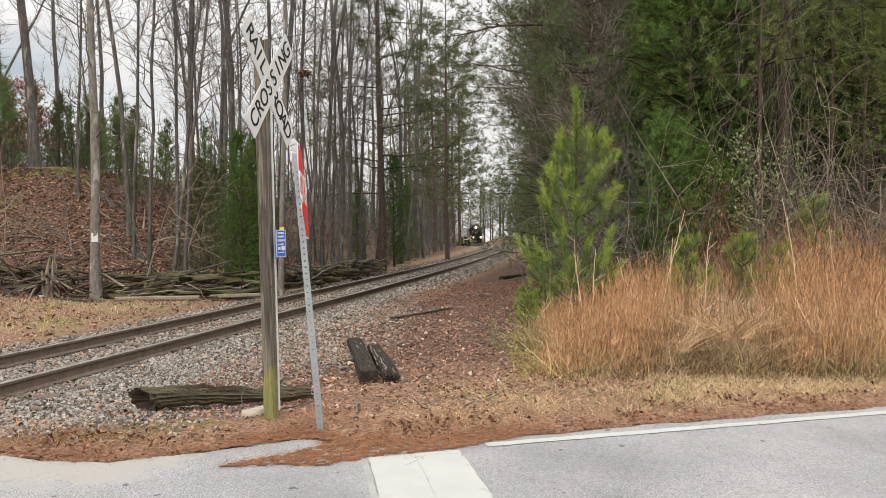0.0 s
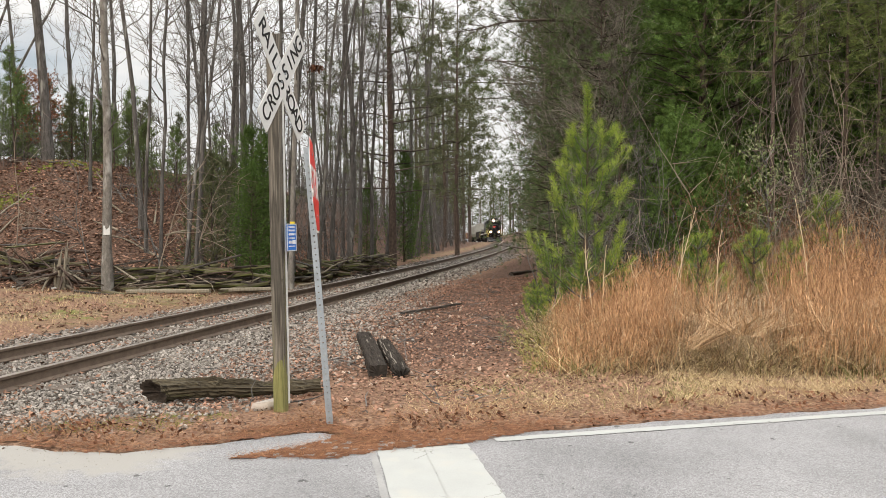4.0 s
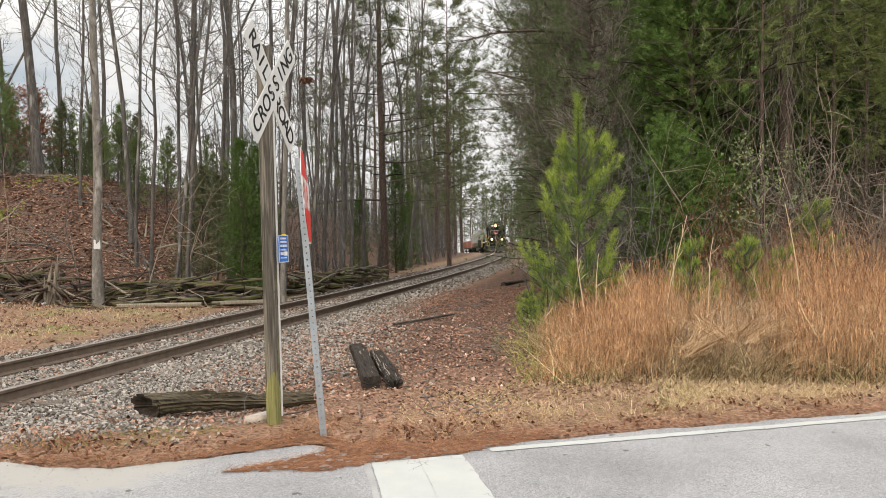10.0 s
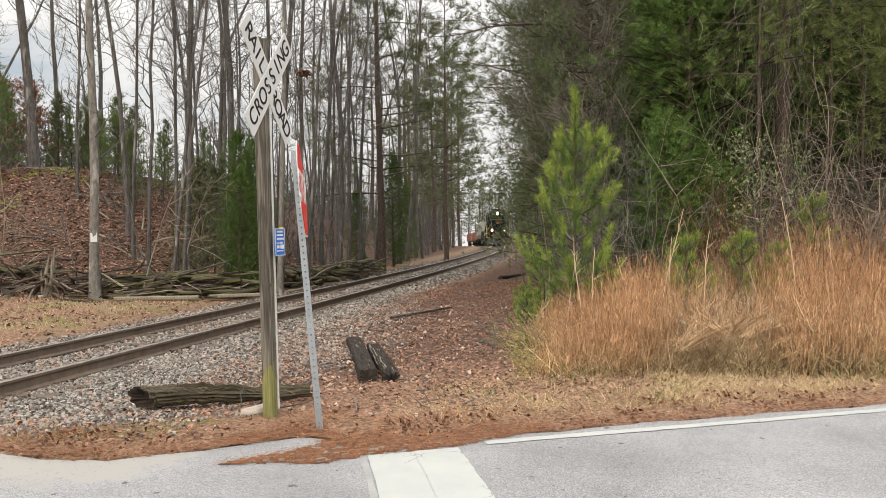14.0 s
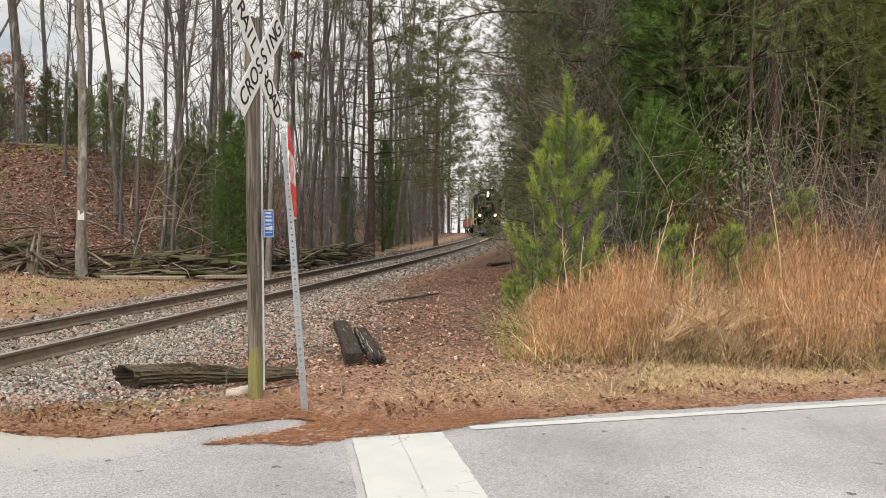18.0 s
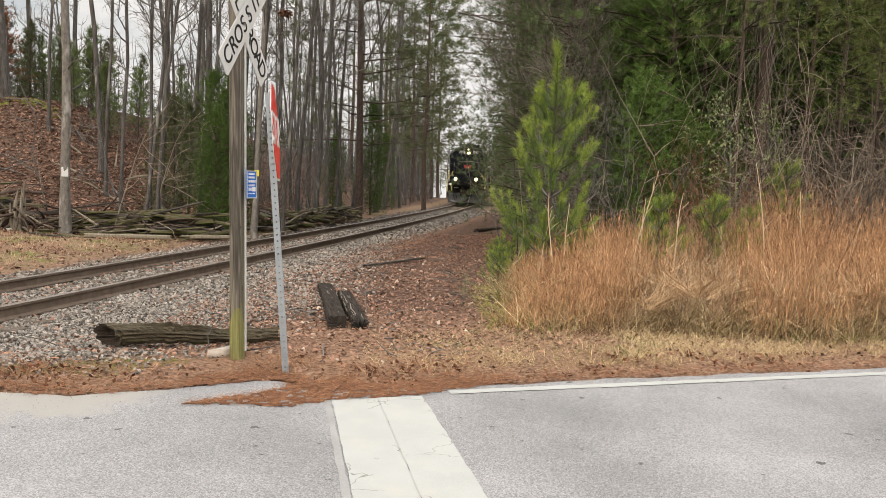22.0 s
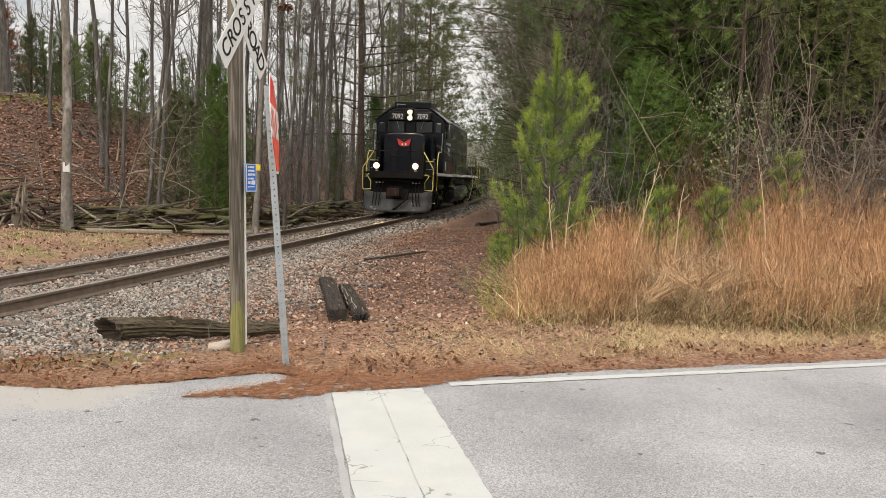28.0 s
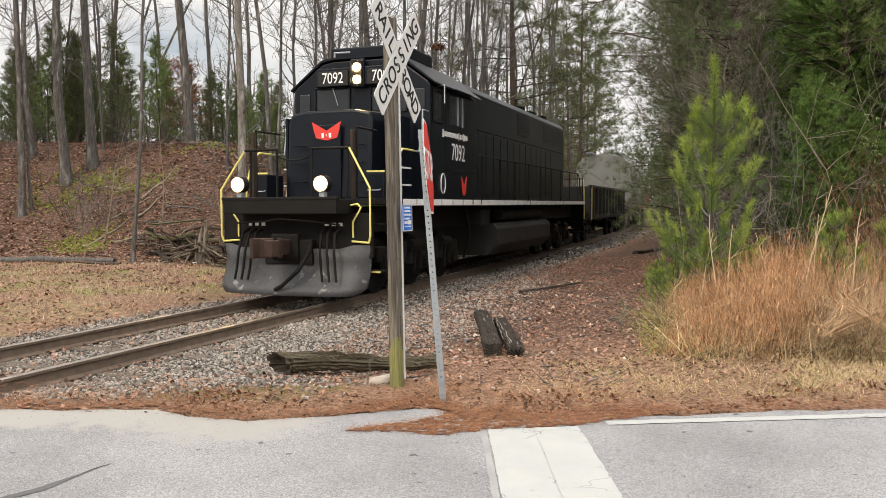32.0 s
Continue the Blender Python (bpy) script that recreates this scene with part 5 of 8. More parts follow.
def conifer_meshes(seed, height, reach, base, branches, per, spray, size, profile, rise=0.2, droop=0.0, dia=0.2, inner=0.25, jitter=0.12):
    """A needle tree: trunk, limbs and one mesh of sprays. profile gives the reach from 0 at the base to 1 at the top."""
    r = np.random.default_rng(seed)
    trunk = wander((0, 0, -0.2), (0, 0, 1), height, r, 10, 0.02, 0.1)
    rad = dia / 2 * (1 - 0.93 * np.linspace(0, 1, 11))
    places, ways, limbs = [], [], []
    for i in range(branches):
        f = (i + r.uniform(0, 1)) / branches
        k = (base + (1 - base) * f) * 10
        j = min(int(k), 9)
        p = trunk[j] + (trunk[j + 1] - trunk[j]) * (k - j)
        a = r.uniform(0, 2 * np.pi)
        ln = reach * profile(f) * r.uniform(0.65, 1.12)
        out = np.array([np.cos(a), np.sin(a), rise + 0.25 * f + r.normal(0, 0.1)])
        limb = wander(p, out, max(ln, 0.05), r, 4, 0.08, -droop)
        limbs.append((limb, np.linspace(max(0.005, 0.009 * ln + 0.003), 0.003, 5)))
        for c in range(per):
            s = inner + (1 - inner) * (c + r.uniform(0, 1)) / per
            q = limb[min(int(s * 4), 3)]
            q = q + (limb[min(int(s * 4) + 1, 4)] - q) * (s * 4 - int(s * 4))
            places.append(q + r.normal(0, jitter * (0.3 + ln * 0.25), 3))
            ways.append(unit(limb[-1] - limb[0]) * 0.8 + r.normal(0, 0.5, 3) + (0, 0, 0.3 - 1.2 * droop))
    n = len(places)
    v, f = spray
    foliage = scatter("foliage", v, f, np.array(places), aims(ways, r), size * r.uniform(0.7, 1.2, n))
    return tubes_mesh("trunk", [(trunk, rad)], 8), tubes_mesh("branchwork", limbs, 4), foliage


def plant(name, meshes, x, y, size, turn, mats, label, category="tree", group="", z=None, lean=(0, 0), wide=1.0):
    root = empty(name, Matrix(), label, category, group)
    root.matrix_world = pose(x, y, float(ground_z(x, y)) - 0.03 if z is None else z, lean[0], lean[1], turn) @ Matrix.Diagonal((size * wide, size * wide, size, 1))
    for pn, me, mat in zip(("trunk", "branchwork", "foliage", "new_growth"), meshes, mats):
        if me is None:
            continue
        if not me.materials:
            me.materials.append(mat)
        ob = new(pn, me)
        ob.parent = root
        if pn != "trunk":
            tagged(ob, kind="stuff")
    return root


RT = np.random.default_rng(5)
TUFT = tuft(18, 0.55, 0.030, RT)
FINE_TUFT = tuft(34, 0.60, 0.014, RT)
SCALY = scale_spray(RT)
BROAD = leaf_spray(RT)
PINE = [conifer_meshes(30 + k, 19, 3.9, 0.18 + 0.06 * k, 78, 26, TUFT, 0.42, lambda f: 1.0 - 0.45 * f, 0.12, 0.01, 0.42, 0.35) for k in range(2)]
THINPINE = [conifer_meshes(36 + k, 19, 4.2, 0.16 + 0.05 * k, 60, 30, TUFT, 0.46, lambda f: 1.0 - 0.5 * f, 0.05, 0.0, 0.34, 0.40, 0.16) for k in range(2)]
FAR_TUFT = tuft(8, 0.6, 0.06, RT)
FAR_PINE = [conifer_meshes(35 + k, 19, 3.6, 0.22, 52, 11, FAR_TUFT, 0.48, lambda f: 1.0 - 0.7 * f, 0.12, 0.01, 0.42, 0.3) for k in range(2)]
SAPLING = [conifer_meshes(40 + k, 4.2, 1.25, 0.10, 50, 9, FAR_TUFT, 0.30, lambda f: 1.0 - 0.85 * f, 0.45, -0.02, 0.10, 0.2) for k in range(2)]
CEDAR_FRONT = [conifer_meshes(55 + k, 4.4, 1.25, 0.03, 150, 10, SCALY, 0.30, lambda f: (0.7 + 0.3 * f) * (1 - f) ** 0.8 + 0.08 + 0.16 * math.sin(13 * f + 2 * k), 0.35, 0.02, 0.12, 0.3, 0.5) for k in range(2)]
CEDAR_BACK = conifer_meshes(58, 7.6, 2.6, 0.05, 150, 9, SCALY, 0.36, lambda f: (0.55 + 0.6 * f) * (1 - f) ** 0.65 + 0.08, 0.25, 0.03, 0.22, 0.3, 0.4)
CEDAR = [conifer_meshes(50 + k, 7.6, 2.5, 0.03, 230, 15, SCALY, 0.25, lambda f: (0.55 + 0.6 * f) * (1 - f) ** 0.65 + 0.06 + 0.12 * math.sin(17 * f + k), 0.25, 0.03, 0.22, 0.3, 0.42) for k in range(3)]
BRUSHY = [conifer_meshes(60 + k, 11, 3.2, 0.05, 130, 12, TUFT, 0.27, lambda f: 0.9 * (1 - 0.6 * f) + 0.15 * math.sin(11 * f + k), 0.3, 0.02, 0.26, 0.2, 0.35) for k in range(2)]
SHRUB = [conifer_meshes(70 + k, 1.9, 0.8, 0.05, 30, 4, BROAD, 0.22, lambda f: 0.9 - 0.4 * f, 0.7, 0.0, 0.04, 0.2) for k in range(2)]
M_SHRUB = surface("grey_green_shrub_leaves", (0.08, 0.11, 0.04), (0.28, 0.32, 0.16), 3, 0.6, 0, fine=14, island=0.8, spread=1.0)
# limbs within the foliage get the twig colour with shade put into it
NEEDLES = (M_PINEBARK, M_SHADETWIG, M_NEEDLE)
CEDARS = (M_PINEBARK, M_SHADETWIG, M_CEDAR)
YOUNGS = (M_PINEBARK, M_TWIG, M_YOUNG, M_SHOOT)


def at_bearing(tangent, depth):
    """A place depth metres ahead, by the tangent of its bearing from +y."""
    return tangent * depth, depth


def beside(y, reach, extra=0.0):
    """A place whose crown just clears the gap above the line."""
    return max(float(track_x(y)) + 2.9, 0.064 * y) + reach + extra


# trunks at the edge of the wood, nearest first: bearing, depth, thickness, form
for b, d, w, k in [(-0.527, 30.0, 0.50, 5), (-0.714, 27.0, 0.36, 4), (-0.672, 28.0, 0.46, 0), (-0.788, 25.0, 0.24, 1), (-0.617, 20.3, 0.13, 2), (-0.474, 27.0, 0.14, 0), (-0.385, 22.5, 0.13, 1), (-0.402, 24.5, 0.11, 3), (-0.358, 22.2, 0.14, 3), (-0.349, 22.6, 0.12, 4), (-0.340, 22.0, 0.15, 6),
                   (-0.332, 24.6, 0.20, 1), (-0.312, 26.0, 0.13, 0), (-0.284, 24.2, 0.29, 4), (-0.300, 29.0, 0.16, 3), (-0.238, 26.0, 0.20, 0), (-0.217, 25.5, 0.25, 6), (-0.194, 27.5, 0.20, 1)]:
    bare_tree(*at_bearing(b, d), w, k, RT.uniform(0.9, 1.1), RT.uniform(0, 360))
for b, d, w, k in [(-0.162, 28.5, 0.20, 2), (-0.143, 31.0, 0.24, 4), (-0.131, 33.0, 0.17, 1), (-0.152, 35.0, 0.18, 0), (-0.114, 34.0, 0.22, 6), (-0.108, 40.0, 0.22, 3), (-0.096, 39.0, 0.18, 5),
                   (-0.066, 42.0, 0.24, 0), (-0.057, 46.0, 0.24, 1), (-0.045, 52.0, 0.24, 3), (-0.036, 50.0, 0.20, 4), (-0.030, 58.0, 0.26, 6)]:
    bare_tree(*at_bearing(b, d), w, k, RT.uniform(0.9, 1.1), RT.uniform(0, 360))
birch = bare_tree(*at_bearing(-0.452, 20.4), 0.29, 4, 1.0, 24, M_PALEBARK, "pale-barked leafless tree with a white tag on its trunk")


def trunk_at(tree, z):
    """Middle and thickness of a tree's trunk at that height, in the tree's space."""
    me = next(c for c in tree.children if c.name.startswith("trunk")).data
    near = np.array([v.co[:] for v in me.vertices if abs(v.co.z - z) < 0.95])
    f = (z + 0.3) / (near[:, 2].max() + 0.3)
    c = near.mean(0)
    return c[0], c[1], np.abs(near[:, :2] - c[:2]).max() * (1 - 0.1 * f)


tx, ty, tr = trunk_at(birch, 1.5)
tag = part("white_tag", box((0.17, 0.012, 0.24), (tx, ty - tr - 0.035, 1.66), 0.004), M_WHITE, birch, "white tag")
hung = bare_tree(*at_bearing(-0.2185, 22.6), 0.20, 0, 1.0, 10, M_PALEBARK, "pale-barked leafless tree with a yellow tag")
part("yellow_tag", box((0.14, 0.02, 0.17), (0.10, -0.135, 1.93), 0.004), M_YELLOWTAG, hung, "yellow tag")

# trees further in, thinning with distance
made = 0
while made < 62:
    y = float(RT.uniform(24, 105))
    off = float(RT.uniform(4.6, 26))
    x = float(track_x(y)) - off
    if y - 21 < 2 or x / y < -0.72 or (y < 30 and off < 7) or (x / y < -0.33 and RT.uniform(0, 1) < 0.75):
        continue
    bare_tree(x, y, float(RT.uniform(0.12, 0.30)), int(RT.integers(0, 7)), float(RT.uniform(0.8, 1.15)), float(RT.uniform(0, 360)))
    made += 1
for k in range(7):
    x, y = -float(RT.uniform(12, 26)), float(RT.uniform(27, 40))
    bare_tree(x, y, float(RT.uniform(0.12, 0.3)), int(RT.integers(0, 7)), float(RT.uniform(0.8, 1.1)), float(RT.uniform(0, 360)))

# pines along the line and at its far end
for b, d, s, k in [(-0.0875, 36.5, 1.12, 0), (-0.006, 50.0, 0.95, 1), (-0.022, 66.0, 1.0, 1), (0.002, 82.0, 1.0, 0), (0.010, 99.0, 1.3, 1), (-0.02, 95.0, 1.1, 1)]:
    plant("pine_tree", THINPINE[k], *at_bearing(b, d), s, RT.uniform(0, 360), (M_PINEBARK, M_SHADETWIG, M_GREYNEEDLE), "tall pine with a dark straight trunk and sparse boughs", "tree", "pines along the line")
for y in np.arange(62, 215, 9.0):
    for side in (-1, 1):
        x = beside(y, 4.0, float(RT.uniform(0, 5))) if side > 0 else float(track_x(y)) - float(RT.uniform(7.0, 12.0))
        plant("pine_tree", FAR_PINE[int(RT.integers(0, 2))], x, float(y), float(RT.uniform(0.8, 1.15)), RT.uniform(0, 360), NEEDLES, "tall pine beside the railway, seen far off", "tree", "far pines")
for k in range(96):
    x = float(RT.uniform(-48, 48))
    plant("pine_tree", FAR_PINE[k % 2], x, float(RT.uniform(205, 262)) if x < -14 or x > 22 else float(RT.uniform(240, 275)), float(RT.uniform(0.8, 1.25)), RT.uniform(0, 360), NEEDLES, "distant pine closing the view along the railway", "tree", "far pines")

# evergreens under the bare trees
for b, d, s, k in [(-0.262, 23.2, 0.62, 0), (-0.268, 22.6, 0.48, 1), (-0.252, 24.4, 0.62, 2), (-0.073, 40.0, 0.75, 2), (-0.055, 48.0, 0.6, 0), (-0.12, 37.0, 0.5, 1)]:
    plant("cedar_tree", CEDAR[k], *at_bearing(b, d), s, RT.uniform(0, 360), CEDARS, "dark green cedar under the bare trees", "tree", "cedars of the wood", wide=0.78)
for b, d, s in ((-0.318, 23.6, 0.95), (-0.335, 25.0, 0.8), (-0.30, 26.0, 0.9)):
    plant("pine_sapling", SAPLING[0], *at_bearing(b, d), s, 900 * b, (M_PINEBARK, M_TWIG, M_GREYNEEDLE), "soft grey-green young pine at the foot of the bank", "tree", "pine saplings on the bank")
for k in range(110):
    b, d = float(RT.uniform(-0.98, -0.22)), float(RT.uniform(29.5, 40))
    plant("pine_sapling", SAPLING[k % 2], *at_bearing(b, d), float(RT.uniform(0.45, 0.90)) * (1.0 if b > -0.56 else 1.55), RT.uniform(0, 360), (M_PINEBARK, M_TWIG, M_SAPLING), "young pine on the leafy bank", "tree", "pine saplings on the bank")

# the thick wood beside the grass
for b, d, s, k in [(0.300, 15.6, 1.05, 0), (0.345, 16.0, 1.1, 1), (0.375, 17.0, 1.2, 2), (0.350, 18.0, 1.35, 0), (0.285, 19.5, 1.35, 2), (0.275, 17.6, 0.8, 1), (0.255, 22.0, 1.35, 0),
                   (0.41, 17.5, 1.3, 2), (0.47, 18.5, 1.35, 1), (0.53, 17.5, 1.3, 0), (0.60, 17.0, 1.3, 2), (0.68, 17.0, 1.3, 1), (0.43, 19.5, 0.8, 0), (0.61, 19.5, 0.9, 0)]:
    plant("cedar_tree", CEDAR[k] if d < 16.5 else CEDAR_BACK, *at_bearing(b, d), s, RT.uniform(0, 360), CEDARS if b < 0.40 else (M_PINEBARK, M_SHADETWIG, M_GREYNEEDLE), "dense dark green cedar at the edge of the grass", "tree", "cedars beside the grass")
for b, d, s, k, w in [(0.272, 13.5, 0.70, 1, 0.85), (0.250, 13.9, 0.45, 0, 1.0), (0.305, 13.7, 0.55, 0, 1.0), (0.338, 13.9, 0.42, 1, 1.2)]:
    plant("cedar_tree", CEDAR_FRONT[k], *at_bearing(b, d), s, RT.uniform(0, 360), (M_PINEBARK, M_SHADETWIG, M_LITCEDAR), "slender bright green cedar before the darker ones", "tree", "cedars beside the grass", wide=w)
for b, d, s in [(0.47, 21.0, 0.42), (0.52, 21.5, 0.45), (0.57, 21.0, 0.45), (0.62, 21.5, 0.42), (0.40, 25.0, 1.0), (0.45, 26.0, 1.1), (0.50, 25.0, 1.0), (0.55, 26.0, 1.1), (0.60, 25.0, 1.0), (0.65, 26.0, 1.1), (0.70, 25.0, 1.0)]:
    plant("cedar_tree", CEDAR_BACK, *at_bearing(b, d), s, RT.uniform(0, 360), CEDARS if b < 0.40 else (M_PINEBARK, M_SHADETWIG, M_GREYNEEDLE), "dense dull green cedar deep in the wood", "tree", "cedars deep in the wood", wide=1.25)
for y, s, k in [(20.0, 0.70, 1), (23.5, 0.80, 0), (28.0, 0.95, 1), (33.0, 1.05, 0), (39.0, 1.1, 1), (46.0, 1.15, 0), (54.0, 1.2, 1), (63.0, 1.25, 0), (73.0, 1.3, 1), (84.0, 1.3, 0), (97.0, 1.3, 1), (112.0, 1.3, 0), (130.0, 1.4, 1), (150.0, 1.4, 0)]:
    plant("brushy_pine", BRUSHY[k], beside(y, 2.6 * s), y, s, RT.uniform(0, 360), NEEDLES, "shaggy pine with boughs down to the ground", "tree", "pines beside the line")
for b, d, s, k in [(0.20, 26.0, 1.3, 1), (0.27, 24.0, 1.4, 0), (0.35, 23.0, 1.4, 1), (0.44, 22.0, 1.4, 0), (0.53, 22.0, 1.4, 1), (0.62, 22.0, 1.4, 0), (0.70, 22.0, 1.4, 1)]:
    plant("brushy_pine", BRUSHY[k], *at_bearing(b, d), s, RT.uniform(0, 360), NEEDLES, "shaggy pine with boughs down to the ground", "tree", "pines beside the grass")
for k in range(26):
    y = float(RT.uniform(30, 85))
    x = beside(y, 2.2, float(RT.uniform(0, 7)))
    bare_tree(x, y, float(RT.uniform(0.12, 0.28)), int(RT.integers(0, 7)), float(RT.uniform(0.7, 1.0)), float(RT.uniform(0, 360)))
# the tangled edge of the wood beside the line: dead lower limbs with a few dull needles at their ends
TANGLE = [bare_tree_meshes(140 + k, 10.5, 0.17, 0.04, 84, 7, 0.03) for k in range(3)]
M_EDGENEEDLE = surface("dull_dark_needles", (0.022, 0.038, 0.014), (0.135, 0.185, 0.078), 2, 0.7, 0, fine=10, island=0.8, spread=1.0, spec=0.15)
TUFTED = [conifer_meshes(145 + k, 10.5, 2.0, 0.08, 90, 10, TUFT, 0.22, lambda f: 0.95 - 0.25 * f + 0.2 * math.sin(9 * f + k), 0.1, 0.02, 0.15, 0.75, 0.35) for k in range(2)]
for b, d, s, k in [(0.165, 16.0, 0.78, 0), (0.195, 15.5, 0.62, 1), (0.140, 19.5, 1.0, 2), (0.190, 18.5, 0.9, 0), (0.122, 24.0, 1.15, 1), (0.165, 22.0, 1.1, 2), (0.215, 21.5, 1.1, 0), (0.122, 29.0, 1.3, 0), (0.145, 27.0, 1.3, 1), (0.117, 35.0, 1.5, 2), (0.152, 19.1, 0.9, 1)]:
    x, y = at_bearing(b, d)
    root = plant("tangled_pine", (TANGLE[k][0][1], TANGLE[k][1]), x, y, s, RT.uniform(0, 360), (M_PINEBARK, M_DEADTWIG), "half-dead pine whose bare grey limbs form a dense tangle", "tree", "tangled pines beside the line", wide=0.9)
    for pn, me, mat in zip(("branchwork", "foliage"), TUFTED[k % 2][1:], (M_SHADETWIG, M_EDGENEEDLE)):
        if not me.materials:
            me.materials.append(mat)
        ob = new(pn, me)
        ob.parent = root
        ob.matrix_local = pose(0, 0, 0, 0, 0, 70 * k)
        tagged(ob, "sparse dull green needles" if pn == "foliage" else "", kind="stuff")
host = root
limb_r = np.random.default_rng(71)
lx, ly = at_bearing(0.150, 19.0)
bough = wander((lx, ly, float(ground_z(lx, ly)) + 6.3), (-1.0, -0.1, 0.10), 2.9, limb_r, 9, 0.10, -0.035)
lines, tips = [(bough, np.linspace(0.045, 0.010, 10))], []
for k in range(30):
    q = bough[limb_r.integers(2, 10)]
    sub = wander(q, (limb_r.normal(-0.6, 0.5), limb_r.normal(0, 0.5), limb_r.normal(-0.05, 0.35)), limb_r.uniform(0.5, 1.3), limb_r, 5, 0.16, -0.02)
    lines.append((sub, np.linspace(0.010, 0.004, 6)))
    tips += [sub[-1], sub[-1] + limb_r.normal(0, 0.06, 3), sub[-2] + limb_r.normal(0, 0.08, 3)]
limb = mesh_part("overhanging_limb", tubes_mesh("overhanging_limb", lines, 5), M_SHADETWIG, host, "bare crooked limb arching over the line")
limb.matrix_parent_inverse = host.matrix_world.inverted()
leafy = mesh_part("limb_needles", scatter("limb_needles", *TUFT, np.array(tips), spins(len(tips), limb_r), 0.14 * np.ones(len(tips))), M_GREYNEEDLE, limb)
tagged(leafy, "dark needle tufts at the ends of the limb", kind="stuff")
BOUGHY = conifer_meshes(66, 9.5, 1.7, 0.40, 50, 18, TUFT, 0.26, lambda f: 0.9 - 0.3 * f + 0.2 * math.sin(9 * f), 0.15, 0.0, 0.11, 0.5, 0.45)
for b, d, s in [(0.385, 13.9, 0.80), (0.475, 14.4, 0.82), (0.515, 13.9, 0.60), (0.560, 13.3, 0.55), (0.60, 14.0, 0.62), (0.565, 14.6, 0.80), (0.325, 16.8, 1.0)]:
    plant("boughed_pine", BOUGHY, *at_bearing(b, d), s, 150 * b, (M_PINEBARK, M_SHADETWIG, M_BOUGH), "slender pine with yellow-green boughs among the cedars", "tree", "pines beside the grass")


OVERHANG = conifer_meshes(67, 9.5, 2.3, 0.40, 46, 15, TUFT, 0.30, lambda f: 0.95 - 0.3 * f + 0.2 * math.sin(9 * f), 0.15, 0.0, 0.18, 0.40, 0.3)
for y, s in ((30.0, 1.6), (38.0, 1.85), (47.0, 2.0)):
    plant("overhanging_pine", OVERHANG, beside(y, 1.6), y, s, 40 * y, NEEDLES, "tall pine whose upper boughs reach over the line", "tree", "pines beside the line")
for k in range(16):
    x, y = float(RT.uniform(-34, -17)), float(RT.uniform(23, 34))
    if x / y < -0.70:
        bare_tree(x, y, float(RT.uniform(0.10, 0.26)), int(RT.integers(0, 7)), float(RT.uniform(0.7, 1.1)), float(RT.uniform(0, 360)))


# ---- the far wood, too distant to tell tree from tree ----
def far_wood():
    r = np.random.default_rng(77)
    lines = []
    while len(lines) < 900:
        y = r.uniform(75, 300)
        off = r.uniform(7.5, 60) * r.choice([-1, 1])
        if y > 236:
            off = r.uniform(-70, 70)
        x = float(track_x(y)) + off
        if off > 0 and x < beside(y, 1.5):
            continue
        z = float(ground_z(x, y))
        h = r.uniform(9, 17)
        lines.append((wander((x, y, z - 0.3), (r.normal(0, 0.03), r.normal(0, 0.03), 1), h, r, 3, 0.03), np.linspace(0.16, 0.04, 4)))
    twig = []
    for p, q in lines:
        for k in range(17):
            s = r.uniform(0.08, 1.0) * 3
            j = min(int(s), 2)
            a = p[j] + (p[j + 1] - p[j]) * (s - j)
            a = a + r.normal(0, 0.5, 3) * (1, 1, 0.2)
            twig.append((wander(a, (r.normal(0, 0.7), r.normal(0, 0.7), r.uniform(0.2, 1.0)), r.uniform(1.0, 3.0), r, 2, 0.2), np.array([0.035, 0.028, 0.015])))
    me = tubes_mesh("far_wood", lines + twig, 3)
    return tagged(mesh_part("far_wood", me, M_TWIG), "distant leafless grey wood along the railway", "wood", kind="stuff")


far_wood()

# ---- leafless brush, vines and a dead trunk ----
def thicket_mesh(seed, stems, height, spread):
    """Thin crooked stems with twigs."""
    r = np.random.default_rng(seed)
    lines = []
    for k in range(stems):
        p = (r.normal(0, spread), r.normal(0, spread), -0.05)
        h = height * r.uniform(0.5, 1.0)
        stem = wander(p, (r.normal(0, 0.3), r.normal(0, 0.3), 1), h, r, 6, 0.14, 0.02)
        lines.append((stem, np.linspace(0.011, 0.004, 7)))
        for c in range(6):
            q = stem[r.integers(1, 6)]
            tw = wander(q, (r.normal(0, 0.8), r.normal(0, 0.8), r.uniform(0.1, 0.9)), h * r.uniform(0.15, 0.45), r, 3, 0.22)
            lines.append((tw, np.array([0.006, 0.005, 0.004, 0.003])))
    return tubes_mesh("stems", lines, 3)


THICKET = [thicket_mesh(90 + k, 26, 2.6 + 0.7 * k, 0.75) for k in range(3)]
M_PALETWIG = surface("pale_dead_stems", (0.12, 0.095, 0.075), (0.34, 0.28, 0.225), 3, 0.95, 0.1, fine=20, island=0.6)


def thicket(x, y, k, size, material, label):
    me = THICKET[k]
    if not me.materials:
        me.materials.append(M_TWIG)
    ob = new("thicket", me)
    ob.matrix_world = pose(x, y, float(ground_z(x, y)) - 0.02, 0, 0, float(RT.uniform(0, 360))) @ Matrix.Diagonal((size, size, size, 1))
    ob.material_slots[0].link = "OBJECT"
    ob.material_slots[0].material = material
    return tagged(ob, label, "bush", "leafless brush", kind="stuff")


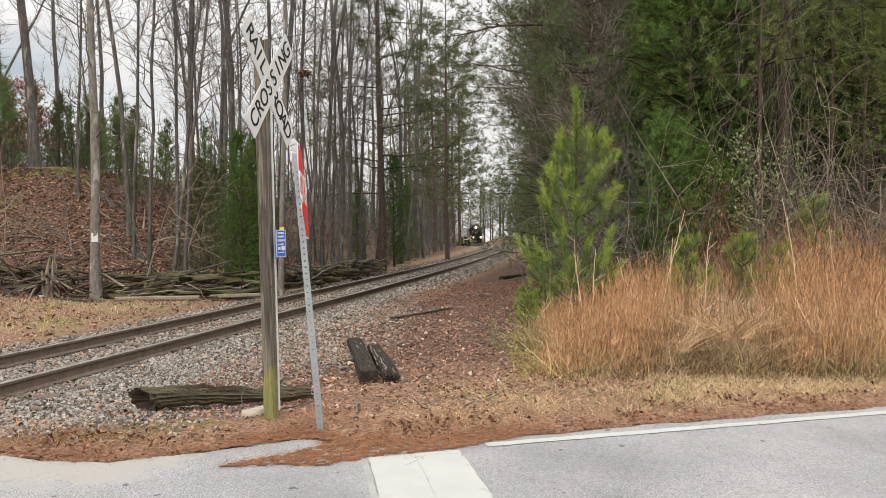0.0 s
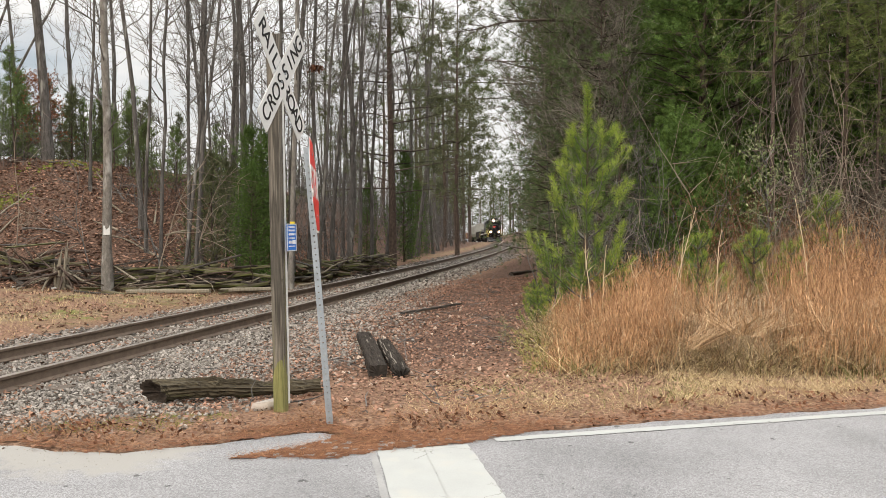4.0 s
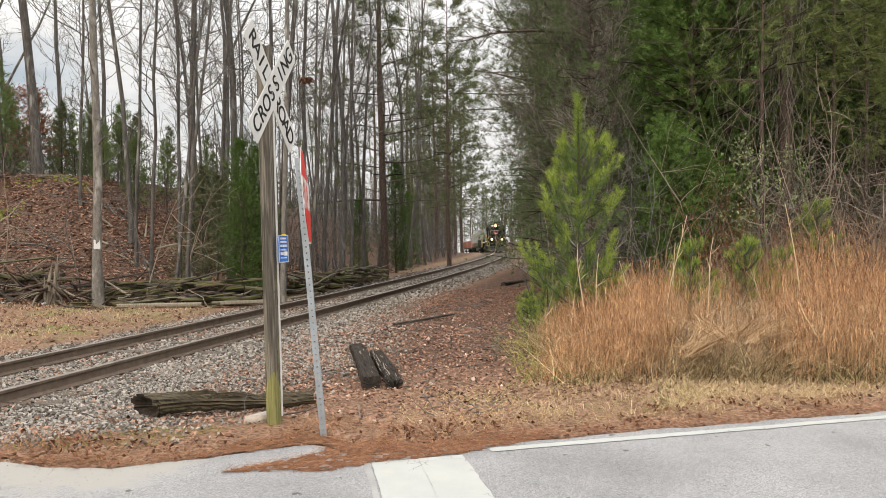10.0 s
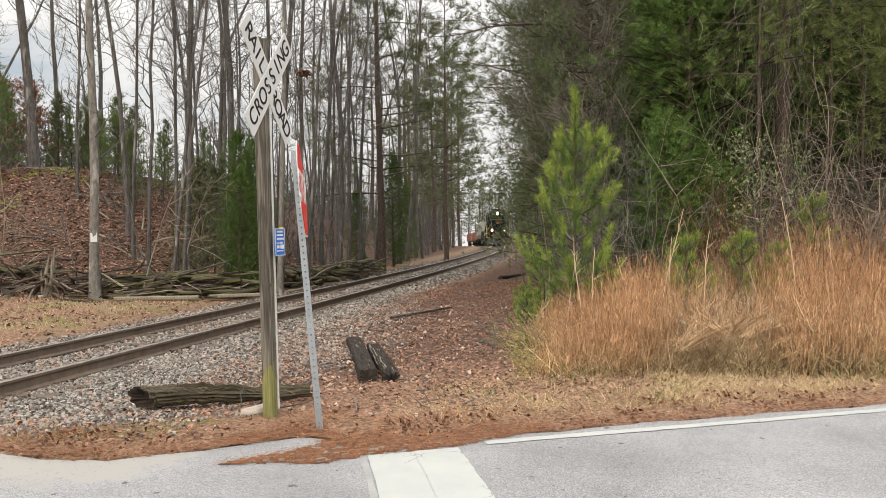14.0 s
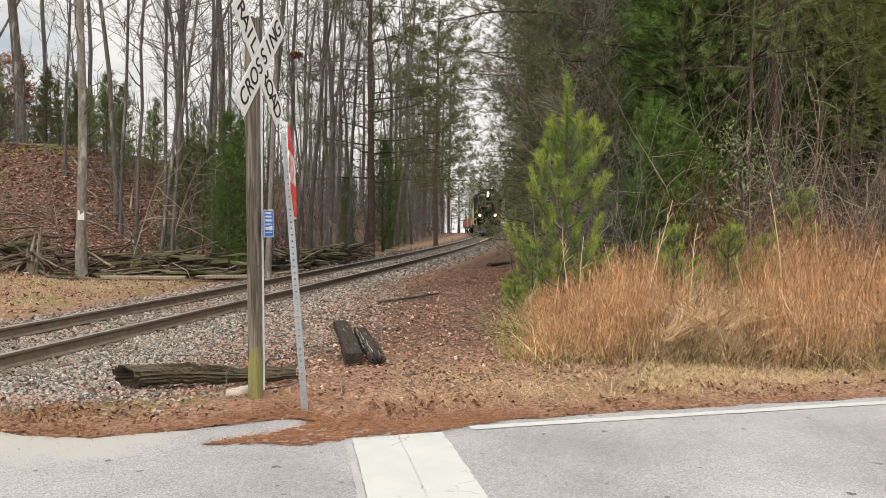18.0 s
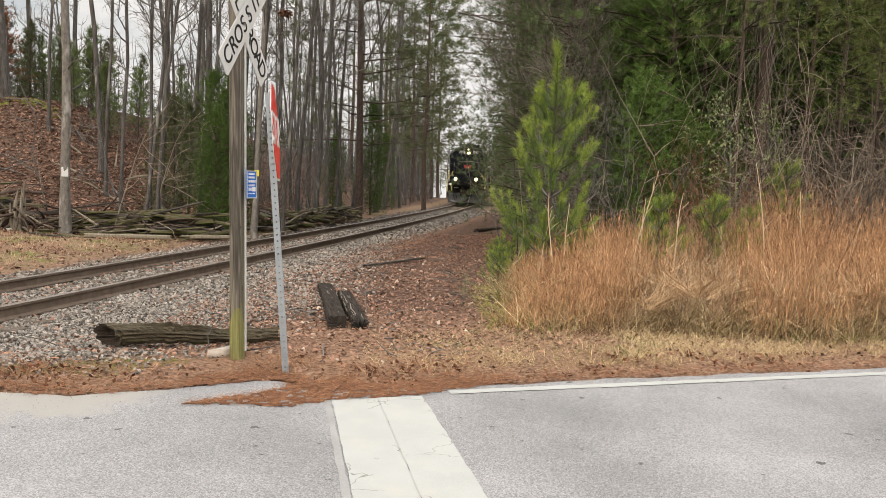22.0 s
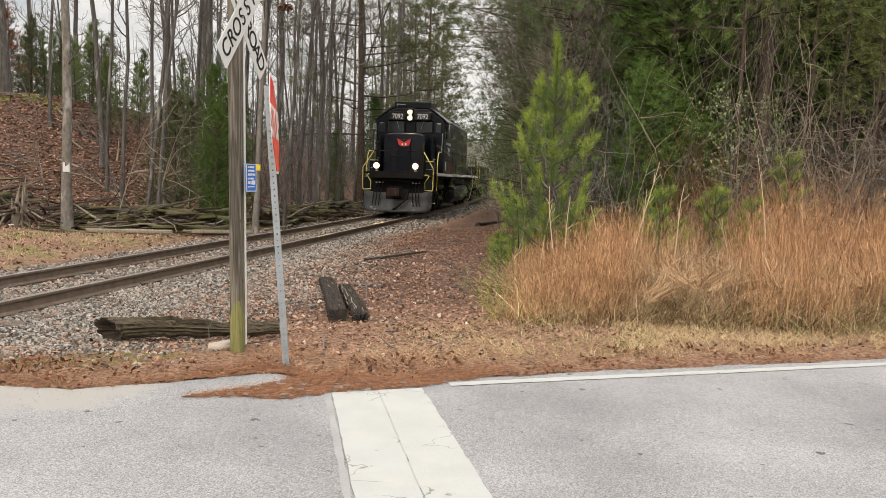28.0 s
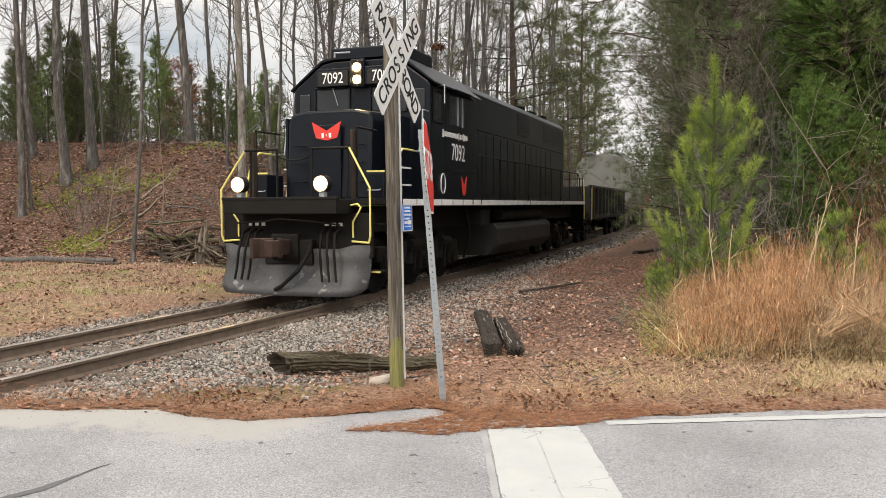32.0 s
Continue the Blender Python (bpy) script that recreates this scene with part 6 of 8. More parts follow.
for k in range(32):
    y = float(RT.uniform(31, 72))
    thicket(float(track_x(y)) - float(RT.uniform(4.8, 12)), y, k % 3, float(RT.uniform(0.8, 1.5)), M_TWIG, "leafless grey-brown brush under the trees")
for k in range(5):
    thicket(float(RT.uniform(-22, -7)), float(RT.uniform(23.5, 33)), k % 3, float(RT.uniform(0.6, 1.1)), M_TWIG, "leafless grey-brown brush on the bank")
for k in range(3):
    thicket(float(RT.uniform(-32, -17)), float(RT.uniform(27, 33)), k % 3, float(RT.uniform(0.5, 0.8)), M_TWIG, "leafless grey-brown brush on the bank")
for k in range(34):
    y = float(RT.uniform(26, 70))
    thicket(beside(y, 1.6, float(RT.uniform(0, 2.5))), y, k % 3, float(RT.uniform(0.8, 1.6)), M_PALETWIG if k % 3 else M_TWIG, "tangled leafless brush beside the line")
for b, d, s in [(0.385, 13.8, 0.9), (0.45, 14.0, 0.8), (0.60, 13.5, 0.7), (0.225, 12.9, 0.7)]:
    thicket(*at_bearing(b, d), int(100 * b) % 3, s, M_PALETWIG, "tangled pale leafless brush before the cedars")

M_REDSTEM = surface("red_brown_stems", (0.07, 0.032, 0.020), (0.32, 0.17, 0.11), 3, 0.95, 0.1, fine=20, island=0.7, spread=0.9, spec=0.05)
for k in range(22):
    b, d = float(RT.uniform(0.33, 0.70)), float(RT.uniform(10.6, 13.8))
    thicket(*at_bearing(b, d), k % 3, float(RT.uniform(0.30, 0.55)), (M_REDSTEM, M_PALETWIG, M_REDSTEM)[k % 3], "thin red-brown brush rising from the dry grass")
for k in range(11):
    thicket(*at_bearing(0.47 + 0.021 * k, 13.6 + 0.8 * (k % 3)), k % 3, 0.75 + 0.12 * (k % 4), M_PALETWIG if k % 2 else M_DEADTWIG, "pale leafless brush at the foot of the wood")
for k in range(12):
    plant("pine_sapling", SAPLING[k % 2], *at_bearing(0.42 + 0.017 * k, 22.5 + 1.4 * (k % 3)), 0.55 + 0.08 * (k % 4), 70 * k, (M_PINEBARK, M_SHADETWIG, M_GREYNEEDLE), "dull green young pine in the shade of the wood", "tree", "saplings in the wood")
arch_r = np.random.default_rng(19)
for b, d, h, side in [(-0.395, 20.8, 4.0, 1), (-0.372, 21.6, 3.4, -1), (-0.350, 22.4, 3.4, 1), (-0.47, 22.4, 3.2, -1), (-0.58, 22.6, 4.2, 1), (-0.66, 22.8, 4.0, 1)]:
    x, y = at_bearing(b, d)
    z = float(ground_z(x, y))
    stem = wander((x, y, z - 0.1), (0.25 * side, 0, 1), h, arch_r, 9, 0.09, -0.055)
    lines = [(stem, np.linspace(0.022, 0.006, 10))]
    for k in range(11):
        limb = wander(stem[arch_r.integers(3, 9)], (side * arch_r.uniform(0.2, 1.2), arch_r.normal(0, 0.5), arch_r.normal(0.15, 0.4)), arch_r.uniform(0.6, 2.0), arch_r, 5, 0.16, -0.02)
        lines.append((limb, np.linspace(0.009, 0.004, 6)))
        for c in range(3):
            lines.append((wander(limb[arch_r.integers(1, 5)], (side * arch_r.uniform(-0.2, 1.0), arch_r.normal(0, 0.6), arch_r.normal(0.1, 0.5)), arch_r.uniform(0.3, 0.8), arch_r, 3, 0.18), np.linspace(0.006, 0.003, 4)))
    tagged(mesh_part("bent_sapling", tubes_mesh("bent_sapling", lines, 5), M_PALETWIG if side > 0 else M_TWIG), "thin pale sapling bending over the leafy bank", "tree", "bent saplings on the bank")
nest_r = np.random.default_rng(23)
nx_, ny_ = at_bearing(-0.183, 24.0)
nest_p = np.array([nx_, ny_, 6.42]) + nest_r.normal(0, 1, (260, 3)) * (0.11, 0.10, 0.05)
nest_tree = bare_tree(nx_, ny_ + 0.15, 0.14, 3, 0.9, 40, None, "thin leafless tree with a leaf nest in its fork")
nest = mesh_part("leaf_nest", scatter("leaf_nest", np.array([(-0.5, 0, 0.10), (0, -0.28, 0), (0.5, 0, 0.14), (0, 0.28, 0.02)]), np.array([(0, 1, 2, 3)]), nest_p, spins(260, nest_r), nest_r.uniform(0.05, 0.11, 260)), M_CURLED, nest_tree, "ball of dead brown leaves")
nest.matrix_parent_inverse = nest_tree.matrix_world.inverted()
tagged(nest, "ball of dead brown leaves", kind="stuff")
dead = empty("vine_covered_trunk", pose(*at_bearing(0.417, 14.6), float(ground_z(*at_bearing(0.417, 14.6)))), "dead trunk hung with bare brown vines", "tree")
rv_ = np.random.default_rng(12)
mesh_part("trunk", tubes_mesh("trunk", [(wander((0, 0, -0.2), (0.02, 0, 1), 11, rv_, 9, 0.03, 0.05), np.linspace(0.135, 0.07, 10))], 10), M_PINEBARK, dead)
for b, d, s in [(0.245, 13.4, 0.8), (0.23, 14.0, 0.9), (0.255, 14.2, 1.0)]:
    thicket(*at_bearing(b, d), int(1000 * b) % 3, s, M_TWIG, "tangle of bare brown stems before the evergreens")
for b, d, h, k in [(0.20, 22.5, 0.6, 0), (0.38, 16.0, 0.5, 1), (0.47, 16.5, 0.5, 3)]:
    bare_tree(*at_bearing(b, d), 0.12, k, h, 70 * k, None, "thin leafless tree full of brown twigs")
for k in range(28):
    a, h, drop = rv_.uniform(0, 2 * np.pi), rv_.uniform(4.0, 9.8), rv_.uniform(1.5, 4.0)
    z = np.linspace(h, max(h - drop, 0.1), 9)
    off = 0.12 + 0.10 * np.abs(np.sin(np.linspace(0, 3, 9) + k)) + rv_.uniform(0, 0.2)
    line = np.stack([off * np.cos(a + 0.25 * np.sin(z + k)), off * np.sin(a + 0.25 * np.sin(z + k)), z], -1) + rv_.normal(0, 0.03, (9, 3))
    mesh_part("vine", tubes_mesh("vine", [(line, np.linspace(0.006, 0.003, 9))], 4), M_PALETWIG if k % 4 == 0 else M_DEADTWIG, dead)
for k in range(46):
    a, h = rv_.uniform(0, 2 * np.pi), rv_.uniform(3.2, 9.5)
    reach = rv_.uniform(0.2, 1.8)
    top = np.array([0.15 * math.cos(a), 0.15 * math.sin(a), h])
    end = np.array([reach * math.cos(a), reach * math.sin(a), h - rv_.uniform(1.2, 4.0)])
    s = np.linspace(0, 1, 8)[:, None]
    line = top + (end - top) * s + np.array([math.cos(a), math.sin(a), 1.0]) * (rv_.uniform(0.1, 0.6) * np.sin(np.pi * s)) + rv_.normal(0, 0.05, (8, 3))
    mesh_part("vine", tubes_mesh("vine", [(line, np.linspace(0.006, 0.003, 8))], 4), M_PALETWIG if k % 4 == 0 else M_DEADTWIG, dead)

lines = []
for k in range(620):
    a, h, out = rv_.uniform(0, 2 * np.pi), rv_.uniform(2.6, 9.5), abs(rv_.normal(0, 0.75)) + 0.1
    start = (out * math.cos(a), out * math.sin(a), h)
    lines.append((wander(start, (0.5 * math.cos(a) + rv_.normal(0, 0.4), rv_.normal(0, 0.4), -0.9), rv_.uniform(0.5, 2.2), rv_, 5, 0.22, -0.02), np.linspace(0.0045, 0.002, 6)))
tagged(mesh_part("twig_curtain", tubes_mesh("twig_curtain", lines, 3), M_DEADTWIG, dead), "curtain of thin dead brown twigs", kind="stuff")

# ---- what lies on the ground ----
RC = np.random.default_rng(21)


def stuff(name, me, material, label, category):
    return tagged(mesh_part(name, me, material), label, category, kind="stuff")


def stone_form(seed):
    bm = bmesh.new()
    bmesh.ops.create_cube(bm, size=1.35)
    bmesh.ops.triangulate(bm, faces=bm.faces[:])
    r = np.random.default_rng(seed)
    v = np.array([tuple(p.co) for p in bm.verts]) * r.uniform(0.55, 1.2, (len(bm.verts), 3))
    f = np.array([[x.index for x in face.verts] for face in bm.faces])
    bm.free()
    return v, f


def strew(n, x0, x1, y0, y1, keep):
    """Random places in a field for which keep holds."""
    x, y = RC.uniform(x0, x1, n), RC.uniform(y0, y1, n)
    ok = keep(x, y) > RC.uniform(0, 1, n)
    return x[ok], y[ok]


def ballast_here(x, y):
    u, past = x - track_x(y), y - road_edge(x)
    edge = 3.7 - 1.7 * smooth_step(11, 23, y) + 0.3 * rough_xy(x, y)
    return smooth_step(edge + 0.9, edge - 1.3, u) * smooth_step(-2.3, -1.7, u) * (0.10 + 0.90 * smooth_step(1.3, 2.2, past + 0.3 * rough_xy(x, y))) * smooth_step(0.75, 0.95, past)


for k, (n, y0, y1, lo, hi) in enumerate([(110000, 6.0, 11.5, 0.009, 0.026), (80000, 11.0, 24.0, 0.014, 0.034), (30000, 24.0, 52.0, 0.03, 0.06)]):
    x, y = strew(n, -9.5, 6.0, y0, y1, ballast_here)
    u = np.abs(np.abs(x - track_x(y)) - 0.753)
    good = u > 0.09
    x, y = x[good], y[good]
    z = ground_z(x, y) + RC.uniform(-0.005, 0.02, len(x))
    size = RC.uniform(lo, hi, len(x))[:, None] * RC.uniform(0.7, 1.25, (len(x), 3))
    v, f = stone_form(k)
    stuff("ballast_stones", scatter("ballast_stones", v, f, np.stack([x, y, z], -1), spins(len(x), RC), size), M_STONE, "grey and brown crushed ballast stones", "gravel")

LEAF_V = np.array([(-0.5, 0, 0.10), (0, -0.28, 0), (0.5, 0, 0.14), (0, 0.28, 0.02)])
LEAF_F = np.array([(0, 1, 2, 3)])


def leaves(name, x, y, lo, hi, material, label, tilt=0.5, up=0.012):
    z = ground_z(x, y) + up + RC.uniform(0, 0.02, len(x))
    return stuff(name, scatter(name, LEAF_V, LEAF_F, np.stack([x, y, z], -1), spins(len(x), RC, tilt), RC.uniform(lo, hi, len(x))), material, label, "leaves")


x, y = strew(60000, -26, -3, 20.5, 36, lambda x, y: smooth_step(-0.8, 0.6, np.minimum(y - 21.0, -(x - track_x(y)) - 4.0)))
leaves("leaf_litter", x, y, 0.07, 0.15, M_LEAF, "brown fallen leaves over the wooded bank", 0.7)
x, y = strew(80000, -3, 5, 7.0, 26, lambda x, y: 0.8 * smooth_step(1.4, 2.6, x - track_x(y)) * smooth_step(1.0, 0.0, x - 1.6 - 0.02 * y) * smooth_step(1.1, 2.0, y - road_edge(x)))
leaves("leaf_litter", x, y, 0.025, 0.062, M_LEAF, "red-brown leaves on the clay beside the ballast", 0.7)
x, y = strew(24000, -20, -4, 8, 21, lambda x, y: smooth_step(-1.8, -2.6, x - track_x(y)) * smooth_step(-0.5, 0.6, rough_xy(0.8 * x, 0.8 * y) + 0.2))
leaves("scattered_leaves", x, y, 0.04, 0.10, M_LEAF, "brown leaves on the grass beyond the track", 0.8)
x, y = strew(13000, -9, 3, 6.5, 24, lambda x, y: 1.0 * (x - track_x(y) < 3.6) * (x - track_x(y) > -2.2) * smooth_step(-0.1, 0.6, rough_xy(x, y) + 0.15))
leaves("scattered_leaves", x, y, 0.03, 0.085, M_LEAF, "red-brown leaves caught in the ballast", 0.9, 0.035)
x, y = strew(20000, -12, 8, 5.5, 20, lambda x, y: smooth_step(0.15, 0.5, y - road_edge(x)) * smooth_step(4, 1.5, np.abs(y - road_edge(x) - 1.0)) + 0.25 * (np.abs(x - track_x(y)) < 2.6))
leaves("scattered_leaves", x, y, 0.03, 0.075, M_LEAF, "dry brown leaves scattered along the verge", 0.9)
x, y = strew(15000, -3.2, 8, 5.4, 9.2, lambda x, y: smooth_step(0.10, 0.3, y - asphalt_edge(x)) * smooth_step(0.95, 0.5, y - asphalt_edge(x)) * smooth_step(-0.1, 0.35, rough_xy(1.5 * x + 3, 2.2 * y)))
leaves("curled_leaves", x, y, 0.03, 0.062, M_CURLED, "curled dark brown leaves caught in the verge grass", 1.5, 0.025)

NEEDLE_V = np.array([(0, -0.006, 0), (0, 0.006, 0), (1, 0.0, 0.03)])
NEEDLE_F = np.array([(0, 1, 2)])


def straw_here(x, y):
    """How thickly pine straw lies: along the asphalt's edge, with a tongue drifted over the road by the stop line."""
    p = y - asphalt_edge(x) + 0.05 * rough_xy(4 * x, 4 * y)
    right = smooth_step(-0.06, 0.04, y - np.interp(x, (-0.8, -0.6, 0.06, 0.3, 0.8, 1.7, 9), (5.40, 5.54, 5.75, 5.95, 6.22, 6.45, 8.5))) * (x > -0.85)
    band = np.maximum(smooth_step(-0.08, 0.05, p) * (x <= -0.85), right) * (0.20 * smooth_step(1.3, 0.6, p) + 0.80 * smooth_step(0.45, 0.15, p + 0.12 * rough_xy(2.3 * x, 2 * y)) * (1 - 0.68 * smooth_step(0.2, 1.4, x + 0.5 * rough_xy(1.4 * x, 1.1 * y))) * (1 - 0.5 * smooth_step(-1.5, -2.2, x)))
    low = 5.345 + 0.55 * np.maximum(x + 0.9, 0) + 0.018 * np.sin(9 * x) + 0.01 * np.sin(31 * x)
    high = 5.365 + 0.88 * (x + 1.56) + 0.03 * np.sin(7 * x)
    tongue = smooth_step(-0.03, 0.02, y - low) * smooth_step(0.03, -0.02, y - high) * (x > -1.58) * (x < -0.5)
    tongue = np.maximum(tongue, (x > -1.0) * (x < -0.5) * smooth_step(-0.03, 0.02, y - low) * smooth_step(6.05, 5.95, y))
    return np.maximum(band, tongue)


def straw_mat():
    """The matted lower layer of the straw: a thin uneven sheet with a frayed edge."""
    x, y = np.arange(-7, 8, 0.035), np.arange(4.2, 8.3, 0.035)
    X, Y = np.meshgrid(x, y, indexing="ij")
    r = np.random.default_rng(17)
    Z = np.maximum(ground_z(X, Y) + 0.002, 0.0075) + 0.005 * r.uniform(0, 1, X.shape)
    i, j = np.meshgrid(np.arange(len(x) - 1), np.arange(len(y) - 1), indexing="ij")
    keep = (straw_here(X, Y)[:-1, :-1] > r.uniform(0.3, 1.1, i.shape)).ravel()
    i, j, n = i.ravel()[keep], j.ravel()[keep], len(y)
    q = np.stack([i * n + j, (i + 1) * n + j, (i + 1) * n + j + 1, i * n + j + 1], 1)
    used, q = np.unique(q, return_inverse=True)
    v = np.stack([X, Y, Z], -1).reshape(-1, 3)[used] + np.concatenate([r.normal(0, 0.008, (len(used), 2)), np.zeros((len(used), 1))], 1)
    return stuff("pine_straw_mat", link_mesh("pine_straw_mat", v, q.reshape(-1, 4)), surface("matted_straw", (0.055, 0.020, 0.010), (0.28, 0.125, 0.065), 18, 0.9, 0.9, fine=110, spread=0.45), "matted red-brown pine straw at the road's edge", "pine straw")


straw_mat()
x, y = strew(230000, -7, 8, 4.2, 8.4, straw_here)
z = np.maximum(ground_z(x, y), 0.006) + RC.uniform(0.008, 0.03, len(x))
stuff("pine_straw", scatter("pine_straw", NEEDLE_V, NEEDLE_F, np.stack([x, y, z], -1), spins(len(x), RC, 0.25), RC.uniform(0.05, 0.14, len(x))[:, None] * np.array([1, 2.2, 1])), M_STRAW, "red-brown pine straw along the road's edge", "pine straw")

BLADE_V = np.array([(-0.5, 0, 0), (0.5, 0, 0), (0.38, 0.07, 0.55), (-0.38, 0.07, 0.55), (0.30, 0.20, 1.0), (-0.05, 0.20, 1.0)])
BLADE_F = np.array([(0, 1, 2, 3), (3, 2, 4, 5)])


def blades(name, x, y, height, width, material, label, lean=0.22, category="grass"):
    n = len(x)
    z = ground_z(x, y) - 0.01
    size = np.stack([width * RC.uniform(0.7, 1.3, n), height, height], -1)
    a = RC.uniform(0, 2 * np.pi, n)
    ways = np.stack([np.cos(a) * RC.uniform(0, lean, n), np.sin(a) * RC.uniform(0, lean, n), np.ones(n)], -1)
    return stuff(name, scatter(name, BLADE_V, BLADE_F, np.stack([x, y, z], -1), aims(ways, RC), size), material, label, category)


M_DEADRUST = surface("withered_red_grass", (0.11, 0.045, 0.024), (0.46, 0.25, 0.135), 2, 0.85, 0, fine=10, island=0.85, spread=1.0)
M_PALEGRASS = surface("faded_grass", (0.20, 0.125, 0.075), (0.60, 0.46, 0.31), 2, 0.8, 0, fine=10, island=0.8, spread=1.0)


# dark brown for blades that imitate the shade between grass stems
M_GAPBROWN = surface("gap_shade_brown", (0.035, 0.02, 0.012), (0.21, 0.12, 0.07), 2, 0.85, 0, fine=10, island=0.85, spread=0.9)


def tall_here(x, y):
    """Where the uncut grass stands on the bank."""
    edge = smooth_step(1.00, 1.32, x - 0.03 * (y - 8) + 0.2 * rough_xy(x, y))
    return edge * smooth_step(-0.15, 0.35, y - 8.35 - 0.05 * x + 0.22 * rough_xy(1.7 * x, y))


def stems(name, x, y, height, width, lean, bend, material, label, way=None, up=0.0):
    """Thin curved blades of three lengths each, leaning at random or along way."""
    n = len(x)
    z = ground_z(x, y) - 0.015 + up
    d = np.stack([RC.normal(0, lean, n), RC.normal(0, lean, n), np.ones(n)], -1) + (0 if way is None else way)
    d /= np.linalg.norm(d, axis=1, keepdims=True)
    a = RC.uniform(0, 2 * np.pi, n)
    side = np.stack([np.cos(a), np.sin(a), np.zeros(n)], -1)
    fall = np.stack([RC.normal(0, 1, n), RC.normal(0, 1, n), -0.6 * np.abs(RC.normal(0, 1, n))], -1) * bend
    w = (width * RC.uniform(0.6, 1.4, n))[:, None]
    base = np.stack([x, y, z], -1)
    h = np.asarray(height)[:, None]
    rings = []
    for s, k in ((0, 1.0), (0.4, 0.85), (0.75, 0.6), (1.0, 0.15)):
        c = base + h * (d * s + fall * s * s)
        rings += [c - side * w * k / 2, c + side * w * k / 2]
    v = np.stack(rings, 1).reshape(-1, 3)
    f = np.array([(0, 1, 3, 2), (2, 3, 5, 4), (4, 5, 7, 6)])
    f = (f[None] + 8 * np.arange(n)[:, None, None]).reshape(-1, 4)
    return stuff(name, link_mesh(name, v, f), material, label, "grass")


def clumps(n, per, radius, keep, y1=13.5):
    """Tufts: places gathered about centres, how far each leans from its centre, and the tuft's height."""
    cx, cy = strew(n, 0.6, 11.0, 7.6, y1, keep)
    k = RC.integers(per // 3, per, len(cx))
    ox, oy = RC.normal(0, radius, k.sum()), RC.normal(0, radius, k.sum())
    tall = np.repeat(RC.uniform(0.55, 1.2, len(cx)), k)
    tilt = np.repeat(RC.normal(0, 0.10, (len(cx), 2)), k, 0)
    return np.repeat(cx, k) + ox, np.repeat(cy, k) + oy, np.stack([ox / radius, oy / radius, np.zeros(len(ox))], -1), np.concatenate([tilt, np.zeros((len(ox), 1))], 1), tall


def low_edge(x, y):
    """The grass is lower at the edges of its field."""
    return (0.35 + 0.65 * smooth_step(0.9, 2.0, x - 0.03 * (y - 8))) * (0.55 + 0.45 * smooth_step(8.3, 9.2, y - 0.05 * x))


def share(x, y):
    """1 where upright rust grass stands, 0 where the grass has fallen into a tangle."""
    b = x / np.maximum(y, 1)
    return smooth_step(0.10, 0.13, b) * smooth_step(0.285, 0.235, b + 0.02 * rough_xy(2 * x, y)) + 0.22 * smooth_step(0.38, 0.43, b) + 0.40 * smooth_step(0.36, 0.42, b) * smooth_step(10.2, 11.0, y)


x, y, out, tilt, tall = clumps(3500, 28, 0.14, lambda x, y: tall_here(x, y) * smooth_step(13.4, 12.0, y) * (0.10 + 0.90 * share(x, y)))
tall = tall * low_edge(x, y) * (1 + 0.30 * smooth_step(0.38, 0.46, x / y))
stems("rust_grass", x, y, RC.uniform(0.5, 1.05, len(x)) * tall, 0.0045, 0.085, 0.12, M_RUSTGRASS, "tall rust-coloured broom grass on the bank", 0.04 * out + tilt)
pick = RC.integers(0, len(x), 40000)
fx, fy, ft = x[pick] + RC.normal(0, 0.03, 40000), y[pick] + RC.normal(0, 0.03, 40000), tall[pick]
stems("rust_plumes", fx, fy, RC.uniform(0.05, 0.14, 40000), 0.006, 0.35, 0.3, M_RUSTGRASS, "fine rust-coloured tops of the broom grass", None, RC.uniform(0.2, 0.85, 40000) * ft)
x, y, out, tilt, tall = clumps(1500, 40, 0.15, lambda x, y: tall_here(x, y) * smooth_step(13.8, 12.5, y) * (0.25 + 0.75 * (1 - share(x, y))))
stems("pale_grass", x, y, RC.uniform(0.35, 0.9, len(x)) * tall * low_edge(x, y), 0.0065, 0.30, 0.35, M_PALEGRASS, "faded pinkish-tan grass stems on the bank", 0.2 * out + 2 * tilt)
x, y = strew(44000, 0.6, 11.0, 7.6, 13.0, lambda x, y: tall_here(x, y + 0.15))
stems("tangled_grass", x, y, RC.uniform(0.15, 0.6, len(x)), 0.0065, 0.75, 0.6, M_TANGRASS, "tangled dry tan grass below the taller stems")
# dark blades added low down to give the grass its shaded gaps
x, y = strew(52000, 0.6, 11.0, 7.6, 12.0, lambda x, y: tall_here(x, y + 0.05))
stems("gap_shade_stems", x, y, RC.uniform(0.12, 0.55, len(x)) * low_edge(x, y), 0.008, 0.40, 0.5, M_GAPBROWN, "dark brown stems that stand in for shaded gaps in the grass")
x, y = strew(1500, 1.2, 8.0, 8.2, 11.5, lambda x, y: tall_here(x, y) * (0.15 + 0.85 * (1 - share(x, y))))
a = RC.normal(0.2, 0.7, len(x)) + np.pi * (RC.uniform(0, 1, len(x)) < 0.5)
stems("fallen_stems", x, y, RC.uniform(0.4, 1.0, len(x)), 0.009, 0.5, 0.2, M_TANGRASS, "broken tan stems lying across the tangle", np.stack([4 * np.cos(a), 4 * np.sin(a), np.zeros(len(x))], -1), RC.uniform(0.08, 0.55, len(x)))
M_FANSTRAW = surface("bleached_flattened_straw", (0.17, 0.10, 0.055), (0.62, 0.42, 0.25), 2, 0.8, 0, fine=10, island=0.85, spread=1.0, spec=0.08)
cx, cy = strew(70, 2.0, 7.0, 8.5, 10.6, lambda x, y: tall_here(x, y) * (0.05 + 0.95 * (1 - share(x, y))))
